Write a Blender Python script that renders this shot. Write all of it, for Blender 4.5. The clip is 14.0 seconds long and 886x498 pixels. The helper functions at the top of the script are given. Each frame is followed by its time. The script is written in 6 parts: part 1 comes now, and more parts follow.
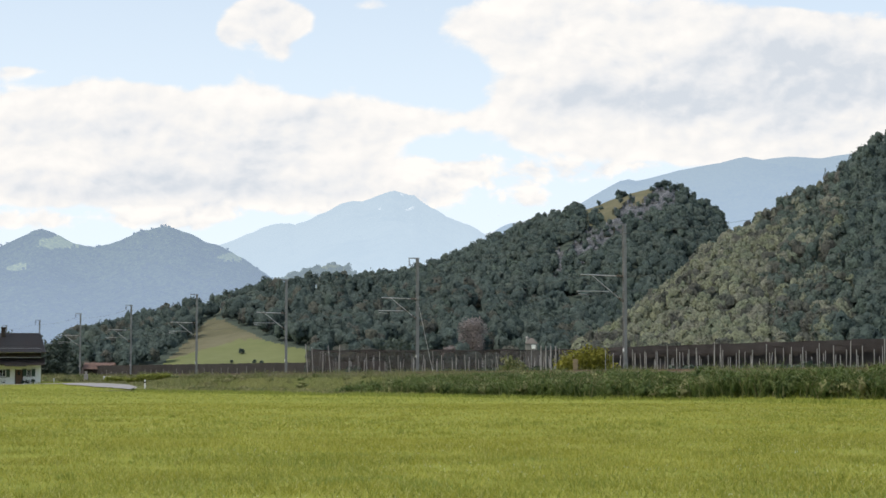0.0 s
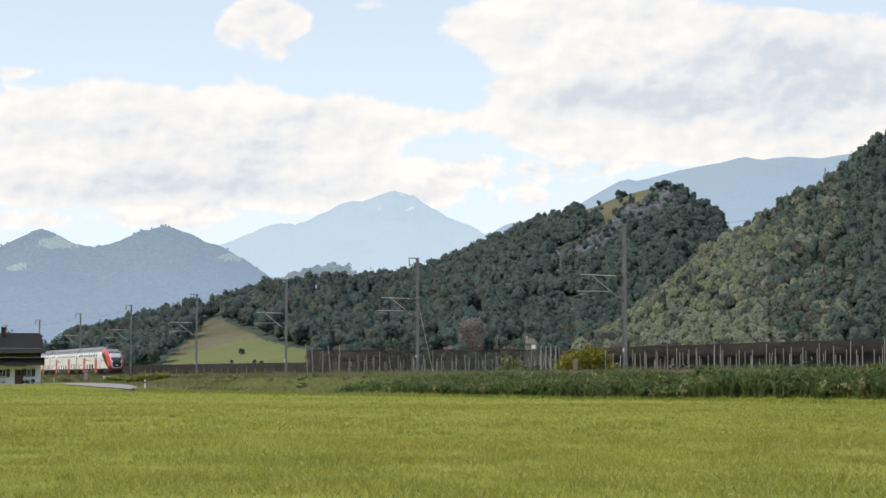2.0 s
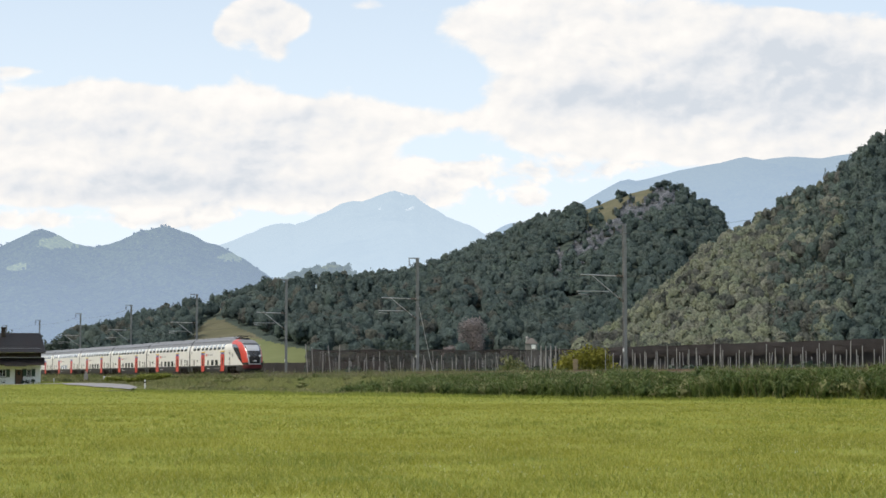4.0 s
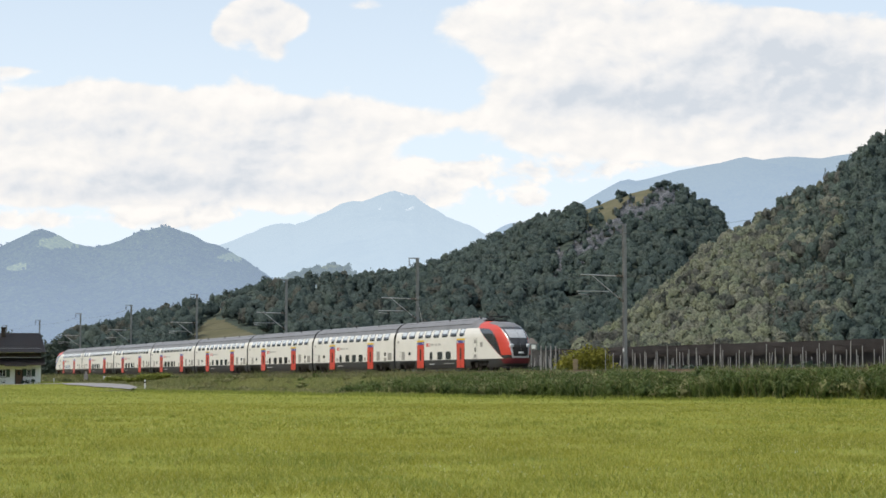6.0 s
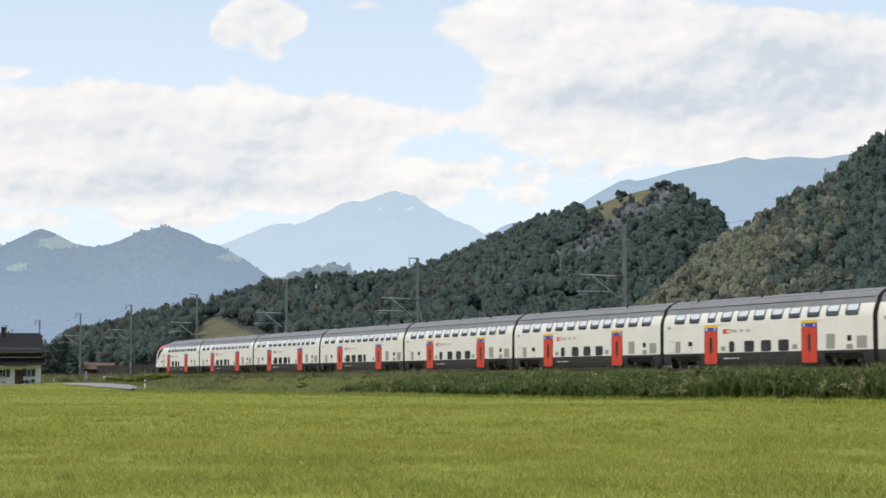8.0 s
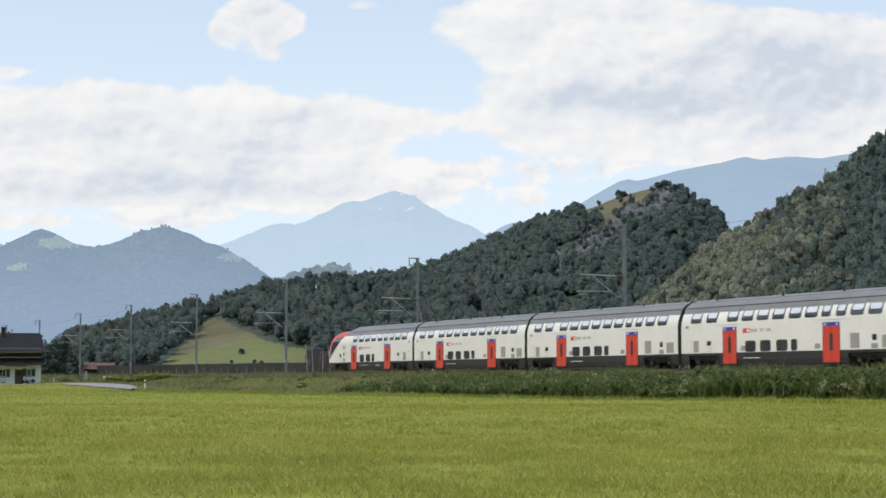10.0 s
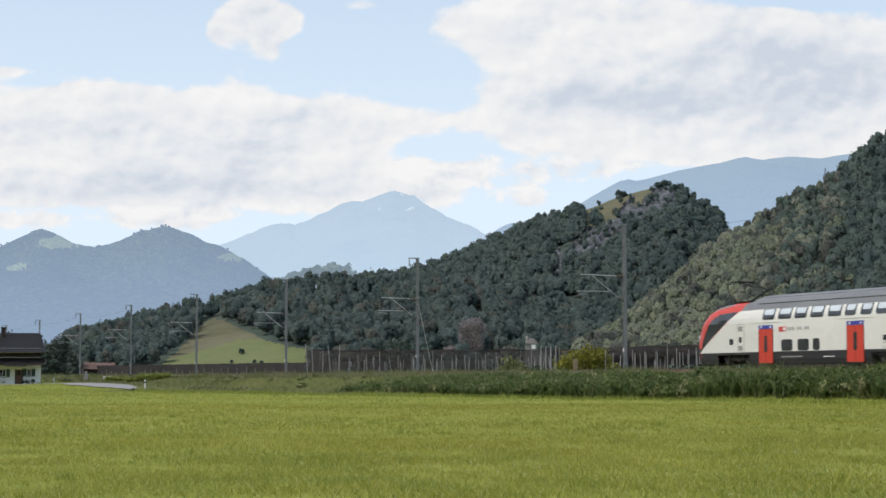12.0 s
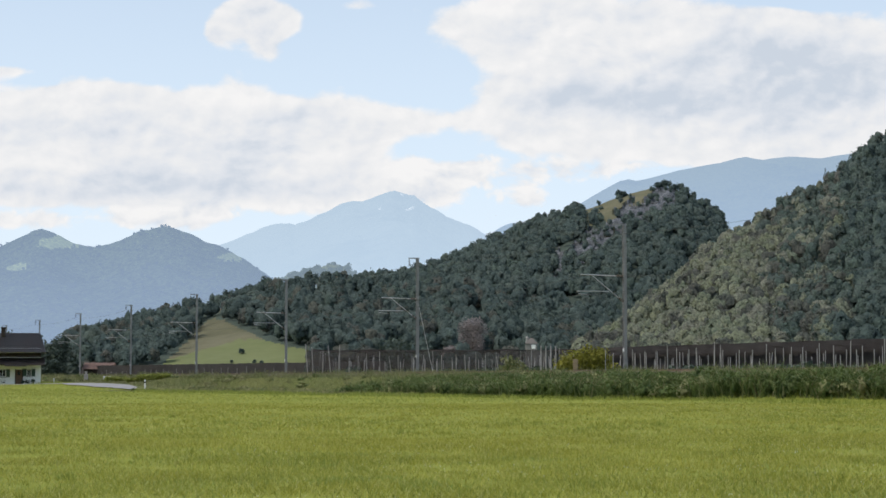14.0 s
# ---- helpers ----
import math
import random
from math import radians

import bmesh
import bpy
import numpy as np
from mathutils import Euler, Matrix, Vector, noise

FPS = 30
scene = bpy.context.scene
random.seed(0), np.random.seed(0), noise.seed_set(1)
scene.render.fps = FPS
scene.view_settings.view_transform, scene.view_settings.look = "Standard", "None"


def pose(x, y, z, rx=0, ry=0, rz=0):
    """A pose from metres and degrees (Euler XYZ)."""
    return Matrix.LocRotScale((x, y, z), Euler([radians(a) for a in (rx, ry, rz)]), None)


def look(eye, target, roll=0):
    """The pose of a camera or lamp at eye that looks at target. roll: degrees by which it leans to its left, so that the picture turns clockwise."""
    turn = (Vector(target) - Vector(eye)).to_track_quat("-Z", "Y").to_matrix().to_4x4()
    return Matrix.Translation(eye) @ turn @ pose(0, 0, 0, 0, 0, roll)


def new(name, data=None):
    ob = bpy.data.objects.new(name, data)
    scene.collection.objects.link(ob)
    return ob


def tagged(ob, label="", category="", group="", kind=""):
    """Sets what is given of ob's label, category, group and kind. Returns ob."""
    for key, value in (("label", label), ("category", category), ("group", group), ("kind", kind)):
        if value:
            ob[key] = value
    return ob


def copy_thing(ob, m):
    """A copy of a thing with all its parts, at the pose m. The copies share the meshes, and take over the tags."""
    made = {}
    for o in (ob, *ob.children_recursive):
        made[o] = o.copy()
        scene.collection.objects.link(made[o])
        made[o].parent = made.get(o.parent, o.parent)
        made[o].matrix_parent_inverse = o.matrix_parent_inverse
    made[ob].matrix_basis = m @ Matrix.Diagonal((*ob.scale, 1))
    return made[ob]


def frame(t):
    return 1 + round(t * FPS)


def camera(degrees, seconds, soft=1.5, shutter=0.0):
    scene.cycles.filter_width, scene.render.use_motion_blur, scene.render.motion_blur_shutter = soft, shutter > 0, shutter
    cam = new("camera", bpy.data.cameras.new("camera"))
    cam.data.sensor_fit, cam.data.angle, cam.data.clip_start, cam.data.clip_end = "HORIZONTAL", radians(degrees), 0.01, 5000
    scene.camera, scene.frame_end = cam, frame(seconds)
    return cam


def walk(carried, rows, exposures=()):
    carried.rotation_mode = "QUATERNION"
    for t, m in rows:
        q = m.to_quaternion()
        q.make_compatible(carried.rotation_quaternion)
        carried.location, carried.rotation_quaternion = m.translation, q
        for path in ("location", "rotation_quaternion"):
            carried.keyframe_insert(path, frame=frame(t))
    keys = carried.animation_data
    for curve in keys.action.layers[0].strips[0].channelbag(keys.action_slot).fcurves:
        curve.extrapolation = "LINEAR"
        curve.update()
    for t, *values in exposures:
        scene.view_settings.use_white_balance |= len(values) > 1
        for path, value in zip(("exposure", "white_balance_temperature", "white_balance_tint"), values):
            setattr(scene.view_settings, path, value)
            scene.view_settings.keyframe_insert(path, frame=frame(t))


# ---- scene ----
# ---- camera: on a tripod at the edge of the meadow, standing still ----
LENS = 26.75
PITCH = 3.99
EYE = 1.2
cam = camera(LENS, 14.0, soft=1.6, shutter=0.15)
CAM_POSE = pose(0, 0, EYE, 90 + PITCH, 0, 0)
walk(cam, [(0.0, CAM_POSE), (14.0, CAM_POSE)], exposures=[(0.0, 0.07, 6690, 10), (6.0, 0.05, 6690, 10), (8.0, 0.02, 6560, 10), (11.0, -0.05, 6400, 10), (14.0, -0.07, 6400, 10)])

# the railway: a straight line, TRACK is a point on its axis, AWAY its way into the distance, SIDE points to the meadow
TRACK = Vector((3.97, 159.5, 0.0))
AWAY = Vector((-0.3775, 0.9260, 0.0)).normalized()
SIDE = Vector((-AWAY.y, AWAY.x, 0.0))
RAIL_Z = 1.88
SPEED = 38.5


def on_track(u, v, z=0.0):
    """World place u metres to the meadow's side of the track's axis and v metres along it."""
    p = TRACK + SIDE * u + AWAY * v
    return Vector((p.x, p.y, z))


# ---- world and sun ----
world = bpy.data.worlds.new("world")
scene.world = world
world.use_nodes = True
wn = world.node_tree
wn.nodes.clear()
sky = wn.nodes.new("ShaderNodeTexSky")
sky.sky_type = "NISHITA"
sky.sun_disc = False
SUN_FROM = Vector((-0.60, -0.25, 0.92)).normalized()
sky.sun_elevation = math.asin(SUN_FROM.z)
sky.sun_rotation = math.atan2(SUN_FROM.x, SUN_FROM.y)
sky.air_density = 1.0
sky.dust_density = 2.0
sky.ozone_density = 1.5
# a bright, humid summer sky: the clear blue with a thin white veil of vapour over it, denser near the horizon
tc = wn.nodes.new("ShaderNodeTexCoord")
sep = wn.nodes.new("ShaderNodeSeparateXYZ")
wn.links.new(tc.outputs["Generated"], sep.inputs[0])
ramp = wn.nodes.new("ShaderNodeMapRange")
ramp.inputs["From Min"].default_value = 0.02
ramp.inputs["From Max"].default_value = 0.30
ramp.inputs["To Min"].default_value = 0.86
ramp.inputs["To Max"].default_value = 0.34
wn.links.new(sep.outputs["Z"], ramp.inputs["Value"])
gain = wn.nodes.new("ShaderNodeVectorMath")
gain.operation = "SCALE"
gain.inputs["Scale"].default_value = 0.115
wn.links.new(sky.outputs[0], gain.inputs[0])
veil = wn.nodes.new("ShaderNodeMix")
veil.data_type = "RGBA"
veil.inputs[7].default_value = (0.735, 0.84, 0.95, 1)
wn.links.new(ramp.outputs[0], veil.inputs[0])
wn.links.new(gain.outputs[0], veil.inputs[6])
bg = wn.nodes.new("ShaderNodeBackground")
bg.inputs["Strength"].default_value = 1.25
wn.links.new(veil.outputs[2], bg.inputs["Color"])
wout = wn.nodes.new("ShaderNodeOutputWorld")
wn.links.new(bg.outputs[0], wout.inputs[0])

sun_data = bpy.data.lights.new("sun", "SUN")
sun_data.energy = 2.6
sun_data.angle = radians(2.0)
sun_data.color = (1.0, 0.93, 0.82)
sun = new("sun", sun_data)
sun.matrix_world = look(SUN_FROM * 100, (0, 0, 0))


# ---- materials ----
class Nodes:
    """Short ways to lay out a material's nodes."""

    def __init__(self, name):
        self.m = bpy.data.materials.new(name)
        self.m.use_nodes = True
        self.t = self.m.node_tree
        self.t.nodes.clear()
        self.out = self.t.nodes.new("ShaderNodeOutputMaterial")

    def add(self, kind, **values):
        n = self.t.nodes.new(kind)
        for k, v in values.items():
            n.inputs[k.replace("_", " ")].default_value = v
        return n

    def link(self, a, b):
        self.t.links.new(a, b)

    def noise(self, scale, detail=4.0, rough=0.55, coord=None, offset=None):
        n = self.add("ShaderNodeTexNoise", Scale=scale, Detail=detail, Roughness=rough)
        if coord is not None:
            self.link(coord, n.inputs["Vector"])
        return n

    def coords(self, which="Object"):
        return self.add("ShaderNodeTexCoord").outputs[which]

    def ramp(self, fac, stops):
        r = self.add("ShaderNodeValToRGB")
        el = r.color_ramp.elements
        while len(el) < len(stops):
            el.new(0.5)
        for e, (p, c) in zip(el, stops):
            e.position = p
            e.color = (*c, 1) if len(c) == 3 else c
        self.link(fac, r.inputs[0])
        return r.outputs[0]

    def mix(self, fac, a, b, mode="MIX"):
        n = self.t.nodes.new("ShaderNodeMix")
        n.data_type = "RGBA"
        n.blend_type = mode
        for sock, v in ((0, fac), (6, a), (7, b)):
            if isinstance(v, (int, float)):
                n.inputs[sock].default_value = v
            elif isinstance(v, tuple):
                n.inputs[sock].default_value = (*v, 1)
            else:
                self.link(v, n.inputs[sock])
        return n.outputs[2]

    def math(self, op, a, b=0.0, c=0.0, clamp=False):
        n = self.t.nodes.new("ShaderNodeMath")
        n.operation = op
        n.use_clamp = clamp
        for i, v in enumerate((a, b, c)):
            if isinstance(v, (int, float)):
                n.inputs[i].default_value = v
            else:
                self.link(v, n.inputs[i])
        return n.outputs[0]

    def bump(self, height, strength, distance):
        b = self.add("ShaderNodeBump", Strength=strength, Distance=distance)
        self.link(height, b.inputs["Height"])
        return b.outputs[0]

    def principled(self, color, rough=0.8, metal=0.0, normal=None, spec=0.5):
        p = self.add("ShaderNodeBsdfPrincipled", Metallic=metal)
        p.inputs["Specular IOR Level"].default_value = spec
        if isinstance(rough, (int, float)):
            p.inputs["Roughness"].default_value = rough
        else:
            self.link(rough, p.inputs["Roughness"])
        if isinstance(color, tuple):
            p.inputs["Base Color"].default_value = (*color, 1)
        else:
            self.link(color, p.inputs["Base Color"])
        if normal is not None:
            self.link(normal, p.inputs["Normal"])
        self.link(p.outputs[0], self.out.inputs[0])
        return p


def worn(name, a, b, rough=0.7, metal=0.0, big=1.0, fine=20.0, bump=0.3, depth=0.005, spec=0.4, dirt=None):
    """A surface whose colour wanders between a and b at two scales, with fine relief and, if given, stains of dirt."""
    n = Nodes(name)
    co = n.coords()
    n1, n2 = n.noise(big, 4, 0.6, co), n.noise(fine, 5, 0.65, co)
    f = n.math("ADD", n.math("MULTIPLY", n1.outputs[0], 0.6), n.math("MULTIPLY", n2.outputs[0], 0.4))
    c = n.ramp(f, [(0.32, a), (0.68, b)])
    if dirt:
        d = n.ramp(n.noise(big * 2.3, 6, 0.7, co).outputs[0], [(0.52, (0, 0, 0)), (0.75, (0.6, 0.6, 0.6))])
        c = n.mix(d, c, dirt)
    n.principled(c, rough, metal, n.bump(n2.outputs[0], bump, depth), spec)
    return n.m


def leafy(name, stops, patch=0.02, patch_tint=(0.8, 0.85, 0.7), translucent=0.3, patch_amount=0.5, gloss=0.3, grain=0.0):
    """Leaves or blades: a colour of its own for each leaf, drifting in patches over the land, with light passing through."""
    n = Nodes(name)
    geo = n.add("ShaderNodeNewGeometry")
    co = n.coords()
    c = n.ramp(geo.outputs["Random Per Island"], stops)
    p = n.noise(patch, 3, 0.6, co)
    pf = n.ramp(p.outputs[0], [(0.40, (0, 0, 0)), (0.62, (patch_amount,) * 3)])
    c = n.mix(pf, c, patch_tint)
    d = n.add("ShaderNodeBsdfPrincipled", Roughness=0.75)
    d.inputs["Specular IOR Level"].default_value = gloss
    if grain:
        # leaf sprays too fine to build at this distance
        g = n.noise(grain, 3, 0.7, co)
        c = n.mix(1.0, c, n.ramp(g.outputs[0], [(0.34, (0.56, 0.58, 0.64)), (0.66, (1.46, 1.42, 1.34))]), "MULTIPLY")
        n.link(n.bump(g.outputs[0], 0.9, 1.2), d.inputs["Normal"])
    t = n.add("ShaderNodeBsdfTranslucent")
    n.link(c, d.inputs["Base Color"])
    n.link(c, t.inputs[0])
    m = n.add("ShaderNodeMixShader", Fac=translucent)
    n.link(d.outputs[0], m.inputs[1])
    n.link(t.outputs[0], m.inputs[2])
    n.link(m.outputs[0], n.out.inputs[0])
    return n.m


def glassy(name, tint, rough=0.05, noise_amount=0.04):
    """Dark, tinted window glass seen from outside: a smooth glossy sheet, faintly uneven."""
    n = Nodes(name)
    co = n.coords()
    h = n.noise(0.8, 2, 0.5, co)
    c = n.ramp(h.outputs[0], [(0.35, tint), (0.7, tuple(min(1, v * 1.6 + 0.004) for v in tint))])
    n.principled(c, rough, 0.0, n.bump(h.outputs[0], noise_amount, 0.02), 0.6)
    return n.m


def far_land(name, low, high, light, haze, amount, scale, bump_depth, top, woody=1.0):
    """Distant slopes behind kilometres of bright summer air, a backdrop; the air's haze is painted in as emission."""
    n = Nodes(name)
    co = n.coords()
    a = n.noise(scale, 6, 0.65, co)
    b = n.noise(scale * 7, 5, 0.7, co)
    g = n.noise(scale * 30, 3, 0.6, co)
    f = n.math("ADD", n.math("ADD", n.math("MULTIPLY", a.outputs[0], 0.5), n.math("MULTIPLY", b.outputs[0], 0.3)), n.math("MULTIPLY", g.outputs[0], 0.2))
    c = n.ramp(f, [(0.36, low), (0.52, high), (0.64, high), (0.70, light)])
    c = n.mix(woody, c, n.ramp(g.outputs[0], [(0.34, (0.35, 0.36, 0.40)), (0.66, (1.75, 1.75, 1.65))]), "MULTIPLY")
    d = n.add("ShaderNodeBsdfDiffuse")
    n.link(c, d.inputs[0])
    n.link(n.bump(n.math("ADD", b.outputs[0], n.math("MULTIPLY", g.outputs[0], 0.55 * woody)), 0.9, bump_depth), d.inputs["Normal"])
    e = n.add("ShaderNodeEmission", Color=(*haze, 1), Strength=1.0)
    # share of painted haze, greater at the foot than at the top
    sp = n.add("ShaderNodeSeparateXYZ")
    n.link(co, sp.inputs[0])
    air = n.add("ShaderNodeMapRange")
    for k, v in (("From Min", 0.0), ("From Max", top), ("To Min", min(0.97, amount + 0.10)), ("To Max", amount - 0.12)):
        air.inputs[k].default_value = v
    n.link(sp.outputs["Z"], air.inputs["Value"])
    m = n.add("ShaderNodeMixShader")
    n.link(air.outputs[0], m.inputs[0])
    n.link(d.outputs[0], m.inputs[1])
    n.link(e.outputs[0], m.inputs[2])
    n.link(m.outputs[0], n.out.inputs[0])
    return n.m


M = {}
M["meadow"] = worn("meadow_soil", (0.160, 0.188, 0.029), (0.280, 0.292, 0.053), 0.95, big=0.05, fine=2.6, bump=0.8, depth=0.12, spec=0.1)
M["verge"] = worn("verge_soil", (0.07, 0.09, 0.02), (0.13, 0.13, 0.04), 0.95, big=0.12, fine=2.5, bump=0.8, depth=0.1, spec=0.1)
M["farfield"] = worn("far_field_grass", (0.08, 0.11, 0.02), (0.13, 0.15, 0.035), 0.95, big=0.01, fine=0.3, bump=0.5, depth=0.1, spec=0.1)
M["blade"] = leafy("meadow_blades", [(0.0, (0.140, 0.168, 0.028)), (0.4, (0.283, 0.299, 0.048)), (0.8, (0.416, 0.404, 0.085)), (1.0, (0.605, 0.567, 0.250))], 0.11, (0.416, 0.383, 0.074), 0.5, 0.4, 0.15)
M["reed"] = leafy("reed_blades", [(0.0, (0.034, 0.063, 0.018)), (0.6, (0.074, 0.116, 0.032)), (1.0, (0.149, 0.184, 0.066))], 0.55, (0.130, 0.176, 0.050), 0.35, 0.8)
M["weed"] = leafy("weed_blades", [(0.0, (0.066, 0.097, 0.028)), (0.6, (0.131, 0.165, 0.048)), (1.0, (0.273, 0.259, 0.127))], 0.35, (0.273, 0.259, 0.132), 0.3, 0.75)
M["straw"] = leafy("seed_heads", [(0.0, (0.22, 0.22, 0.09)), (1.0, (0.42, 0.38, 0.20))], 0.3, (0.3, 0.3, 0.14), 0.3, 0.4)
M["petal"] = leafy("white_petals", [(0.0, (0.62, 0.62, 0.56)), (1.0, (0.80, 0.80, 0.74))], 0.3, (0.7, 0.7, 0.6), 0.3, 0.3)
M["bush"] = leafy("yellow_green_leaves", [(0.0, (0.146, 0.144, 0.023)), (0.6, (0.254, 0.243, 0.035)), (1.0, (0.351, 0.316, 0.059))], 0.6, (0.098, 0.129, 0.023), 0.3, 0.4)
M["lush"] = leafy("lush_roadside_leaves", [(0.0, (0.130, 0.155, 0.030)), (0.6, (0.210, 0.235, 0.046)), (1.0, (0.300, 0.310, 0.075))], 0.6, (0.180, 0.215, 0.045), 0.35, 0.5)
M["tree_leaf"] = leafy("dark_tree_leaves", [(0.0, (0.055, 0.078, 0.064)), (0.6, (0.066, 0.092, 0.072)), (1.0, (0.078, 0.106, 0.081))], 0.2, (0.046, 0.057, 0.029), 0.25, 0.4, 0.5)
# distance haze is put into the slope leaf colours as a blue cast
M["wood"] = leafy("haze_tinted_slope_leaves", [(0.0, (0.073, 0.108, 0.102)), (0.55, (0.086, 0.126, 0.118)), (1.0, (0.102, 0.144, 0.130))], 0.06, (0.113, 0.146, 0.128), 0.4, 0.6, 0.25, 0.9)
# wood_light and wood_pale carry painted sunlight for the near hill's lower left
M["wood_light"] = leafy("painted_sunlit_leaves", [(0.0, (0.144, 0.177, 0.121)), (0.55, (0.164, 0.196, 0.134)), (1.0, (0.194, 0.220, 0.151))], 0.06, (0.210, 0.213, 0.175), 0.3, 0.7, 0.25, 0.9)
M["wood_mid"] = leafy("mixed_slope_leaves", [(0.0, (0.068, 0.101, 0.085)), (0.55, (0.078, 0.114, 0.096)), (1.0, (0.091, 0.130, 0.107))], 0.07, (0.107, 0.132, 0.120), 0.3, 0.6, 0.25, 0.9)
M["wood_deep"] = leafy("haze_tinted_deep_green_leaves", [(0.0, (0.058, 0.089, 0.086)), (0.6, (0.069, 0.104, 0.099)), (1.0, (0.084, 0.121, 0.110))], 0.06, (0.086, 0.121, 0.108), 0.4, 0.5, 0.25, 0.9)
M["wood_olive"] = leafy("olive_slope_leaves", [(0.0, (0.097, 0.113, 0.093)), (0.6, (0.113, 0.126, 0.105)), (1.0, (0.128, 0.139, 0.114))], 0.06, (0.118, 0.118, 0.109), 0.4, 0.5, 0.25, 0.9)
M["wood_pale"] = leafy("painted_sunlit_pale_leaves", [(0.0, (0.195, 0.224, 0.146)), (0.6, (0.223, 0.254, 0.166)), (1.0, (0.247, 0.273, 0.183))], 0.06, (0.225, 0.229, 0.178), 0.4, 0.5, 0.25, 0.9)
M["herb"] = leafy("meadow_herb_leaves", [(0.0, (0.179, 0.246, 0.050)), (0.6, (0.269, 0.336, 0.078)), (1.0, (0.403, 0.426, 0.179))], 0.4, (0.448, 0.403, 0.078), 0.4, 0.5, 0.2)
M["dark_blade"] = leafy("shaded_meadow_blades", [(0.0, (0.149, 0.201, 0.038)), (0.6, (0.232, 0.279, 0.056)), (1.0, (0.365, 0.376, 0.087))], 0.3, (0.332, 0.352, 0.087), 0.4, 0.5, 0.15)
M["dead_leaf"] = leafy("withered_leaves", [(0.0, (0.256, 0.225, 0.215)), (1.0, (0.356, 0.312, 0.300))], 0.2, (0.300, 0.269, 0.256), 0.4, 0.4)
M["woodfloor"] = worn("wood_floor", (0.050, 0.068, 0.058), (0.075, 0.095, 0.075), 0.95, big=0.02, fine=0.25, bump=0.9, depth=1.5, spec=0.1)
M["hillgrass"] = worn("hill_pasture", (0.085, 0.088, 0.052), (0.160, 0.148, 0.092), 0.95, big=0.015, fine=0.15, bump=0.6, depth=0.8, spec=0.1)
M["field"] = worn("mown_field", (0.120, 0.142, 0.058), (0.160, 0.175, 0.080), 0.95, big=0.02, fine=0.2, bump=0.4, depth=0.4, spec=0.1)
def cliff(name):
    """Weathered limestone, streaked down its face."""
    n = Nodes(name)
    mp = n.add("ShaderNodeMapping", Scale=(1.0, 1.0, 0.35))
    n.link(n.coords(), mp.inputs["Vector"])
    a, b = n.noise(0.10, 6, 0.7, mp.outputs[0]), n.noise(0.45, 5, 0.7, mp.outputs[0])
    f = n.math("ADD", n.math("MULTIPLY", a.outputs[0], 0.6), n.math("MULTIPLY", b.outputs[0], 0.4))
    c = n.ramp(f, [(0.36, (0.035, 0.042, 0.040)), (0.47, (0.105, 0.112, 0.120)), (0.55, (0.165, 0.178, 0.195)), (0.66, (0.235, 0.245, 0.26))])
    n.principled(c, 0.9, 0.0, n.bump(f, 1.0, 7.0), 0.2)
    return n.m


M["rock"] = cliff("limestone_crag")
M["bark"] = worn("bark", (0.05, 0.035, 0.022), (0.11, 0.085, 0.06), 0.95, big=2, fine=14, bump=0.8, depth=0.03)
M["ballast"] = worn("ballast_stone", (0.10, 0.085, 0.07), (0.24, 0.21, 0.18), 0.95, big=1.2, fine=16, bump=1.0, depth=0.05)
M["rail"] = worn("rail_steel", (0.14, 0.08, 0.05), (0.25, 0.18, 0.13), 0.55, 0.6, big=3, fine=30, bump=0.2)
M["sleeper"] = worn("concrete_sleeper", (0.11, 0.10, 0.09), (0.18, 0.165, 0.15), 0.9, big=2, fine=25)
M["steel"] = worn("galvanised_mast", (0.22, 0.217, 0.21), (0.34, 0.335, 0.325), 0.55, 0.10, big=1.0, fine=12, bump=0.2)
M["tube"] = worn("aluminium_tube", (0.42, 0.42, 0.41), (0.58, 0.58, 0.56), 0.45, 0.5, big=3, fine=30, bump=0.1)
M["wire"] = worn("copper_wire", (0.08, 0.075, 0.065), (0.13, 0.12, 0.10), 0.5, 0.7, big=3, fine=30, bump=0.1)
def thin_net(name, colour, holes):
    """A loose mesh fabric with gaps too fine to see."""
    n = Nodes(name)
    d = n.add("ShaderNodeBsdfDiffuse", Color=(*colour, 1))
    t = n.add("ShaderNodeBsdfTransparent")
    w = n.noise(1.4, 3, 0.6, n.coords())
    f = n.ramp(w.outputs[0], [(0.3, (holes * 0.6,) * 3), (0.7, (min(1, holes * 1.4),) * 3)])
    m = n.add("ShaderNodeMixShader")
    n.link(f, m.inputs[0])
    n.link(d.outputs[0], m.inputs[1])
    n.link(t.outputs[0], m.inputs[2])
    n.link(m.outputs[0], n.out.inputs[0])
    return n.m


M["net_thin"] = thin_net("loose_hail_net", (0.105, 0.094, 0.090), 0.34)
M["road"] = worn("road_asphalt", (0.20, 0.195, 0.19), (0.30, 0.29, 0.28), 0.9, big=0.4, fine=18, bump=0.5, depth=0.01)
M["net"] = worn("hail_net", (0.060, 0.053, 0.051), (0.094, 0.083, 0.080), 0.9, big=0.5, fine=9, bump=0.6, depth=0.04)
M["post"] = worn("concrete_post", (0.24, 0.23, 0.22), (0.38, 0.365, 0.35), 0.9, big=1.5, fine=18, dirt=(0.18, 0.16, 0.13))
M["timber"] = worn("weathered_timber", (0.15, 0.11, 0.07), (0.27, 0.21, 0.14), 0.9, big=2.0, fine=22)
M["white_wall"] = worn("white_render", (0.82, 0.82, 0.81), (0.90, 0.90, 0.89), 0.9, big=0.7, fine=14, dirt=(0.70, 0.69, 0.66))
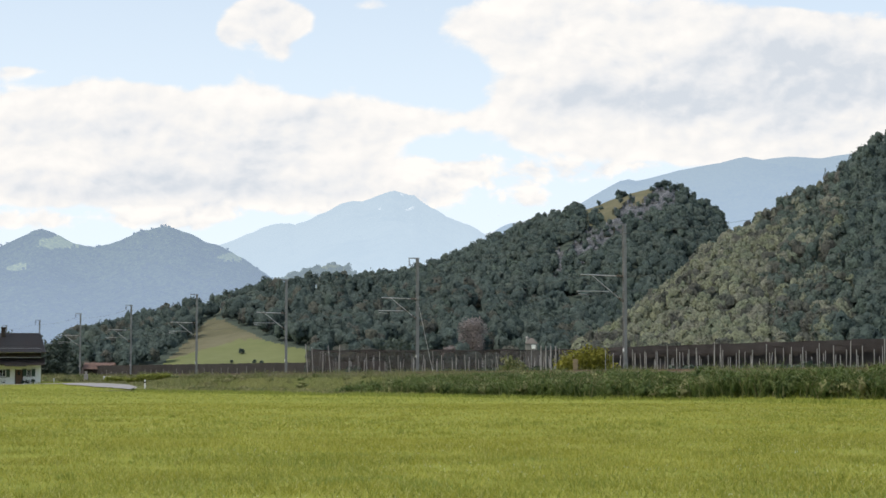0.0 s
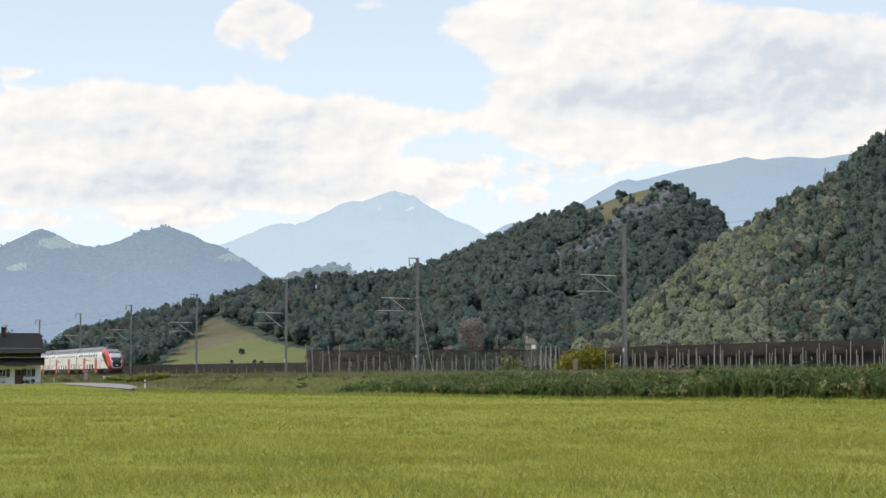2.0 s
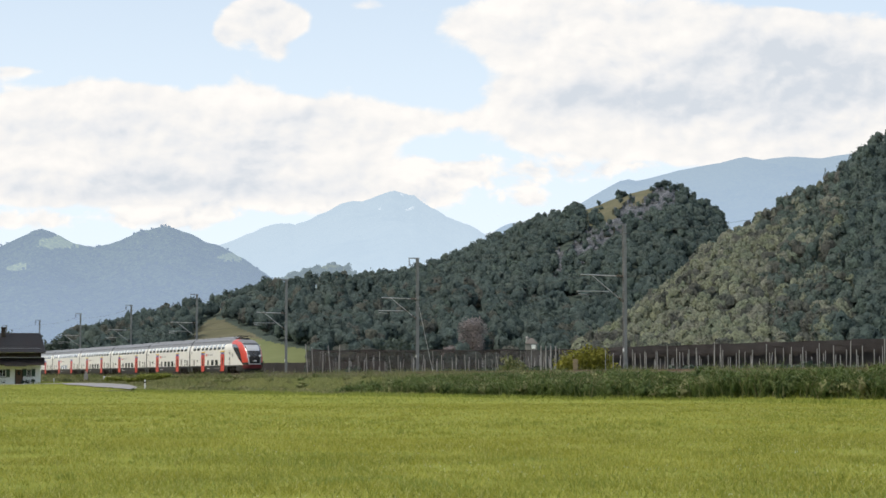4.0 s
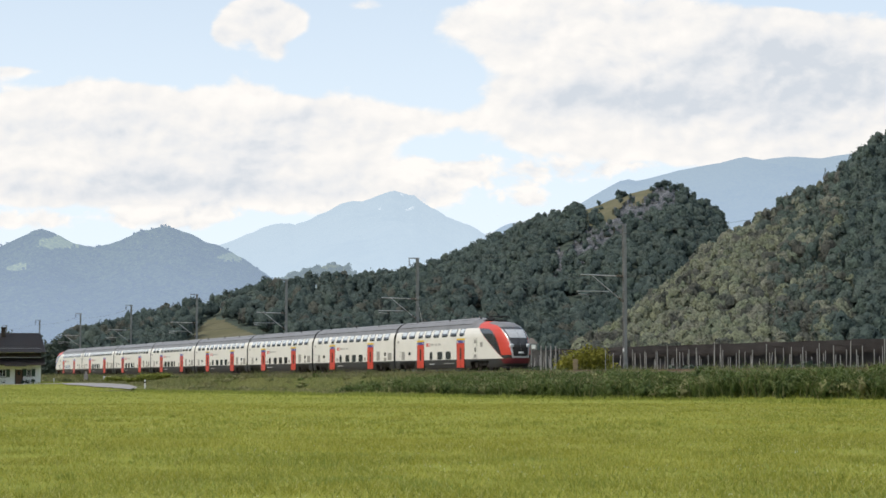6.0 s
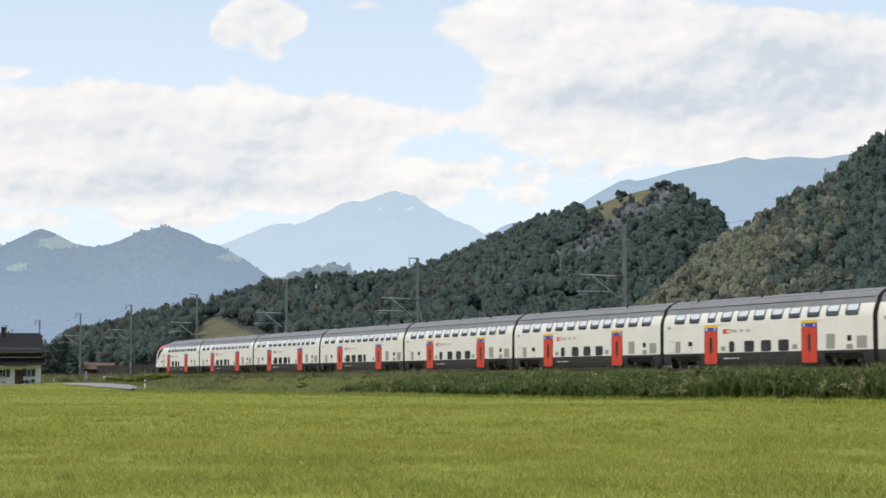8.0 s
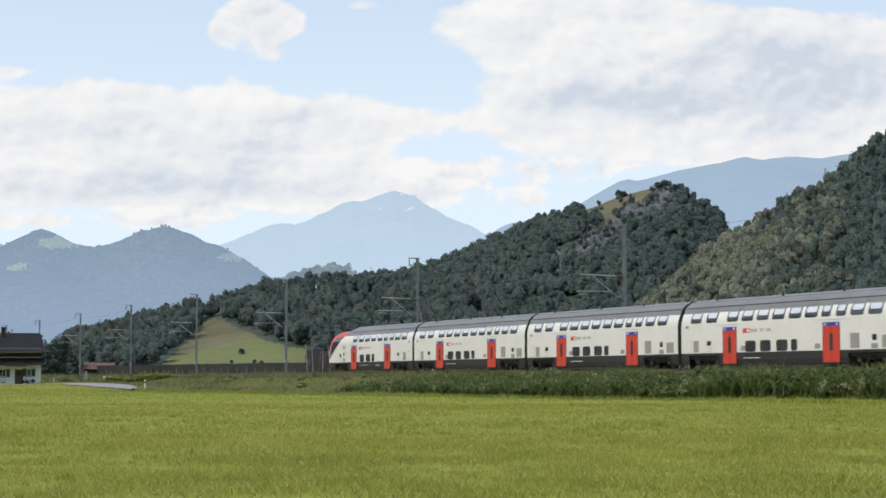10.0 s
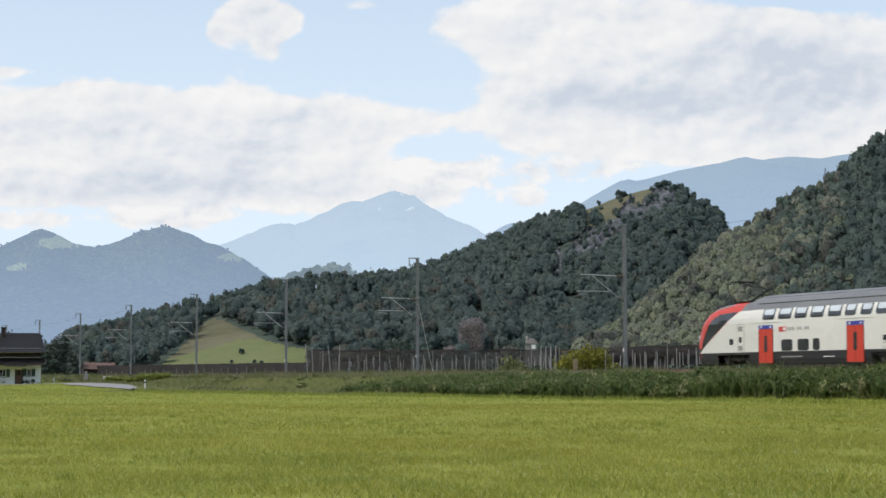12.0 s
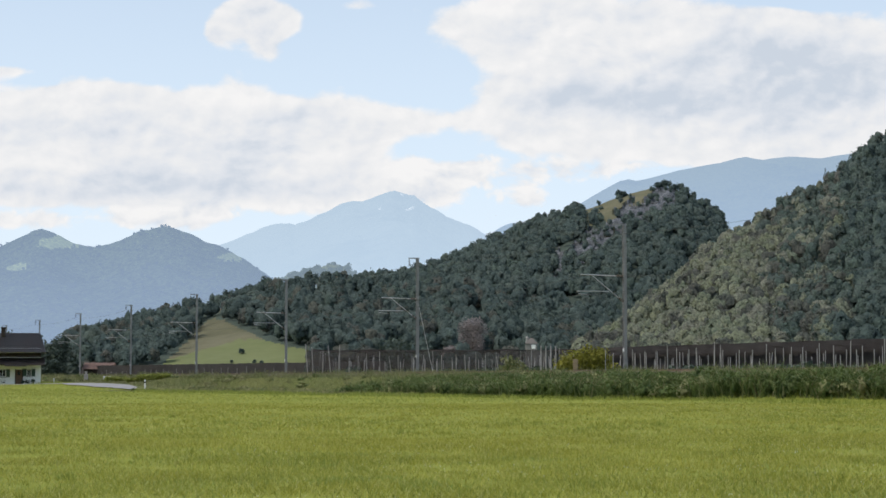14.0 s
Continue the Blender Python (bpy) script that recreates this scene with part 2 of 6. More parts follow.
M["roof_tile"] = worn("dark_roof_tile", (0.026, 0.026, 0.030), (0.050, 0.044, 0.045), 0.34, big=0.35, fine=7, bump=0.4, depth=0.02, spec=0.7, dirt=(0.060, 0.028, 0.020))
M["red_tile"] = worn("red_barn_tile", (0.20, 0.13, 0.11), (0.34, 0.235, 0.20), 0.85, big=0.5, fine=6, bump=0.6, depth=0.03, dirt=(0.14, 0.10, 0.08))
M["brown_wood"] = worn("brown_door_wood", (0.10, 0.055, 0.035), (0.17, 0.10, 0.065), 0.7, big=2, fine=25)
M["dark_wood"] = worn("dark_board", (0.025, 0.018, 0.014), (0.055, 0.04, 0.03), 0.8, big=1.5, fine=16)
M["shutter"] = worn("green_shutter", (0.035, 0.06, 0.05), (0.06, 0.09, 0.075), 0.6, big=2, fine=20)
M["grey_stone"] = worn("grey_masonry", (0.17, 0.165, 0.155), (0.28, 0.27, 0.255), 0.9, big=0.7, fine=8, bump=0.6, depth=0.03, dirt=(0.18, 0.17, 0.15))
M["glass"] = glassy("window_glass", (0.012, 0.014, 0.017), 0.04)
M["train_glass"] = glassy("tinted_carriage_glass", (0.034, 0.035, 0.036), 0.05)
M["train_white"] = worn("carriage_cream_white", (0.66, 0.64, 0.585), (0.73, 0.71, 0.655), 0.36, 0.0, big=0.35, fine=3.0, bump=0.03, dirt=(0.58, 0.56, 0.50))
M["train_skirt"] = worn("carriage_anthracite", (0.024, 0.024, 0.025), (0.040, 0.039, 0.040), 0.5, 0.0, big=0.4, fine=5.0, bump=0.04, dirt=(0.055, 0.049, 0.043))
M["train_roof"] = worn("carriage_roof_grey", (0.16, 0.16, 0.165), (0.225, 0.226, 0.23), 0.45, 0.1, big=0.4, fine=6.0, bump=0.05, dirt=(0.10, 0.095, 0.09))
M["train_red"] = worn("carriage_red", (0.50, 0.048, 0.028), (0.58, 0.062, 0.036), 0.38, 0.0, big=0.4, fine=5.0, bump=0.03, dirt=(0.52, 0.06, 0.04))
M["maroon"] = worn("coupler_cover_red", (0.095, 0.010, 0.016), (0.135, 0.016, 0.024), 0.4, 0.0, big=0.6, fine=5, bump=0.03)
M["train_blue"] = worn("door_header_blue", (0.035, 0.05, 0.27), (0.05, 0.07, 0.34), 0.45, 0.0, big=1, fine=8, bump=0.02)
M["train_yellow"] = worn("first_class_yellow", (0.72, 0.47, 0.02), (0.80, 0.55, 0.03), 0.45, 0.0, big=1, fine=8, bump=0.02)
M["lettering"] = worn("grey_lettering", (0.30, 0.29, 0.28), (0.38, 0.37, 0.35), 0.5, 0.0, big=1, fine=8, bump=0.02)
M["light_paint"] = worn("white_mark_paint", (0.70, 0.69, 0.67), (0.82, 0.81, 0.79), 0.5, 0.0, big=1, fine=8, bump=0.02)
M["rubber"] = worn("black_rubber", (0.010, 0.010, 0.010), (0.022, 0.021, 0.020), 0.8, 0.0, big=1, fine=10, bump=0.2)
M["bogie"] = worn("oily_bogie_steel", (0.030, 0.026, 0.023), (0.095, 0.080, 0.068), 0.7, 0.3, big=1.5, fine=12, bump=0.3)
M["grille"] = worn("vent_grille_grey", (0.25, 0.24, 0.215), (0.35, 0.335, 0.30), 0.6, 0.1, big=2, fine=14, bump=0.2)
M["silver"] = worn("silver_surround", (0.42, 0.42, 0.43), (0.55, 0.55, 0.56), 0.35, 0.4, big=1, fine=8, bump=0.03)
# pale colour standing for the sky mirrored in the upper windows
M["sky_gleam"] = worn("painted_sky_reflection", (0.50, 0.54, 0.58), (0.66, 0.70, 0.74), 0.2, 0.0, big=0.5, fine=4, bump=0.02)
M["screen_pale"] = worn("pale_grey_screen_zone", (0.36, 0.38, 0.40), (0.50, 0.52, 0.54), 0.12, 0.0, big=0.8, fine=4, bump=0.02)
M["lamp_glass"] = worn("headlight_glass", (0.62, 0.64, 0.66), (0.80, 0.82, 0.84), 0.15, 0.2, big=2, fine=9, bump=0.05)


# ---- mesh helpers ----
def quick_mesh(name, verts, faces, mats, index=None, smooth=False):
    """A mesh from arrays: verts (n, 3), faces (m, 3 or 4)."""
    verts, faces = np.asarray(verts, np.float32), np.asarray(faces, np.int32)
    me = bpy.data.meshes.new(name)
    k = faces.shape[1]
    me.vertices.add(len(verts))
    me.vertices.foreach_set("co", verts.ravel())
    me.loops.add(faces.size)
    me.loops.foreach_set("vertex_index", faces.ravel())
    me.polygons.add(len(faces))
    me.polygons.foreach_set("loop_start", np.arange(0, faces.size, k, dtype=np.int32))
    for m in (mats if isinstance(mats, (list, tuple)) else [mats]):
        me.materials.append(m)
    if index is not None:
        me.polygons.foreach_set("material_index", np.asarray(index, np.int32))
    me.polygons.foreach_set("use_smooth", np.full(len(faces), smooth))
    me.update(calc_edges=True)
    return me


def part(name, bm, material, parent=None, label="", smooth=False):
    """Links a bmesh as one mesh object under a thing or a part."""
    me = bpy.data.meshes.new(name)
    bm.normal_update()
    for f in bm.faces:
        f.smooth = smooth
    bm.to_mesh(me)
    bm.free()
    me.materials.append(material)
    ob = new(name, me)
    if parent is not None:
        ob.parent = parent
    return tagged(ob, label)


def box(bm, x0, x1, y0, y1, z0, z1, bevel=0.0, m=None):
    r = bmesh.ops.create_cube(bm, size=1.0)
    t = Matrix.Translation(((x0 + x1) / 2, (y0 + y1) / 2, (z0 + z1) / 2)) @ Matrix.Diagonal((x1 - x0, y1 - y0, z1 - z0, 1))
    bmesh.ops.transform(bm, matrix=(m @ t) if m is not None else t, verts=r["verts"])
    if bevel > 0:
        es = list({e for v in r["verts"] for e in v.link_edges})
        bmesh.ops.bevel(bm, geom=es, offset=bevel, segments=2, affect="EDGES", profile=0.5)


def rod(bm, a, b, r0, r1=None, sides=8):
    """A round bar from a to b."""
    a, b = Vector(a), Vector(b)
    d = b - a
    m = Matrix.Translation((a + b) / 2) @ d.to_track_quat("Z", "Y").to_matrix().to_4x4()
    bmesh.ops.create_cone(bm, cap_ends=True, segments=sides, radius1=r0, radius2=r0 if r1 is None else r1, depth=d.length, matrix=m)


def fresh():
    return bmesh.new()


def empty(name, m):
    e = new(name)
    e.matrix_world = m
    e.matrix_basis = m
    return e


def step(x, a, b):
    t = np.clip((x - a) / (b - a), 0, 1)
    return t * t * (3 - 2 * t)


class Waves:
    """Smooth value noise on a seeded lattice, for whole arrays at once."""

    def __init__(self, seed):
        self.grid = np.random.RandomState(seed).rand(256, 256)

    def one(self, x, y):
        xi, yi = np.floor(x).astype(int), np.floor(y).astype(int)
        fx, fy = x - xi, y - yi
        fx, fy = fx * fx * (3 - 2 * fx), fy * fy * (3 - 2 * fy)
        g = self.grid
        a, b = g[xi % 256, yi % 256], g[(xi + 1) % 256, yi % 256]
        c, d = g[xi % 256, (yi + 1) % 256], g[(xi + 1) % 256, (yi + 1) % 256]
        return (a * (1 - fx) + b * fx) * (1 - fy) + (c * (1 - fx) + d * fx) * fy - 0.5

    def many(self, x, y, octaves=4):
        x, y = np.asarray(x, float), np.asarray(y, float)
        s, amp = 0, 1.0
        for o in range(octaves):
            s = s + amp * self.one(x * 2 ** o + 17.3 * o, y * 2 ** o + 9.1 * o)
            amp *= 0.5
        return s


waves = Waves(3)


# ---- the ground: one sheet from behind the camera to the mountains' feet ----
def to_uv(x, y):
    dx, dy = np.asarray(x) - TRACK.x, np.asarray(y) - TRACK.y
    return dx * SIDE.x + dy * SIDE.y, dx * AWAY.x + dy * AWAY.y


def ground_z(x, y):
    """Height of the ground: flat meadow, a low rise towards the houses, the railway's bank, flat orchards beyond."""
    x, y = np.asarray(x, float), np.asarray(y, float)
    u, v = to_uv(x, y)
    near = 0.75 * step(v, 50, 115) * step(-u, -34, -8)
    z = np.where(u > 0, near, 0.75)
    z = z + 0.05 * waves.many(x * 0.12, y * 0.12, 3)
    foot = 4.2 + 2.6 * step(v, 60, -40)
    bank = step(-u, -(foot + 5.0), -foot + 0.8) * step(u, -9.5, -4.0)
    return z * (1 - bank) + 1.42 * bank


def spread(a, b, first, grow):
    out, s = [a], first
    while out[-1] < b:
        out.append(out[-1] + s)
        s *= grow
    return out


us = sorted(set([-x for x in spread(12, 5200, 1.5, 1.18)] + list(np.arange(-12, 26, 0.8)) + spread(26, 1500, 1.5, 1.15)))
vs = sorted(set([-x for x in spread(150, 900, 3, 1.3)] + list(np.arange(-150, 260, 2.5)) + spread(260, 5200, 4, 1.12)))
uu, vv = np.meshgrid(np.array(us), np.array(vs), indexing="ij")
gx = TRACK.x + SIDE.x * uu + AWAY.x * vv
gy = TRACK.y + SIDE.y * uu + AWAY.y * vv
gz = ground_z(gx, gy)
nv = len(vs)
ii, jj = np.meshgrid(np.arange(len(us) - 1), np.arange(nv - 1), indexing="ij")
q = np.stack([ii * nv + jj, ii * nv + jj + 1, (ii + 1) * nv + jj + 1, (ii + 1) * nv + jj], -1).reshape(-1, 4)


def meadow_edge(v):
    """How far from the track the mown meadow ends."""
    return 10.5 + 0.155 * (np.clip(v, -60, 60) + 60) - 13.5 * step(v, 42, 64)


cu = ((uu[:-1, :-1] + uu[1:, 1:]) / 2).ravel()
cv = ((vv[:-1, :-1] + vv[1:, 1:]) / 2).ravel()
gi = np.where(cu > meadow_edge(cv), 0, np.where(cu > -9, 1, 2))
ground = new("ground", quick_mesh("ground", np.stack([gx, gy, gz], -1).reshape(-1, 3), q[:, ::-1], [M["meadow"], M["verge"], M["farfield"]], gi, True))
tagged(ground, "flat valley floor of meadow and rough grass", "ground", kind="structure")


# ---- blades ----
def blades(name, px, py, length, width, lean, mat, seed, label, bend=0.35, z_off=0.0, droop=0.15, one=False):
    """Bent grass blades standing on the ground: two faces each."""
    r = np.random.RandomState(seed)
    n = len(px)
    pz = ground_z(px, py) - 0.02 + z_off
    a = r.rand(n) * 2 * np.pi
    ln = length * (0.55 + 0.75 * r.rand(n))
    w = width * (0.7 + 0.6 * r.rand(n))
    dx, dy = np.cos(a), np.sin(a)
    b = r.rand(n) * 2 * np.pi
    lx, ly = np.cos(b) * lean * ln * r.rand(n), np.sin(b) * lean * ln * r.rand(n)
    p = np.stack([px, py, pz], -1)
    side = np.stack([dx * w / 2, dy * w / 2, np.zeros(n)], -1)
    mid = p + np.stack([lx * bend, ly * bend, ln * 0.62], -1)
    tip = p + np.stack([lx, ly, ln * (1 - droop * r.rand(n))], -1)
    v = np.stack([p - side, p + side, mid + side * 0.75, mid - side * 0.75, tip + side * 0.12, tip - side * 0.12], 1).reshape(-1, 3)
    if one:
        v = np.stack([p - side, p + side, tip + side * 0.3, tip - side * 0.3], 1).reshape(-1, 3)
        return tagged(new(name, quick_mesh(name, v, np.arange(n * 4).reshape(-1, 4), mat)), label, "grass", kind="stuff")
    k = np.arange(n)[:, None] * 6
    f = np.concatenate([k + np.array([[0, 1, 2, 3]]), k + np.array([[3, 2, 4, 5]])], 1).reshape(-1, 4)
    ob = new(name, quick_mesh(name, v, f, mat))
    return tagged(ob, label, "grass", kind="stuff")


def in_view(n, y0, y1, seed, spread_x=0.255, power=1.0):
    """Random places in the wedge before the camera, from y0 to y1 metres away."""
    r = np.random.RandomState(seed)
    y = (y0 ** (2 / power) + r.rand(n) * (y1 ** (2 / power) - y0 ** (2 / power))) ** (power / 2)
    return (r.rand(n) * 2 - 1) * spread_x * y, y


def keep_meadow(x, y):
    u, v = to_uv(x, y)
    k = u > meadow_edge(v) + 0.4 * waves.many(x * 0.3, y * 0.3, 2)
    return x[k], y[k]


def tufted(x, y, seed):
    """Thins blades out between the tufts."""
    r = np.random.RandomState(seed)
    d = waves.many(x * 0.9, y * 0.9, 3) + 0.6 * waves.many(x * 0.16 + 50, y * 0.16, 2)
    k = r.rand(len(x)) < np.clip(0.62 + 0.9 * d, 0.12, 1)
    return x[k], y[k]


def lawn(n, y0, y1, seed, length, width, mat, label, keep=None, thin=True):
    """Short dense grass over a stretch of the meadow, in tufts of many lengths."""
    x, y = keep_meadow(*in_view(n, y0, y1, seed, 0.262))
    if thin:
        x, y = tufted(x, y, seed + 1)
    if keep is not None:
        k = keep(x, y)
        x, y = x[k], y[k]
    ln = length * (1 + 0.6 * np.clip(waves.many(x * 0.7 + seed, y * 0.7, 3), -0.5, 1.0))
    blades("meadow_grass", x, y, ln, width, 1.6, mat, seed + 2, label, one=True)


def damp(x, y):
    """Patches where the grass is darker and thicker."""
    return waves.many(x * 0.5 + 7, y * 0.4 + 3, 3) + 0.6 * waves.many(x * 1.9, y * 1.5, 2) > 0.2


lawn(230000, 16.5, 40, 11, 0.082, 0.0095, M["blade"], "fresh yellow-green meadow grass")
lawn(70000, 16.5, 40, 111, 0.080, 0.010, M["dark_blade"], "darker grass between the meadow tufts", damp)
lawn(50000, 16.5, 30, 121, 0.060, 0.016, M["herb"], "broad-leaved herbs low in the meadow", lambda x, y: waves.many(x * 0.8 + 30, y * 0.4, 3) > 0.02)
lawn(180000, 40, 90, 13, 0.075, 0.022, M["blade"], "fresh yellow-green meadow grass farther out")
lawn(46000, 40, 90, 131, 0.080, 0.022, M["dark_blade"], "darker grass farther out in the meadow", damp)
lawn(34000, 88, 250, 17, 0.09, 0.05, M["blade"], "fresh yellow-green meadow grass at the far edge", thin=False)
lawn(34000, 88, 170, 173, 0.08, 0.032, M["dark_blade"], "duller grass between the meadow blades farther out", thin=False)
lawn(60000, 120, 280, 171, 0.10, 0.06, M["dark_blade"], "lusher green grass at the meadow's far edge", lambda x, y: y > 150 + 40 * waves.many(x * 0.03, y * 0.03, 3), thin=False)
# taller dark tufts
r5 = np.random.RandomState(5)
tx, ty = [], []
cx, cy = in_view(150, 17.5, 60, 6)
for a, b in zip(cx, cy):
    n = r5.randint(16, 60)
    rr = 0.06 + 0.22 * r5.rand()
    tx.append(a + r5.randn(n) * rr)
    ty.append(b + r5.randn(n) * rr)
tx, ty = np.concatenate(tx), np.concatenate(ty)
blades("meadow_tuft", tx, ty, 0.14, 0.010, 1.1, M["dark_blade"], 15, "taller dark tufts standing in the meadow grass")


fx, fy = in_view(1300, 17.5, 32, 77)
fk = waves.many(fx * 0.25 + 9, fy * 0.25, 3) + 0.06 * fx > 0.12
blades("clover_flower", fx[fk], fy[fk], np.full(fk.sum(), 0.011), 0.009, 0.5, M["petal"], 78, "white clover heads among the grass", z_off=0.10)

# reeds and weeds along the foot of the bank
LANE = [(-78.0, 256.0), (-66.0, 255.5), (-57.0, 254.0), (-49.5, 249.0), (-42.7, 235.0), (-37.5, 219.0), (-33.8, 204.0)]


def off_lane(x, y, gap):
    """Whether places keep clear of the lane."""
    ok = np.ones(len(x), bool)
    for (a, b), (c, d) in zip(LANE, LANE[1:]):
        ex, ey = c - a, d - b
        s = np.clip(((x - a) * ex + (y - b) * ey) / (ex * ex + ey * ey), 0, 1)
        ok &= np.hypot(x - a - s * ex, y - b - s * ey) > gap
    lx_ = np.array([a / b for a, b in LANE])
    beyond = np.interp(x / y, lx_, np.array([b for a, b in LANE]))
    return ok & ~((x / y < -0.1655) & (y < beyond + gap))


def strip(n, v0, v1, u0, u1, seed):
    r = np.random.RandomState(seed)
    v = v0 + (v1 - v0) * r.rand(n)
    e = meadow_edge(v)
    u = u0 + (np.minimum(e, u1) - u0) * r.rand(n)
    return TRACK.x + SIDE.x * u + AWAY.x * v, TRACK.y + SIDE.y * u + AWAY.y * v, u, v


def clumps_of(cx_, cy_, height, per, wide, seed, lean):
    """Tufts of leaning blades round the given centres."""
    r = np.random.RandomState(seed)
    n = len(cx_)
    k = np.repeat(np.arange(n), per)
    a = r.rand(len(k)) * 2 * np.pi
    d = np.abs(r.randn(len(k))) * wide
    return cx_[k] + np.cos(a) * d, cy_[k] + np.sin(a) * d, height[k] * (1 - 0.35 * np.clip(d / (2.5 * wide), 0, 1))


rx, ry, ru, rv = strip(1900, -80, 2, 6.6, 14.0, 21)
thick = step(-rv, -14, 22)
keep = np.random.RandomState(22).rand(len(rx)) < 0.12 + 0.88 * thick
rx, ry, ru, rv, thick = rx[keep], ry[keep], ru[keep], rv[keep], thick[keep]
rt = 0.62 + 0.98 * thick + 0.9 * waves.many(rx * 0.45, ry * 0.45, 2) + 0.25 * np.random.RandomState(27).rand(len(rx))
rh = np.clip((rt - ground_z(rx, ry)) * (0.70 + 0.30 * step(-ru, -13.5, -9.5)), 0.3, 1.6)
REEDS = (rx[::2], ry[::2], rh[::2])
rx, ry, rh = clumps_of(rx, ry, rh, 15, 0.24, 28, 0.6)
pick_ = np.random.RandomState(29).rand(len(rx)) < 0.22
blades("reed_bank", rx[pick_], ry[pick_], rh[pick_] * 0.98, 0.070, 1.3, M["weed"], 30, "broad pale weed leaves among the reeds", 0.25, droop=0.4)
blades("reed_bank", rx, ry, rh, 0.050, 1.7, M["reed"], 23, "tall dark green reeds along the railway bank", 0.30, droop=0.5)
hx, hy, hu, hv = strip(10500, -22, 200, 4.0, 24, 71)
clear = off_lane(hx, hy, 3.2)
hx, hy, hu, hv = hx[clear], hy[clear], hu[clear], hv[clear]
hh = np.where(hv < 0, 0.45, 0.34) * (0.9 + 0.6 * waves.many(hx * 0.5, hy * 0.5, 2))
blades("seed_heads", hx, hy, hh, 0.032, 0.9, M["straw"], 72, "pale flowering grass heads over the weeds", 0.3, droop=0.3)
wx, wy, wu, wv = strip(48000, -60, 200, 3.6, 27, 24)
clear = off_lane(wx, wy, 3.2) & (off_lane(wx, wy, 6.0) | (wx > -30) | (wu < 12))
wx, wy, wu, wv = wx[clear], wy[clear], wu[clear], wv[clear]
wh = 0.27 * (1 + 1.1 * waves.many(wx * 0.3, wy * 0.3, 3)) * (0.75 + 0.5 * step(-wu, -16, -5))
blades("verge_weed", wx, wy, wh, 0.036, 0.8, M["weed"], 25, "mixed rough weeds and flowering grass beside the railway", one=True)
r6 = np.random.RandomState(61)
bx, by, bu, bv = strip(26000, -100, 330, -9, -4.2, 62)
kx, ky, ku, kv = strip(21000, -85, 300, 2.75, 4.6, 66)
blades("bank_weed", kx, ky, 0.56 * (1 + 0.9 * waves.many(kx * 0.4, ky * 0.4, 3)), 0.036, 0.8, M["weed"], 67, "rough weeds growing up to the ballast", one=True)
blades("bank_weed", bx, by, 0.5 * (1 + 0.8 * waves.many(bx * 0.3, by * 0.3, 3)), 0.04, 0.8, M["weed"], 63, "rough weeds behind the railway track", one=True)


# longer unmown grass where the meadow meets the weeds
er = np.random.RandomState(171)
ev = -85 + 285 * er.rand(34000)
eu = meadow_edge(ev) - 0.8 + 4.5 * er.rand(34000) ** 1.6 + 0.9 * waves.many(ev * 0.25, ev * 0, 3)
ex, ey = TRACK.x + SIDE.x * eu + AWAY.x * ev, TRACK.y + SIDE.y * eu + AWAY.y * ev
clear = off_lane(ex, ey, 3.2)
ex, ey = ex[clear], ey[clear]
blades("edge_grass", ex, ey, 0.24 * (1 + 0.9 * waves.many(ex * 0.5, ey * 0.5, 3)), 0.035, 1.2, M["dark_blade"], 172, "longer unmown grass along the meadow's edge", one=True)


# low bushy weeds scattered over the verge and along the reeds
def bushy(n, v0, v1, u0, u1, seed, mats, label, high):
    x, y, u, v = strip(n, v0, v1, u0, u1, seed)
    k = off_lane(x, y, 3.4) & (off_lane(x, y, 10.0) | (x > -29))
    x, y = x[k], y[k]
    k = waves.many(x * 0.22 + seed, y * 0.22, 3) > -0.05
    x, y = x[k], y[k]
    at_ = np.stack([x, y, ground_z(x, y) - 0.1], -1)
    forest("bushy_weeds", at_, mats, seed, label, high, (0.30, 0.75), 60, 0.16, 0.0, "weeds", 6)


LATE = [(190, -8, 70, 4.2, 24, 91, "weed", (0.30, 0.65)), (140, 60, 240, 4.2, 13, 92, "weed", (0.5, 1.1)), (80, -8, 200, 4.2, 22, 94, "reed", (0.3, 0.6)), (500, -110, 330, -9, -4.4, 95, "weed", (0.5, 0.9))]


# ---- railway: ballast, rails, sleepers ----
def along(profile, v0, v1, name, mat, label, pieces=60, rough=0.0):
    """A bar of constant section (u, z) laid along the railway."""
    pr = np.array(profile)
    vs_ = np.linspace(v0, v1, pieces + 1)
    pts = []
    for v in vs_:
        for u, z in pr:
            p = on_track(u, v, z)
            pts.append((p.x, p.y, p.z + rough * float(waves.one(np.array(v * 0.7), np.array(u * 3.0)))))
    k = len(pr)
    f = [(i * k + j, i * k + (j + 1) % k, (i + 1) * k + (j + 1) % k, (i + 1) * k + j) for i in range(pieces) for j in range(k)]
    return tagged(new(name, quick_mesh(name, pts, f, mat)), label, name, kind="structure")


along([(3.1, 1.25), (1.75, 1.70), (-1.75, 1.70), (-3.1, 1.25)], -260, 640, "ballast_bed", M["ballast"], "bed of grey-brown railway ballast", 500, 0.06)
for g in (-0.75, 0.75):
    along([(g - 0.075, 1.715), (g + 0.075, 1.715), (g + 0.035, 1.76), (g + 0.036, RAIL_Z), (g - 0.036, RAIL_Z), (g - 0.035, 1.76)], -260, 640, "rail", M["rail"], "rusty steel rail on the ballast", 4)
sb = fresh()
turn = AWAY.to_track_quat("Y", "Z").to_matrix().to_4x4()
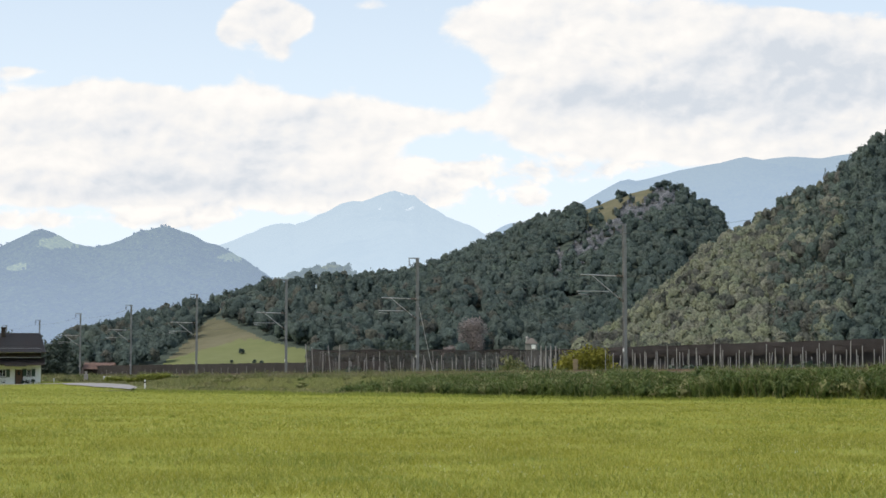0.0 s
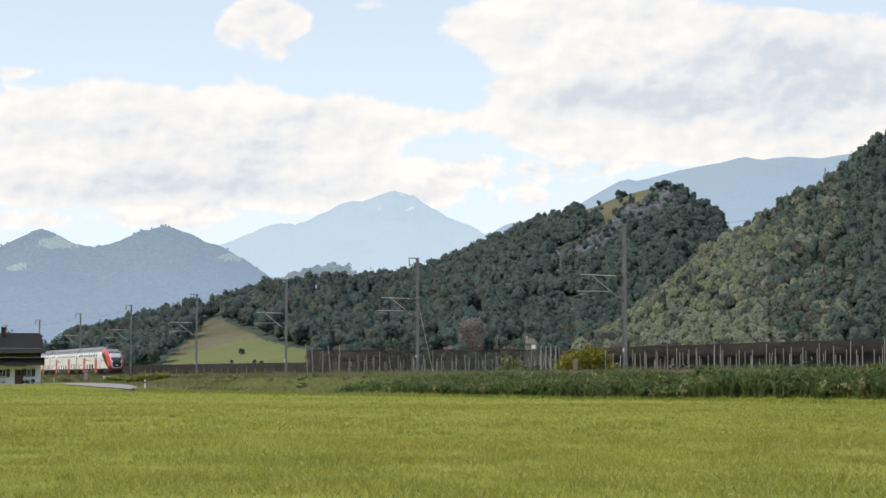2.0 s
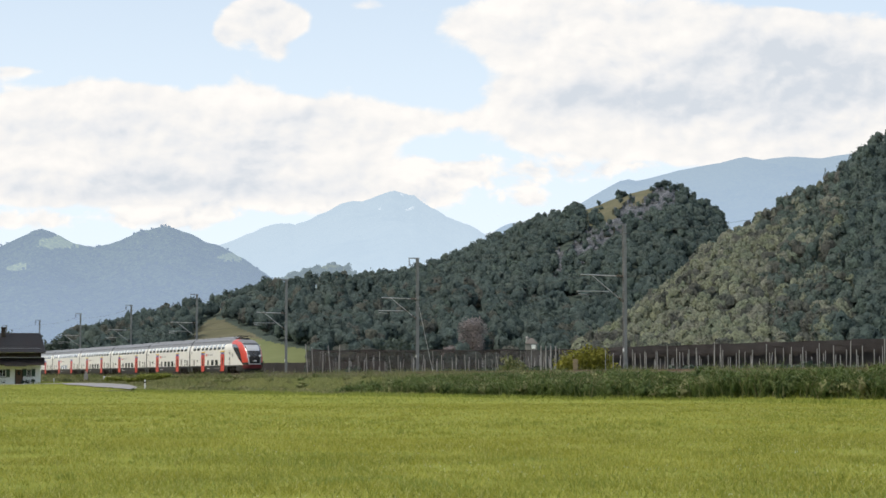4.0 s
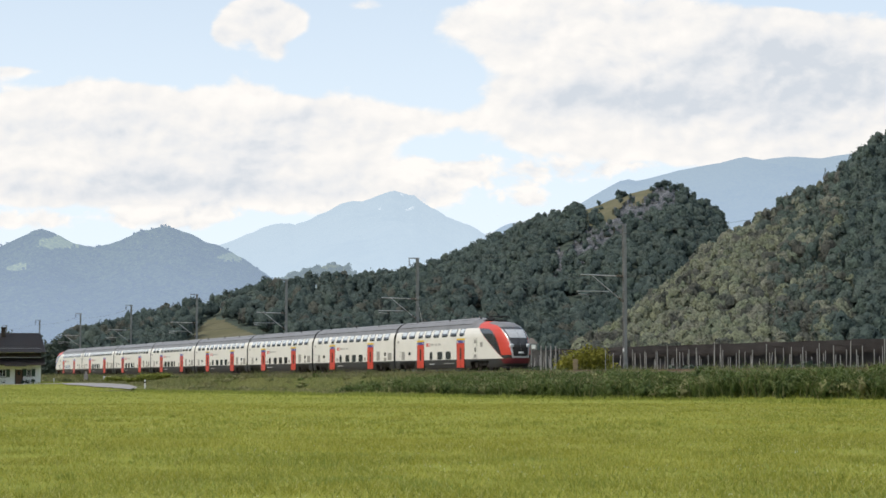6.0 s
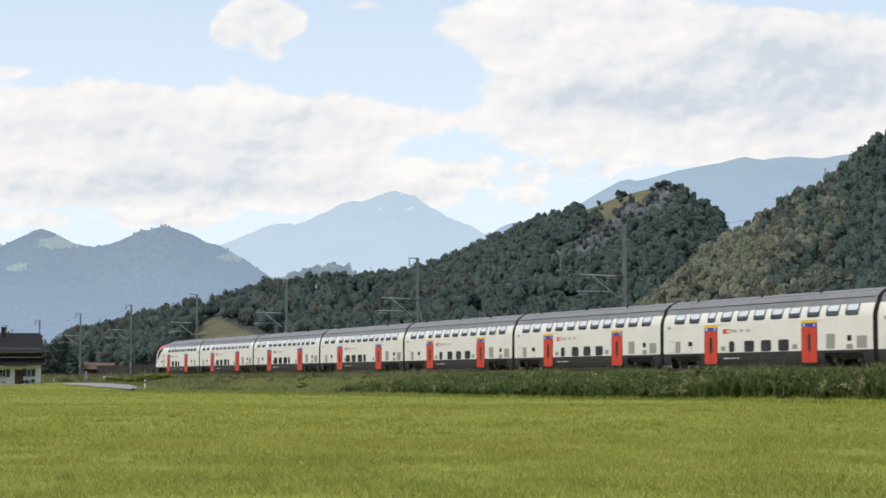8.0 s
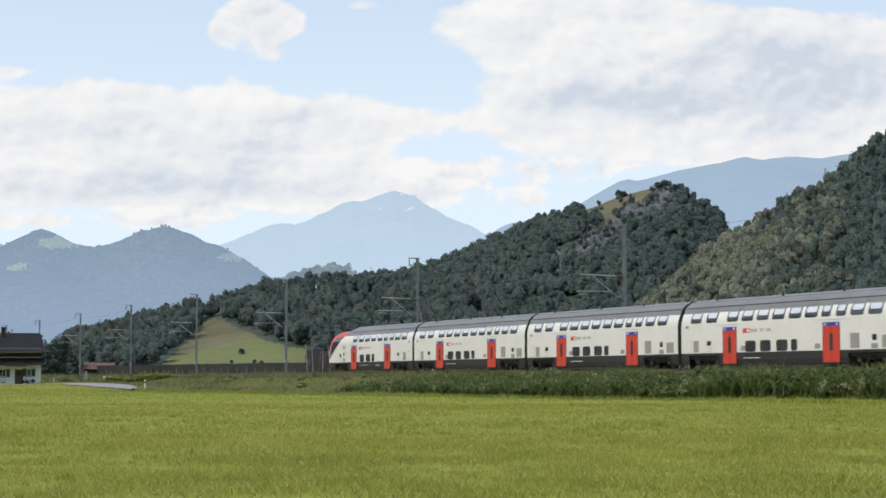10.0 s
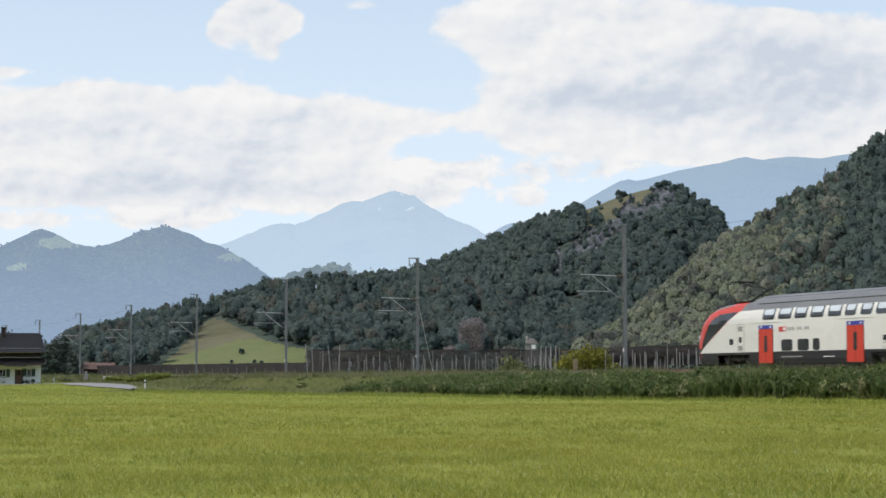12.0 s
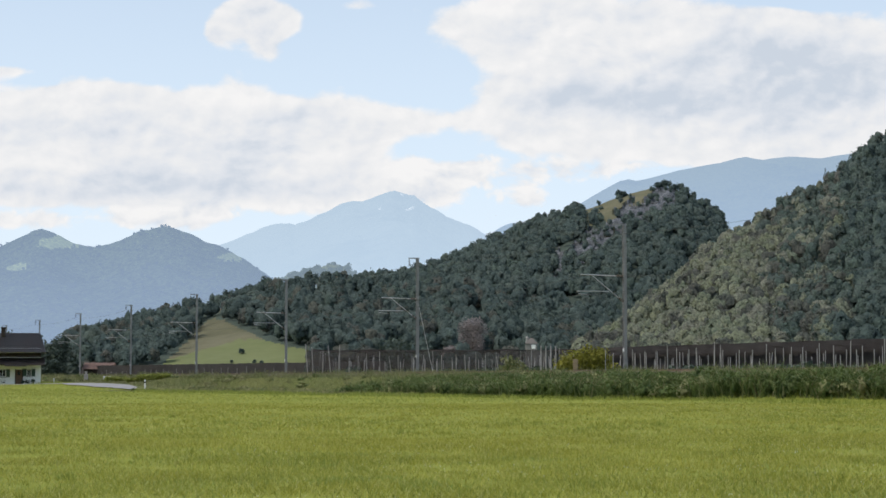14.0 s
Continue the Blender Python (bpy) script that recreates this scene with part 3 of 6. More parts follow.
for i in range(300):
    c = on_track(0, -110 + i * 1.2, 1.70)
    box(sb, -1.25, 1.25, -0.13, 0.13, -0.1, 0.012, 0, Matrix.Translation(c) @ turn)
tagged(part("sleepers", sb, M["sleeper"], None), "row of concrete railway sleepers in ballast", "sleepers", kind="stuff")


# ---- hills ----
def hill(name, label, depth, run, ridge, base, mat_list, region, seed, x_step, back=0.5, bumps=(6.0, 120.0), power=0.8, rows=60, smooth=True, cat="hill", jag=0.09, crag=0):
    """A slope that rises over `run` metres from its foot to a ridge `depth` metres away; ridge: (side, height) as slopes of the line of sight."""
    rs = np.array(ridge, float)
    xs = np.arange(rs[0, 0] * depth, rs[-1, 0] * depth + x_step, x_step)
    hs = np.interp(xs, rs[:, 0] * depth, rs[:, 1] * depth + EYE)
    hs = hs + bumps[0] * jag * waves.many(xs / bumps[1] * 8 + seed, np.full_like(xs, seed * 1.7), 4)
    s = np.concatenate([np.linspace(0, 1, rows), 1 + np.linspace(0, 1, 12)[1:] * back])
    X, S = np.meshgrid(xs, s, indexing="ij")
    H = np.repeat(hs[:, None], len(s), 1)
    Y = depth - run * (1 - S)
    X2 = X * Y / depth
    up = np.where(S <= 1, np.power(np.clip(S, 0, 1), power), 1 - (S - 1) * 1.4)
    nz = bumps[0] * waves.many(X / bumps[1] + seed, Y / bumps[1] + 3.1, 5) * np.sin(np.pi * np.clip(S, 0, 1)) ** 0.6
    Z = base + (H - base) * up + np.where(S <= 1, nz, 0)
    if crag:
        hard = region(X2 / Y, (Z - EYE) / Y) == crag
        Z = Z + np.where(hard, 9.0 * np.abs(waves.many(X / 17.0, S * 14.0, 4)) - 3.0, 0)
        Y = Y + np.where(hard, 10.0 * waves.many(X / 12.0 + 40, S * 22.0, 3), 0)
    n = len(s)
    a, b = np.meshgrid(np.arange(len(xs) - 1), np.arange(n - 1), indexing="ij")
    f = np.stack([a * n + b, (a + 1) * n + b, (a + 1) * n + b + 1, a * n + b + 1], -1).reshape(-1, 4)
    cx_, cs_ = ((X2 / Y)[:-1, :-1] + (X2 / Y)[1:, 1:]).ravel() / 2, ((Z - EYE) / Y)
    cs_ = (cs_[:-1, :-1] + cs_[1:, 1:]).ravel() / 2
    idx = region(cx_, cs_) if region else None
    ob = new(name, quick_mesh(name, np.stack([X2, Y, Z], -1).reshape(-1, 3), f, mat_list, idx, smooth))
    tagged(ob, label, cat, kind="structure")

    def places(count, sd, keep):
        """Random places on the slope where keep(side, height) holds."""
        r = np.random.RandomState(sd)
        fi, fj = r.rand(count) * (len(xs) - 1.001), r.rand(count) ** 0.9 * (rows + 2)
        i0, j0 = fi.astype(int), fj.astype(int)
        ti, tj = fi - i0, fj - j0
        out = []
        for A in (X2, Y, Z):
            out.append((A[i0, j0] * (1 - ti) + A[i0 + 1, j0] * ti) * (1 - tj) + (A[i0, j0 + 1] * (1 - ti) + A[i0 + 1, j0 + 1] * ti) * tj)
        x, y, z = out
        k = keep(x / y, (z - EYE) / y)
        return np.stack([x[k], y[k], z[k]], -1)

    def spot(side, height):
        """The place on the slope seen along (side, height)."""
        i = int(np.argmin(np.abs(xs - side * depth)))
        j = int(np.argmax((Z[i] - EYE) / Y[i] >= height))
        return float(side * Y[i][j]), float(Y[i][j]), float(Z[i][j])

    return ob, places, spot


def sphere_points(r, n):
    v = r.randn(n, 3)
    return v / np.linalg.norm(v, axis=1, keepdims=True)


ICO = fresh()
bmesh.ops.create_icosphere(ICO, subdivisions=1, radius=1.0)
ICO_V = np.array([v.co[:] for v in ICO.verts])
ICO_F = np.array([[v.index for v in f.verts] for f in ICO.faces])
ICO.free()


def forest(name, at, mats, seed, label, height=(13, 19), radius=(3.6, 6.0), leaves=98, leaf=0.138, conifer=0.1, cat="forest", clumps=11, heights=None):
    """A wood seen from afar: each tree a dark heart and many leaf sprays gathered in clumps."""
    r = np.random.RandomState(seed)
    V, F4, tone, N = [], [], [], []
    off = 0
    for i, p in enumerate(at):
        h = height[0] + (height[1] - height[0]) * r.rand() if heights is None else heights[i]
        rad = radius[0] + (radius[1] - radius[0]) * r.rand() ** 1.3
        con = r.rand() < conifer
        ax = np.array([rad, rad, h * 0.50]) if not con else np.array([rad * 0.60, rad * 0.60, h * 0.52])
        mid = p + np.array([0, 0, h * 0.38])
        cen = sphere_points(r, clumps) * (0.42 + 0.22 * r.rand(clumps, 1))
        size = 0.32 + 0.20 * r.rand(clumps, 1)
        if con:
            t = (np.arange(clumps)[:, None] + r.rand(clumps, 1)) / clumps
            cen = np.concatenate([r.randn(clumps, 2) * 0.40 * (1 - t), t * 1.8 - 0.9], 1)
            size = 0.50 * (1.12 - t)
        pick = r.randint(0, clumps, leaves)
        d = sphere_points(r, leaves)
        pos = mid + (cen[pick] + d * size[pick] * (0.85 + 0.3 * r.rand(leaves, 1))) * ax
        nrm = d + 0.5 * cen[pick] + 0.22 * r.randn(leaves, 3)
        nrm /= np.linalg.norm(nrm, axis=1, keepdims=True)
        soft_n = 0.5 * d + 1.6 * cen[pick] + 0.07 * r.randn(leaves, 3)
        soft_n /= np.linalg.norm(soft_n, axis=1, keepdims=True)
        N.append(np.repeat(soft_n, 4, 0))
        t1 = np.cross(nrm, sphere_points(r, leaves))
        t1 /= np.linalg.norm(t1, axis=1, keepdims=True) + 1e-6
        t2 = np.cross(nrm, t1)
        sz = leaf * rad * (0.7 + 0.7 * r.rand(leaves, 1))
        a, b = t1 * sz, t2 * sz * 0.8
        quad = np.stack([pos - a - b * 0.6, pos + a * 0.7 - b, pos + a + b * 0.7, pos - a * 0.6 + b], 1).reshape(-1, 3)
        V.append(quad)
        F4.append(off + np.arange(leaves * 4).reshape(-1, 4))
        off += leaves * 4
        heart = mid + ICO_V * ax * ((0.46 if not con else 0.34) * (0.85 + 0.3 * r.rand(len(ICO_V), 1)))
        V.append(heart)
        N.append(ICO_V)
        tri = ICO_F + off
        F4.append(np.concatenate([tri, tri[:, 2:3]], 1))
        off += len(ICO_V)
        tone.append(np.full(leaves + len(ICO_F), min(len(mats) - 1, int(r.rand() * len(mats)))))
    V, F4, tone = np.concatenate(V), np.concatenate(F4), np.concatenate(tone)
    # quads and triangles in one mesh
    tri_mask = F4[:, 2] == F4[:, 3]
    counts = np.where(tri_mask, 3, 4)
    me = bpy.data.meshes.new(name)
    me.vertices.add(len(V))
    me.vertices.foreach_set("co", V.astype(np.float32).ravel())
    keepers = np.ones(F4.shape, bool)
    keepers[tri_mask, 3] = False
    flat = F4[keepers].astype(np.int32)
    me.loops.add(len(flat))
    me.loops.foreach_set("vertex_index", flat)
    me.polygons.add(len(F4))
    me.polygons.foreach_set("loop_start", np.concatenate([[0], np.cumsum(counts)[:-1]]).astype(np.int32))
    for m in mats:
        me.materials.append(m)
    me.polygons.foreach_set("material_index", tone.astype(np.int32))
    me.polygons.foreach_set("use_smooth", np.ones(len(F4), bool))
    me.update(calc_edges=True)
    me.normals_split_custom_set_from_vertices(np.concatenate(N).astype(np.float32))
    return tagged(new(name, me), label, cat, kind="stuff")


def wood(name, at, mats, seed, label, height, radius, conifer=0.05, lobes=6, sprays=165, cat="forest"):
    """A wood seen from afar: every crown a heap of uneven leafy lobes with loose sprays at its edge; some trees are conifers."""
    r = np.random.RandomState(seed)
    n = len(at)
    h = height[0] + (height[1] - height[0]) * r.rand(n)
    rad = radius[0] + (radius[1] - radius[0]) * r.rand(n) ** 1.3
    con = (r.rand(n) < conifer)[:, None]
    h = h * np.where(con[:, 0], 1.15, 1.0)
    wide = rad * np.where(con[:, 0], 0.75, 1.0)
    tall = np.where(con[:, 0], h * 0.5, np.minimum(h * 0.5, wide * (1.05 + 0.45 * r.rand(n))))
    ax = np.stack([wide * (0.85 + 0.3 * r.rand(n)), wide, tall], -1)[:, None, None, :]
    mid = (at + np.stack([0 * h, 0 * h, np.minimum(h * 0.90 - tall, 0.8 * tall + 2.4)], -1))[:, None, None, :]
    d = sphere_points(r, n * lobes).reshape(n, lobes, 3)
    d[..., 2] = np.where(d[..., 2] < -0.45, -d[..., 2], d[..., 2])
    cen = d * (0.52 + 0.28 * r.rand(n, lobes, 1))
    size = np.repeat(0.22 + 0.20 * r.rand(n, lobes, 1), 3, 2)
    size[:, 1:] = size[:, 1:] + 0.12
    cen[:, 0], size[:, 0] = 0, 0.70
    t = (np.arange(lobes)[None, :] + r.rand(n, lobes)) / lobes
    tiers = np.concatenate([r.randn(n, lobes, 2) * 0.13 * (1 - t[..., None]), (t * 1.9 - 0.95)[..., None]], 2)
    tier_size = np.stack([0.85 * (1.06 - t), 0.85 * (1.06 - t), 0.17 + 0 * t], -1)
    cen = np.where(con[..., None], tiers, cen)
    size = np.where(con[..., None], tier_size, size)
    v = cen[:, :, None] + ICO_V[None, None] * size[:, :, None] * (0.72 + 0.5 * r.rand(n, lobes, 12, 1))
    lobe_v = (mid + v * ax).reshape(-1, 3)
    lean = np.array([-0.15, -0.55, 0.80])
    lobe_n = (0.45 * ICO_V[None, None] + 0.75 * v) / ax
    lobe_n = lobe_n / (np.linalg.norm(lobe_n, axis=3, keepdims=True) + 1e-9) + 0.75 * lean
    f_lobe = (np.arange(n * lobes)[:, None, None] * 12 + ICO_F[None]).reshape(-1, 3)
    # loose sprays round the lobes
    heads = 15
    hd = sphere_points(r, n * heads).reshape(n, heads, 3)
    hd[..., 2] = np.where(hd[..., 2] < -0.45, -hd[..., 2], hd[..., 2])
    head = hd * (0.55 + 0.28 * r.rand(n, heads, 1))
    ht = r.rand(n, heads)
    spire = np.concatenate([hd[..., :2] * (0.75 * (1.0 - ht))[..., None], (ht * 2.0 - 1.0)[..., None]], 2)
    head = np.where(con[..., None], spire, head)
    head_size = np.where(con[..., None], np.stack([0.30 * (1.05 - ht), 0.30 * (1.05 - ht), 0.10 + 0 * ht], -1), np.repeat(0.22 + 0.18 * r.rand(n, heads, 1), 3, 2))
    pick = r.randint(0, heads, (n, sprays))
    row = np.arange(n)[:, None]
    e = sphere_points(r, n * sprays).reshape(n, sprays, 3)
    p = head[row, pick] + e * head_size[row, pick] * (0.75 + 0.40 * r.rand(n, sprays, 1))
    nrm = e + 0.5 * p + 0.3 * r.randn(n, sprays, 3)
    nrm /= np.linalg.norm(nrm, axis=2, keepdims=True)
    t1 = np.cross(nrm, sphere_points(r, n * sprays).reshape(n, sprays, 3))
    t1 /= np.linalg.norm(t1, axis=2, keepdims=True) + 1e-6
    t2 = np.cross(nrm, t1)
    sz = (0.42 + 0.40 * r.rand(n, sprays, 1)) * np.clip(wide / 4.0, 0.6, 1.3)[:, None, None]
    c = mid[:, :, 0] + p * ax[:, :, 0]
    tri = np.stack([c - t1 * sz - t2 * sz * 0.5, c + t1 * sz * 0.9 - t2 * sz * 0.6, c + t2 * sz], 2).reshape(-1, 3)
    tri_n = (0.4 * e + 0.75 * p) / ax[:, :, 0]
    tri_n = tri_n / (np.linalg.norm(tri_n, axis=2, keepdims=True) + 1e-9) + 0.75 * lean
    tri_n = np.repeat(tri_n[:, :, None], 3, 2)
    V = np.concatenate([lobe_v, tri])
    N = np.concatenate([lobe_n.reshape(-1, 3), tri_n.reshape(-1, 3)])
    N /= np.linalg.norm(N, axis=1, keepdims=True) + 1e-9
    F = np.concatenate([f_lobe, len(lobe_v) + np.arange(n * sprays * 3).reshape(-1, 3)])
    tone = r.randint(0, len(mats), n)
    me = quick_mesh(name, V, F, mats, np.concatenate([np.repeat(tone, lobes * 20), np.repeat(tone, sprays)]), True)
    me.normals_split_custom_set_from_vertices(N.astype(np.float32))
    return tagged(new(name, me), label, cat, kind="stuff")


sx_, sy_, sh_ = REEDS
forest("reed_bushes", np.stack([sx_, sy_, ground_z(sx_, sy_) - 0.05], -1), [M["reed"], M["reed"], M["weed"], M["reed"]], 97, "dense leafy weeds standing among the reeds", (1, 1), (0.40, 0.75), 100, 0.115, 0.0, "weeds", 12, heights=sh_ * 1.02)
for n_, v0_, v1_, u0_, u1_, sd_, mt_, hg_ in LATE:
    bushy(n_, v0_, v1_, u0_, u1_, sd_, [M[mt_]], "low bushy green weeds on the verge", hg_)


def S(x, y):
    """A line of sight as (side, height) slopes, from thousandths."""
    return (x / 1000.0, y / 1000.0)


def blob(x, y, cx, cy, rx, ry, seed, ragged=0.35):
    """Whether a place lies inside a ragged oval patch of the slope."""
    e = ((x - cx) / rx) ** 2 + ((y - cy) / ry) ** 2
    return e + ragged * 2 * waves.many(x * 260 + seed, y * 260, 3) < 1


# low wooded ridge, with a mown field at its foot
RIDGE_NEAR = [S(70, 6), S(92, 20), S(104, 32), S(126, 49), S(139, 62), S(156, 73), S(168, 81), S(186, 91), S(199, 97), S(217, 110), S(236, 124), S(262, 138), S(330, 165)]
RIDGE_LOW = [S(-330, 6), S(-238, 8), S(-214, 9), S(-195, 15), S(-165, 25), S(-147, 31), S(-125, 37), S(-95, 44), S(-70, 48), S(-48, 48), S(-10, 48), S(10, 46), S(40, 38), S(80, 26), S(130, 12)]


def open_low(x, y):
    """The open ground at the ridge's foot."""
    w = 0.0012 * waves.many(x * 400, y * 400, 2)
    edge = np.where(x < -0.0936, 0.032 - 0.49 * np.maximum(x + 0.118, 0), 0.020 - 0.23 * (x + 0.0936))
    return (x > -0.148 + 0.99 * (y - 0.0094) + w) & (y < edge + w) & (x < -0.070)


def field_low(x, y):
    return open_low(x, y) & (y < np.minimum(0.0100 + 0.29 * (x + 0.148), 0.0212) + 0.0006 * waves.many(x * 300, y * 100, 2))


def pasture_low(x, y):
    return open_low(x, y) | blob(x, y, -0.121, 0.040, 0.008, 0.004, 3) | blob(x, y, -0.085, 0.0470, 0.010, 0.0022, 5) | blob(x, y, -0.041, 0.0385, 0.008, 0.0013, 7)


def region_low(x, y):
    return np.where(field_low(x, y), 2, np.where(pasture_low(x, y), 1, 0))


def seen(x, y, front, sd, lo, hi, share=0.08):
    """Thins the trees out where another ridge stands before them or far to the side."""
    f = np.array(front)
    over = (y > np.interp(x, f[:, 0], f[:, 1]) - 0.004) & (x > lo) & (x < hi)
    return over | (np.random.RandomState(sd).rand(len(x)) < share)


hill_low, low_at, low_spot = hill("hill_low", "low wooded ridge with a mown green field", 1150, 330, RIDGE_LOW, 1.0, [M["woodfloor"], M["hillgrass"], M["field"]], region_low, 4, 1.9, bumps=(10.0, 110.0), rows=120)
at = low_at(2800, 31, lambda x, y: ~(field_low(x, y - 0.001) | pasture_low(x, y - 0.001)) & seen(x, y, [(-1, 0), (1, 0)], 33, -0.245, 0.10) & (x > -0.203 + 0.004 * waves.many(x * 300, y * 300, 2)))
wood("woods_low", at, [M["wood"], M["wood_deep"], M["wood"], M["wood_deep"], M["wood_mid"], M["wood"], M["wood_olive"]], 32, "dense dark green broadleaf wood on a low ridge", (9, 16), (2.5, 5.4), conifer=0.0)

# the crag: a steep wooded hill with a grassy top and grey rock faces
RIDGE_CRAG = [S(-80, 40), S(-40, 50), S(0, 60), S(18, 69), S(36, 77), S(60, 85), S(80, 92), S(95, 98), S(108, 101.5), S(121, 104.5), S(128, 101), S(136, 94), S(148, 87), S(153, 77), S(162, 60), S(200, 30)]


def rock_crag(x, y):
    band = np.abs((y - 0.079) - 0.62 * (x - 0.090)) < 0.0075 + 0.010 * waves.many(x * 150, y * 150, 3)
    return (band & (x > 0.060) & (x < 0.125)) | blob(x, y, 0.118, 0.096, 0.008, 0.008, 11)


def top_crag(x, y):
    return (x > 0.076) & (x < 0.121) & (y > 0.0795 + 0.34 * (x - 0.075) + 0.006 * waves.many(x * 200, y * 200, 3)) & ~rock_crag(x, y)


def region_crag(x, y):
    return np.where(rock_crag(x, y), 2, np.where(top_crag(x, y) | blob(x, y, 0.046, 0.062, 0.004, 0.0025, 2), 1, 0))


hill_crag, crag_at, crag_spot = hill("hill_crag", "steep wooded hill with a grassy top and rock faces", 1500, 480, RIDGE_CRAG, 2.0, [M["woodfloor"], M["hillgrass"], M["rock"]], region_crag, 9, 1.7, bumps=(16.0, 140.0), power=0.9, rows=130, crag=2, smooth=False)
at = crag_at(3700, 41, lambda x, y: ~(rock_crag(x, y) | top_crag(x, y)) & seen(x, y, RIDGE_LOW, 45, -0.10, 0.24) & seen(x, y, RIDGE_NEAR, 46, -0.10, 0.24))
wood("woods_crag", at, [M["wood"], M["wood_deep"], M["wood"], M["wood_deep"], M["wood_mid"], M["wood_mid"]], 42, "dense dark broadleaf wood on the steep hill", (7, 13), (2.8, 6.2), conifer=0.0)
at = crag_at(1500, 43, lambda x, y: rock_crag(x, y) | (top_crag(x, y) & (waves.many(x * 260, y * 260, 2) > 0.10)))
wood("scrub_crag", at, [M["wood"], M["wood_mid"], M["wood_deep"]], 44, "scattered scrub among the rocks and grass", (3, 8), (1.4, 3.2), 0.0, 4, 70)

# the near hill at the valley's side


def rock_near(x, y):
    return blob(x, y, 0.2005, 0.0915, 0.006, 0.0035, 21, 0.2) | blob(x, y, 0.190, 0.075, 0.004, 0.0015, 25, 0.2)


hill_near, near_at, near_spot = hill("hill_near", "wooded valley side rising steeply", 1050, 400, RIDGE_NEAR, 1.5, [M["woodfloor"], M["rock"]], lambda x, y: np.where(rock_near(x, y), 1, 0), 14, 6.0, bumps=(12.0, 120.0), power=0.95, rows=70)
at = near_at(3100, 51, lambda x, y: ~rock_near(x, y) & seen(x, y, [(-1, -1), (1, -1)], 55, 0.0, 0.25))
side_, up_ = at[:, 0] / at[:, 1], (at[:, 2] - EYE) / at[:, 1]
# sunlit patch painted by leaf tone: pale, middling, then dark towards the right
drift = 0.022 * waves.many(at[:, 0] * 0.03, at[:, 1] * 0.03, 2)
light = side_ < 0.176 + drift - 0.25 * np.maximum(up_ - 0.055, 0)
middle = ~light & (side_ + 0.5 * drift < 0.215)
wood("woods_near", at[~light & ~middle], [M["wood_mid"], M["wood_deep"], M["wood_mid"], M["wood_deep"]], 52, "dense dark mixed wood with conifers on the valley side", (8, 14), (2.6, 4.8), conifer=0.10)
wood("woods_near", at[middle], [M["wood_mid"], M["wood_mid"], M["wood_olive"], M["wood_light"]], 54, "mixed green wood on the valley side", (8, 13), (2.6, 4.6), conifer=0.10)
wood("woods_near_sunlit_tone", at[light], [M["wood_light"], M["wood_pale"], M["wood_light"], M["wood_olive"]], 53, "paler broadleaf trees with sunlight put into their leaf colour", (7, 12), (2.6, 4.6), conifer=0.06)

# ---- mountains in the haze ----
# each of these glows with a painted blue haze
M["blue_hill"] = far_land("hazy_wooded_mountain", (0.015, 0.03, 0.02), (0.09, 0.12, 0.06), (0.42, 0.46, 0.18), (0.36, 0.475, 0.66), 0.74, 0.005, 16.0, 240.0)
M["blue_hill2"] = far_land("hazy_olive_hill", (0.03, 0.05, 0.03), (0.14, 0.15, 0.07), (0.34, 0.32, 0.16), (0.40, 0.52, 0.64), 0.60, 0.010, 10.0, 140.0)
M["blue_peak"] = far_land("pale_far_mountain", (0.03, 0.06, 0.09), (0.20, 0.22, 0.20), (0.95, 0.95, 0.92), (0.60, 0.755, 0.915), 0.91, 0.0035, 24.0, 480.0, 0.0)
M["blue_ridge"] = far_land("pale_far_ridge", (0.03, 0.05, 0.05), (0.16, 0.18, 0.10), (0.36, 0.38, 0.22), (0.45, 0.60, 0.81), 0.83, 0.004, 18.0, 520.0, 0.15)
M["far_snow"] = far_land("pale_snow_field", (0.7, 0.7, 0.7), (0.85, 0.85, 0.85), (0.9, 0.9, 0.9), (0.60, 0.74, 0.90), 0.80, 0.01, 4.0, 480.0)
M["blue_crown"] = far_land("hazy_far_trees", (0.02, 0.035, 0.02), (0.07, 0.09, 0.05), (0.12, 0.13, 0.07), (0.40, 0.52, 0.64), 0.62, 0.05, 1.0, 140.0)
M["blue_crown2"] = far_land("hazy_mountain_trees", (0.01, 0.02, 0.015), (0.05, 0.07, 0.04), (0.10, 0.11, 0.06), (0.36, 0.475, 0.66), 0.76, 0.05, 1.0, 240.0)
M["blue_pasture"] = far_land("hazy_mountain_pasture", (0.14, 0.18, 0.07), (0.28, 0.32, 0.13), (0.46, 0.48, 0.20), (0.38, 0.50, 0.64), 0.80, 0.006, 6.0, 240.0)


def region_far(x, y):
    m = blob(x, y, -0.2035, 0.0735, 0.014, 0.0032, 31, 0.7) | blob(x, y, -0.229, 0.060, 0.006, 0.0022, 33, 0.5) | blob(x, y, -0.114, 0.065, 0.006, 0.0022, 35, 0.5)
    return np.where(m, 1, 0)


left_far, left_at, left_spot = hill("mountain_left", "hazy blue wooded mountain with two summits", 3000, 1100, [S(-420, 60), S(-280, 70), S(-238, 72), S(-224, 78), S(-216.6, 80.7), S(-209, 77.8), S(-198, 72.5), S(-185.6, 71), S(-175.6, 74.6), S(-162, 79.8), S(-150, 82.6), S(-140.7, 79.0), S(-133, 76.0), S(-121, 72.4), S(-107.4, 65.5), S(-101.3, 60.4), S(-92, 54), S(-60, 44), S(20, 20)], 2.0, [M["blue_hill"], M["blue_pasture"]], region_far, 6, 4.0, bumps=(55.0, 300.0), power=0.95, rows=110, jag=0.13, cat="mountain")
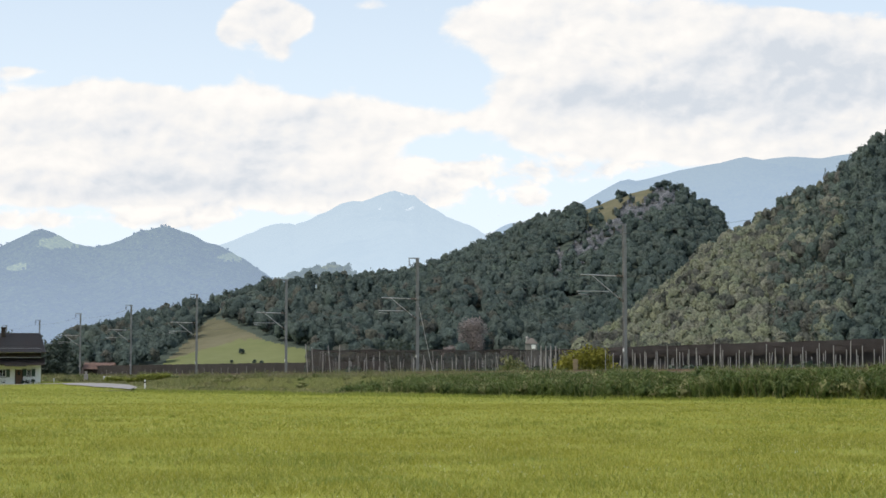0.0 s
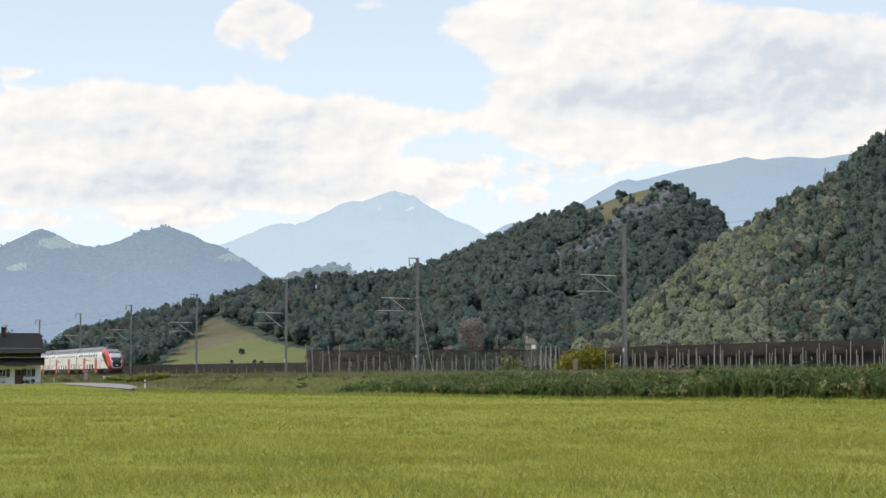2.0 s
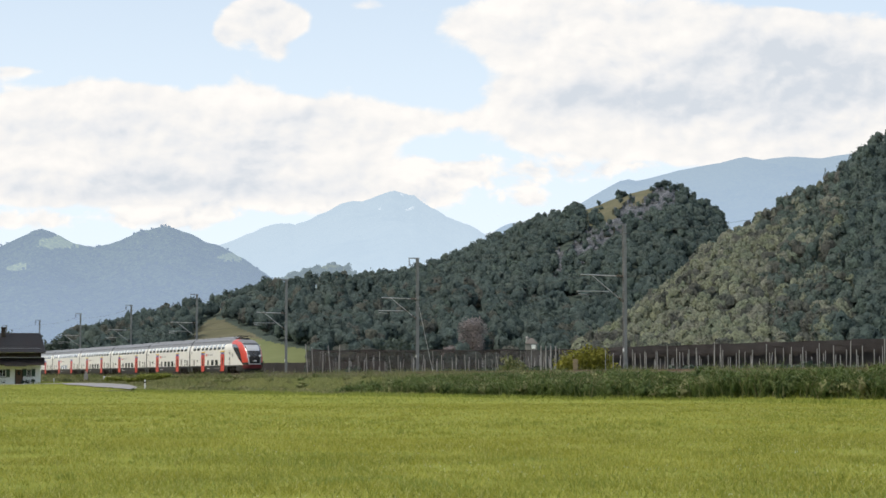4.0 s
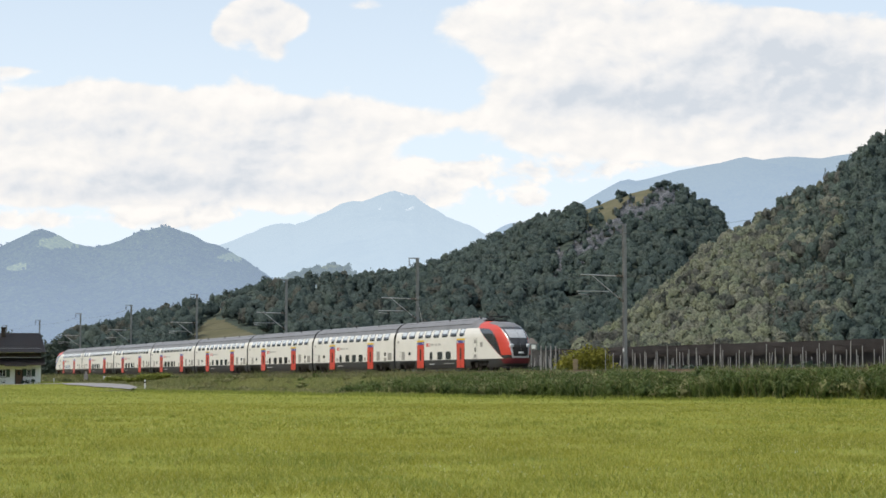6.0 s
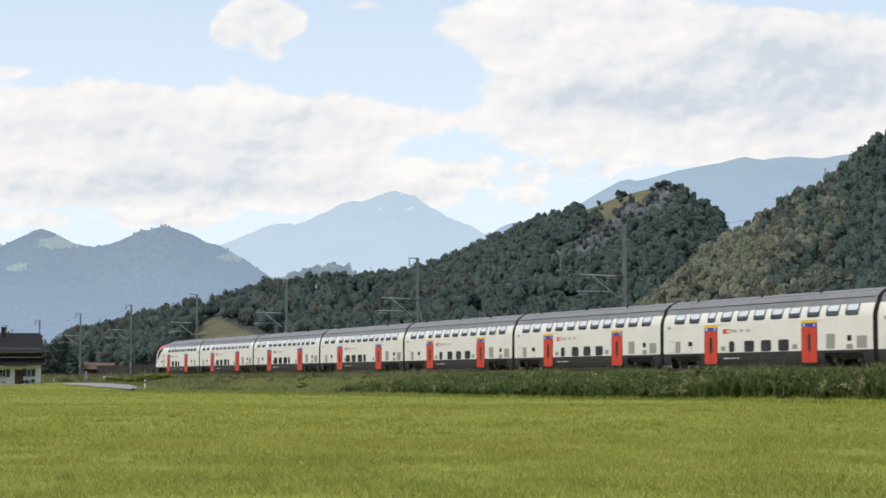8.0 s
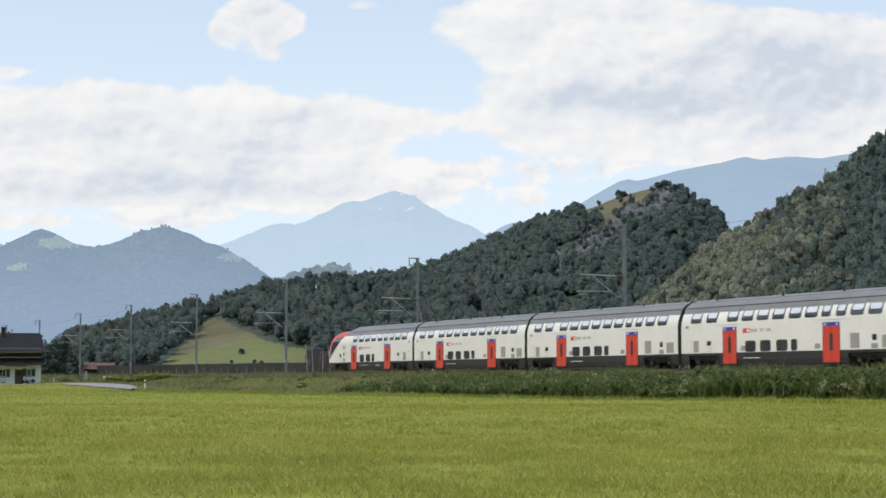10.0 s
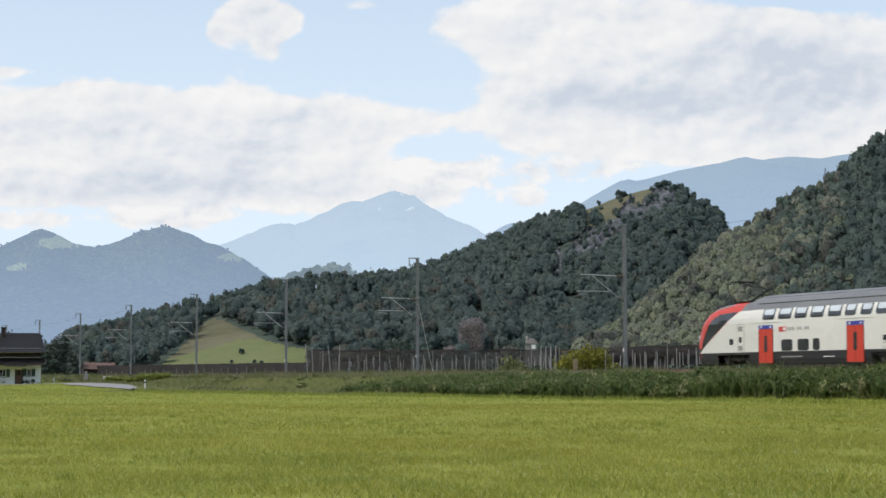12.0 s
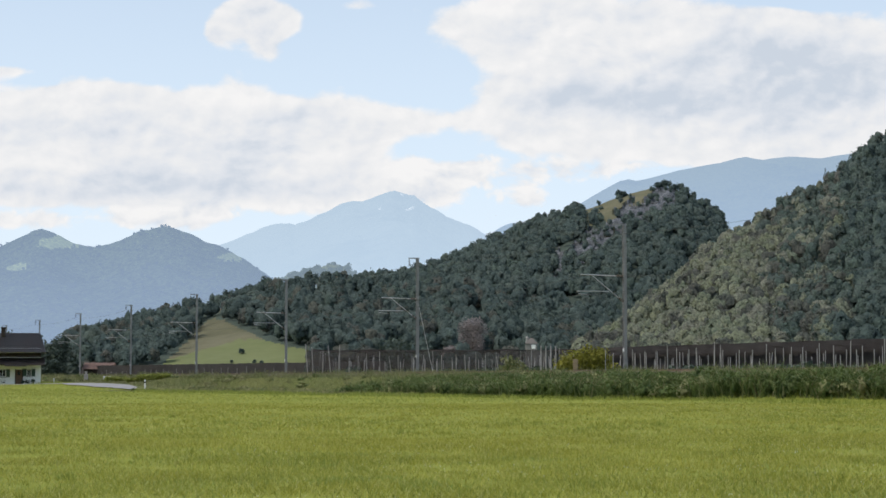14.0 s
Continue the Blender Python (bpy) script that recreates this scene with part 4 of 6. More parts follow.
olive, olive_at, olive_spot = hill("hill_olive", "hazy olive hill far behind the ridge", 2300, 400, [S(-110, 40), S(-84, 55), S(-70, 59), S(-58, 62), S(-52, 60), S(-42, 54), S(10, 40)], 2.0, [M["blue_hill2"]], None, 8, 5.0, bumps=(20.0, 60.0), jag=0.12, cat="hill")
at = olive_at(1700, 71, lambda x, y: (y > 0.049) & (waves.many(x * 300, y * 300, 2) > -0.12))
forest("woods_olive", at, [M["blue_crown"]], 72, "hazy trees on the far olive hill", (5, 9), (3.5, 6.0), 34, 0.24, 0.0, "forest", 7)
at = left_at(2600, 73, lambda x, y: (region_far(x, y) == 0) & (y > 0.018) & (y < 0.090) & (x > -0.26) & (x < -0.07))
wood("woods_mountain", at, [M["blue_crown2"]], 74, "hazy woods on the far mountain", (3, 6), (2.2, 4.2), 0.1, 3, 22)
def snow_peak(x, y):
    """Small snow fields below the summit."""
    w = 0.0004 * waves.many(x * 900, y * 900, 2)
    m = (np.abs(y - 0.0915 - 0.25 * (x + 0.018)) < 0.0005 + w) & (np.abs(x + 0.018) < 0.0022)
    for cx_, cy_, rx_, ry_ in ((-0.0348, 0.0913, 0.0007, 0.0004), (-0.0222, 0.0990, 0.0013, 0.0003), (-0.0275, 0.0915, 0.0005, 0.0003), (-0.026, 0.073, 0.0005, 0.0005)):
        m |= ((x - cx_) / rx_) ** 2 + ((y - cy_) / ry_) ** 2 + 900 * w < 1
    return np.where(m, 1, 0)


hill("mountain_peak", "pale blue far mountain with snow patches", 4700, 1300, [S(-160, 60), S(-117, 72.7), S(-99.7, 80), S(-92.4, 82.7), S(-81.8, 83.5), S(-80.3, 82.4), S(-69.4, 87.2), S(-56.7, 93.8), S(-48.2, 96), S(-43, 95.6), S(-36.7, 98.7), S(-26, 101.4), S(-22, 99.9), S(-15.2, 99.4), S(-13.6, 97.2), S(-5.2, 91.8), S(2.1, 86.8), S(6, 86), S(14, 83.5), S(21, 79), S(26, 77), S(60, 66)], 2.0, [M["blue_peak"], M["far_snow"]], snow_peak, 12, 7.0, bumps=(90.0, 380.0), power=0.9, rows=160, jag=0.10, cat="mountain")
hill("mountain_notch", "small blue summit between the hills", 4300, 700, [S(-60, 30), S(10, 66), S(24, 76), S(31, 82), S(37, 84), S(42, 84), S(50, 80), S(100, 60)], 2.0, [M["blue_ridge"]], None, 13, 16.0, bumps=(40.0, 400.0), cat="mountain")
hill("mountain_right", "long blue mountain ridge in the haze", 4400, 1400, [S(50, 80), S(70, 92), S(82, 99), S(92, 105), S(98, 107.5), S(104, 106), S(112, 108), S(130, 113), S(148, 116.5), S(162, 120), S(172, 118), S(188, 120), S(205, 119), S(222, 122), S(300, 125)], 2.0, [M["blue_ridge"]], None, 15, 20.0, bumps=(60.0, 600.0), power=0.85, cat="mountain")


# unseen valley sides round behind the meadow, added to darken train window reflections
ang, lift = np.meshgrid(np.radians(np.linspace(28, 335, 160)), np.linspace(0, 1, 14), indexing="ij")
tall = 330 + 120 * waves.many(np.cos(ang) * 4, np.sin(ang) * 4, 4) + 0 * lift
dist = 1250 + 900 * lift
vx_, vy_ = -np.sin(ang) * dist, np.cos(ang) * dist
vz_ = -1.0 + tall * lift ** 0.9 + 25 * waves.many(vx_ / 160, vy_ / 160, 4) * np.sin(np.pi * lift)
ga, gb = np.meshgrid(np.arange(159), np.arange(13), indexing="ij")
vq_ = np.stack([ga * 14 + gb, ga * 14 + gb + 1, (ga + 1) * 14 + gb + 1, (ga + 1) * 14 + gb], -1).reshape(-1, 4)
tagged(new("unseen_valley_sides", quick_mesh("unseen_valley_sides", np.stack([vx_, vy_, vz_], -1).reshape(-1, 3), vq_, M["woodfloor"], None, True)), "unseen wooded slopes round the meadow, added for window reflections", "hill", kind="structure")


# ---- clouds: sheets far behind the mountains, drifting ----
def cloud_sheet(name, label, depth, blobs, shades, seed, scale, cover, x0, x1, z0, z1):
    """A standing sheet of cloud; blobs: (side, height, half width, half height, strength), in thousandths of a slope."""
    n = Nodes(name + "_vapour")
    co = n.coords()
    k = 1000.0 / depth
    mp = n.add("ShaderNodeMapping", Scale=(k, k, k))
    n.link(co, mp.inputs["Vector"])
    sp = n.add("ShaderNodeSeparateXYZ")
    n.link(mp.outputs[0], sp.inputs[0])
    warp = n.noise(0.020, 3, 0.5, mp.outputs[0])
    wv_ = n.add("ShaderNodeVectorMath")
    wv_.operation = "MULTIPLY_ADD"
    wv_.inputs[1].default_value = (22, 0, 14)
    n.link(warp.outputs["Color"], wv_.inputs[0])
    n.link(mp.outputs[0], wv_.inputs[2])
    body = None
    grey = None
    for kind, (cx_, cz_, rx_, rz_, st) in [("body", b) for b in blobs] + [("grey", b) for b in shades]:
        dx = n.math("DIVIDE", n.math("SUBTRACT", sp.outputs["X"], cx_), rx_)
        dz = n.math("DIVIDE", n.math("SUBTRACT", sp.outputs["Z"], cz_), rz_)
        g = n.math("MULTIPLY", n.math("EXPONENT", n.math("MULTIPLY", n.math("ADD", n.math("MULTIPLY", dx, dx), n.math("MULTIPLY", dz, dz)), -1.0)), st)
        if kind == "body":
            body = g if body is None else n.math("ADD", body, g)
        else:
            grey = g if grey is None else n.math("ADD", grey, g)
    mp2 = n.add("ShaderNodeMapping", Scale=(1.0, 1.0, 1.5), Location=(seed * 13.7, seed * 5.1, 0))
    n.link(wv_.outputs[0], mp2.inputs["Vector"])
    f1 = n.noise(scale, 8, 0.56, mp2.outputs[0])
    f3 = n.noise(scale * 3.2, 6, 0.6, mp2.outputs[0])
    heaps = []
    for shift in ((0, 0, 0), (3.0, 0, -4.5)):
        ms = n.add("ShaderNodeMapping", Location=shift)
        n.link(mp2.outputs[0], ms.inputs["Vector"])
        total = None
        for vs_, wt in ((1.7, 0.62), (4.1, 0.38)):
            vo = n.add("ShaderNodeTexVoronoi", Scale=scale * vs_)
            vo.feature = "SMOOTH_F1"
            vo.inputs["Smoothness"].default_value = 0.6
            wob = n.add("ShaderNodeVectorMath")
            wob.operation = "MULTIPLY_ADD"
            wob.inputs[1].default_value = (9 / vs_, 9 / vs_, 9 / vs_)
            n.link(f3.outputs["Color"], wob.inputs[0])
            n.link(ms.outputs[0], wob.inputs[2])
            n.link(wob.outputs[0], vo.inputs["Vector"])
            q = n.math("MULTIPLY", n.math("SUBTRACT", 0.5, vo.outputs["Distance"]), wt)
            total = q if total is None else n.math("ADD", total, q)
        heaps.append(total)
    # the same vapour a little towards the sun, for lit and shaded sides of the heaps
    mp3 = n.add("ShaderNodeMapping", Location=(4.5, 0, -7.0))
    n.link(mp2.outputs[0], mp3.inputs["Vector"])
    f2 = n.noise(scale, 4, 0.5, mp3.outputs[0])
    dens = n.math("ADD", n.math("ADD", body, n.math("MULTIPLY", n.math("SUBTRACT", f1.outputs[0], 0.5), 2.0)), cover)
    dens = n.math("ADD", dens, n.math("MULTIPLY", heaps[0], 0.6))
    alpha = n.add("ShaderNodeMapRange")
    alpha.interpolation_type = "SMOOTHSTEP"
    alpha.inputs["From Min"].default_value = 0.16
    alpha.inputs["From Max"].default_value = 0.58
    n.link(dens, alpha.inputs["Value"])
    lit = n.math("ADD", n.math("ADD", n.math("MULTIPLY", n.math("SUBTRACT", f1.outputs[0], f2.outputs[0]), 1.7), n.math("MULTIPLY", n.math("SUBTRACT", f3.outputs[0], 0.5), 0.5)), 0.64)
    lit = n.math("ADD", lit, n.math("MULTIPLY", n.math("SUBTRACT", heaps[0], heaps[1]), 0.55))
    inner = n.math("SUBTRACT", lit, n.math("MULTIPLY", n.math("SUBTRACT", dens, 0.75, clamp=True), 0.20))
    inner = n.math("SUBTRACT", inner, n.math("MULTIPLY", grey, 0.62))
    col = n.ramp(inner, [(0.0, (0.64, 0.70, 0.78)), (0.34, (0.80, 0.825, 0.865)), (0.58, (0.885, 0.887, 0.892)), (0.88, (0.97, 0.955, 0.94))])
    e = n.add("ShaderNodeEmission", Strength=1.0)
    n.link(col, e.inputs[0])
    tr = n.add("ShaderNodeBsdfTransparent")
    mx_ = n.add("ShaderNodeMixShader")
    n.link(alpha.outputs[0], mx_.inputs[0])
    n.link(tr.outputs[0], mx_.inputs[1])
    n.link(e.outputs[0], mx_.inputs[2])
    n.link(mx_.outputs[0], n.out.inputs[0])
    a, b, c, d = x0 * depth / 1000, x1 * depth / 1000, z0 * depth / 1000, z1 * depth / 1000
    ob = new(name, quick_mesh(name, [(a, 0, c), (b, 0, c), (b, 0, d), (a, 0, d)], [(0, 1, 2, 3)], n.m))
    ob.matrix_world = ob.matrix_basis = pose(0, depth, EYE)
    return tagged(ob, label, "clouds", kind="structure")


HIGH = [(-118, 192, 13, 9, 0.9), (-125, 187, 7, 6, 0.7), (-112, 202, 14, 6, 0.7), (-205, 147, 60, 14, 1.5), (-130, 137, 90, 22, 1.6), (-215, 115, 80, 26, 1.3), (-90, 125, 60, 26, 1.2), (-35, 138, 50, 8, 1.1), (-70, 106, 70, 14, 1.0), (-235, 167, 20, 4, 0.8),
        (-101, 194, 20, 15, 1.7), (-94, 177, 11, 9, 0.7), (-83, 193, 8, 9, 0.8), (-205, 99, 60, 7, 0.8), (35, 192, 50, 18, 1.6), (95, 168, 60, 38, 1.7), (185, 172, 90, 38, 1.8), (48, 146, 26, 22, 1.2), (150, 128, 100, 17, 1.5), (225, 145, 50, 34, 1.0), (-45, 203, 18, 5, 1.0), (200, 207, 30, 5, -1.3)]
HIGH_GREY = [(195, 172, 60, 26, 0.28), (92, 152, 34, 9, 0.6), (150, 146, 46, 9, 0.5), (170, 180, 30, 9, 0.4), (215, 165, 40, 14, 0.62), (-175, 106, 90, 9, 0.5), (-110, 102, 60, 8, 0.3), (-93, 186, 9, 9, 0.5), (70, 178, 22, 8, -0.4), (60, 190, 16, 8, -0.3), (110, 186, 24, 6, -0.25), (-200, 150, 40, 7, -0.25), (-110, 148, 40, 6, -0.25), (110, 134, 34, 6, -0.3), (195, 192, 14, 8, -0.4)]
clouds_high = cloud_sheet("backdrop_clouds_high", "bright heaped summer clouds with grey undersides", 4880, HIGH, HIGH_GREY, 2, 0.024, -0.55, -300, 300, 88, 260)
LOW = [(-62, 97, 60, 12, 0.9), (15, 112, 55, 11, 0.9), (-225, 86, 34, 8, 1.3), (-160, 88, 28, 9, 1.3), (-135, 84, 14, 6, 0.5), (-190, 100, 60, 6, 0.6), (-14, 107, 18, 9, 1.2), (2, 96, 16, 9, 0.5), (44, 97, 18, 7, 1.2), (30, 86, 22, 5, 0.5), (90, 116, 45, 10, 0.9), (-100, 98, 60, 14, 0.7)]
LOW_GREY = [(-190, 99, 60, 6, 0.4), (-160, 90, 24, 6, -0.4), (44, 99, 16, 4, -0.3), (-14, 110, 14, 5, -0.4), (-225, 88, 30, 5, -0.3)]
clouds_low = cloud_sheet("backdrop_clouds_low", "low white clouds resting behind the mountains", 4910, LOW, LOW_GREY, 5, 0.045, -0.5, -300, 300, 55, 150)


# ---- the train: eight double-deck carriages; in a carriage's space x runs forward, y to its left, z up from the rail ----
SKIRT_TOP, CANT, CAR = 1.01, 3.67, 24.85
WALL = [(1.40, SKIRT_TOP), (1.40, 2.85), (1.365, 3.15), (1.28, 3.45), (1.17, CANT)]
ROOF = [(1.165, CANT), (1.03, 4.05), (0.72, 4.36), (0.30, 4.56), (0.0, 4.60)]
LOW_WALL = [(1.30, 0.26), (1.37, 0.55), (1.40, SKIRT_TOP)]


def wall_y(z):
    return float(np.interp(z, [p[1] for p in WALL], [p[0] for p in WALL]))


def shell(x0, x1, line, sides=(1, -1), segments=1):
    """A wall of the section `line` (y, z) from x0 to x1, on the sides given."""
    bm = fresh()
    for side in sides:
        rows_ = [[bm.verts.new((x0 + (x1 - x0) * i / segments, side * y, z)) for y, z in line] for i in range(segments + 1)]
        for a, b in zip(rows_, rows_[1:]):
            for j in range(len(line) - 1):
                f = (a[j], b[j], b[j + 1], a[j + 1])
                bm.faces.new(f if side < 0 else f[::-1])
    bmesh.ops.remove_doubles(bm, verts=bm.verts, dist=1e-4)
    return bm


def plate(side, x0, x1, z0, z1, out=0.012, corner=0.0, follow=False, deep=0.05):
    """A panel on the side wall, standing `out` proud of it, with rounded corners; follow: it bends with the wall."""
    bm = fresh()
    zs = [z0, z1]
    if follow:
        zs = sorted({z0, z1, *[z for _, z in WALL if z0 < z < z1]})
    if corner > 0 and not follow:
        pts = []
        for cx_, cz_, a0 in ((x1 - corner, z1 - corner, 0), (x0 + corner, z1 - corner, 90), (x0 + corner, z0 + corner, 180), (x1 - corner, z0 + corner, 270)):
            for k in range(4):
                a = radians(a0 + k * 30)
                pts.append((cx_ + corner * math.cos(a), cz_ + corner * math.sin(a)))
        front = [bm.verts.new((x, side * (wall_y(z) + out), z)) for x, z in pts]
        backs = [bm.verts.new((x, side * (wall_y(z) - deep), z)) for x, z in pts]
    else:
        pts = [(x0, z) for z in zs] + [(x1, z) for z in reversed(zs)]
        if follow:
            cut = 0.10
            pts = [(x0, z0 + cut), (x0 + cut, z0)] + [(x1 - cut, z0), (x1, z0 + cut)] + [(x1, z) for z in zs[1:]] + [(x0, z) for z in reversed(zs[1:])]
        front = [bm.verts.new((x, side * (wall_y(z) + out), z)) for x, z in pts]
        backs = [bm.verts.new((x, side * (wall_y(z) - deep), z)) for x, z in pts]
    n = len(pts)
    for i in range(n):
        bm.faces.new((front[i], backs[i], backs[(i + 1) % n], front[(i + 1) % n]))
    if follow:
        # the face in strips, so that it follows the curve
        k = len(zs) - 1
        right = front[4:4 + k]
        left = list(reversed(front[4 + k:]))
        bm.faces.new((front[0], front[1], front[2], front[3], right[0], left[0]))
        for i in range(k - 1):
            bm.faces.new((left[i], right[i], right[i + 1], left[i + 1]))
    else:
        bm.faces.new(front)
    bmesh.ops.recalc_face_normals(bm, faces=bm.faces)
    return bm


def pairs(*v):
    return [(v[i], v[i + 1]) for i in range(0, len(v), 2)]


def bogie(parent, x, side_frames=True):
    bm = fresh()
    for y in (-1.02, 1.02):
        box(bm, x - 1.75, x + 1.75, y - 0.07, y + 0.07, 0.50, 0.72, 0.03)
        for dx in (-1.25, 1.25):
            box(bm, x + dx - 0.2, x + dx + 0.2, y - 0.12, y + 0.12, 0.30, 0.62, 0.03)
            rod(bm, (x + dx * 0.75, y * 1.08, 0.55), (x + dx * 0.75, y * 1.08, 0.95), 0.10)
        rod(bm, (x - 0.35, y * 1.1, 0.42), (x + 0.5, y * 1.1, 0.85), 0.045)
    box(bm, x - 0.5, x + 0.5, -1.0, 1.0, 0.45, 0.85, 0.05)
    frame_ = part("bogie", bm, M["bogie"], parent, "dark oily bogie with springs")
    for dx in (-1.25, 1.25):
        bm = fresh()
        rod(bm, (x + dx, -0.70, 0.46), (x + dx, 0.70, 0.46), 0.08)
        for y in (-0.75, 0.75):
            rod(bm, (x + dx, y - 0.065, 0.46), (x + dx, y + 0.065, 0.46), 0.46, sides=24)
            rod(bm, (x + dx, y * 1.11 - 0.02, 0.46), (x + dx, y * 1.11 + 0.02, 0.46), 0.20, sides=16)
        part("wheelset", bm, M["bogie"], frame_)


def door(parent, side, x0, x1, yellow):
    leaf_ = part("door", plate(side, x0, x1, 0.30, 2.42, 0.016), M["train_red"], parent, "red sliding entrance door")
    mid = (x0 + x1) / 2
    part("door_window", plate(side, mid - 0.17, mid + 0.17, 0.98, 2.02, 0.024, 0.10), M["train_glass"], leaf_)
    part("door_seam", plate(side, mid - 0.012, mid + 0.012, 0.32, 2.40, 0.019), M["rubber"], leaf_)
    for e in (x0 - 0.03, x1):
        part("door_jamb", plate(side, e, e + 0.03, 0.30, 2.42, 0.020), M["rubber"], leaf_)
    head = part("door_header", plate(side, x0 - 0.02, x1 + 0.02, 2.425, 2.665, 0.016), M["train_blue"], parent, "blue strip over a door")
    for dx in (x0 + 0.2, x1 - 0.35):
        part("class_mark", plate(side, dx, dx + 0.13, 2.47, 2.62, 0.021), M["light_paint"], head)
    if yellow:
        part("class_stripe", plate(side, x0 - 0.06, x1 + 0.06, 2.67, 2.82, 0.018), M["train_yellow"], parent, "yellow first class stripe")
    part("gutter", plate(side, x0 - 0.9, x1 + 0.9, 2.832, 2.858, 0.028), M["train_white"], parent)
    step_ = fresh()
    y = side * 1.36
    box(step_, x0, x1, min(y, y + side * 0.09), max(y, y + side * 0.09), 0.20, 0.28, 0.01)
    part("step", step_, M["rubber"], parent)


def emblem(parent, side, x0, x1):
    """The operator's emblem and lettering, as plain shapes, reading from the viewer's left."""
    z0, z1 = 2.23, 2.53

    def at(a, b):
        return (a, b) if side < 0 else (x0 + x1 - b, x0 + x1 - a)

    w = 0.42
    part("emblem", plate(side, *at(x0, x0 + w), z0, z1, 0.010), M["train_red"], parent, "red square emblem")
    part("emblem", plate(side, *at(x0 + w, x0 + 2 * w), z0, z1, 0.010), M["train_red"], parent)
    part("emblem_mark", plate(side, *at(x0 + w * 1.1, x0 + w * 1.9), z0 + 0.10, z1 - 0.10, 0.016), M["light_paint"], parent)
    part("emblem_mark", plate(side, *at(x0 + w * 1.35, x0 + w * 1.65), z0 + 0.03, z1 - 0.03, 0.018), M["light_paint"], parent)
    a = x0 + 2 * w + 0.14
    n = 9
    for i in range(n):
        if i in (3, 6):
            continue
        b = a + (x1 - a) * i / n
        part("lettering", plate(side, *at(b, b + (x1 - a) / n * 0.68), z0 + 0.06, z1 - 0.05, 0.009), M["lettering"], parent)


def hatch(parent, side, x0, x1, z0, z1, mat="train_white"):
    """An equipment flap with its joint."""
    p = part("flap_joint", plate(side, x0 - 0.025, x1 + 0.025, z0 - 0.025, z1 + 0.025, 0.005), M["grille"], parent)
    part("flap", plate(side, x0, x1, z0, z1, 0.012), M[mat], p)


def small_print(parent, side, x0, x1, z, mat="light_paint", n=5, h=0.06):
    for i in range(n):
        a = x0 + (x1 - x0) * i / n
        part("small_print", plate(side, a, a + (x1 - x0) / n * 0.7, z, z + h, 0.008), M[mat], parent)


def carriage_body(car, x0, x1, bogies):
    for side in (1, -1):
        part("side_wall", shell(x0, x1, WALL, (side,), 4), M["train_white"], car, "cream-white carriage side", True)
        edges = [x0] + [e for b in bogies for e in (b - 1.95, b + 1.95)] + [x1]
        for a, b in zip(edges[0::2], edges[1::2]):
            if b - a > 0.1:
                part("skirt", shell(a, b, LOW_WALL, (side,)), M["train_skirt"], car, "anthracite lower side")
        for b in bogies:
            part("bogie_valance", shell(b - 1.95, min(b + 1.95, x1), [(1.385, 0.84), (1.40, SKIRT_TOP)], (side,)), M["train_skirt"], car)
    part("roof", shell(x0, x1, ROOF, segments=4), M["train_roof"], car, "grey carriage roof", True)
    bm = fresh()
    box(bm, x0 + 0.1, x1 - 0.1, -1.25, 1.25, 0.66, 0.80)
    ends = [b for b in bogies] + ([x1 + 1.8] if len(bogies) < 2 else [])
    box(bm, ends[0] + 2.0, ends[1] - 2.0, -1.24, 1.24, 0.05, 0.66)
    part("underframe", bm, M["bogie"], car)
    # ribs and boxes on the roof
    for y in (-0.62, 0.62):
        bm = fresh()
        box(bm, x0 + 0.4, x1 - 0.4, y - 0.02, y + 0.02, 4.38, 4.435)
        part("roof_rib", bm, M["train_roof"], car)
        bm = fresh()
        s_ = 1 if y > 0 else -1
        box(bm, x0 + 0.15, x1 - 0.15, min(s_ * 1.02, s_ * 1.06), max(s_ * 1.02, s_ * 1.06), 4.02, 4.06)
        part("roof_seam", bm, M["train_skirt"], car, "dark seam along the roof's edge")
    rr = random.Random(int(x1 * 10))
    for i in range(3):
        a = x0 + 3 + i * 7 + rr.random() * 2
        bm = fresh()
        rod(bm, (a, -0.45, 4.45), (a, -0.45, 4.66), 0.06)
        part("roof_vent", bm, M["rubber"], car)


def end_wall(car, x, s):
    """A carriage's end with the black gangway bellows."""
    bm = fresh()
    line = LOW_WALL[:-1] + WALL[:-1] + ROOF
    ring = [bm.verts.new((x, y, z)) for y, z in line] + [bm.verts.new((x, -y, z)) for y, z in reversed(line[:-1])]
    bm.faces.new(ring)
    part("end_wall", bm, M["train_skirt"], car)
    bm = fresh()
    for i in range(4):
        c = x + s * (0.01 + i * 0.06)
        k = 0.985 if i % 2 == 0 else 0.955
        a, b = min(c, c + s * 0.055), max(c, c + s * 0.055)
        rings = []
        for xx in (a, b):
            rings.append([bm.verts.new((xx, y * k, 0.35 + (z - 0.35) * k)) for y, z in line] + [bm.verts.new((xx, -y * k, 0.35 + (z - 0.35) * k)) for y, z in reversed(line[:-1])])
        n = len(rings[0])
        for j in range(n):
            bm.faces.new((rings[0][j], rings[1][j], rings[1][(j + 1) % n], rings[0][(j + 1) % n]))
        bm.faces.new(rings[0])
        bm.faces.new(rings[1])
    bmesh.ops.recalc_face_normals(bm, faces=bm.faces)
    part("gangway_bellows", bm, M["rubber"], car, "black rubber gangway bellows")


UPPER_A = pairs(1.71, 3.10, 3.72, 5.08, 6.12, 7.13, 7.82, 9.17, 9.83, 11.16, 11.81, 13.16, 13.82, 15.17, 15.84, 17.16, 17.88, 19.22, 19.87, 21.22, 21.85, 23.20)
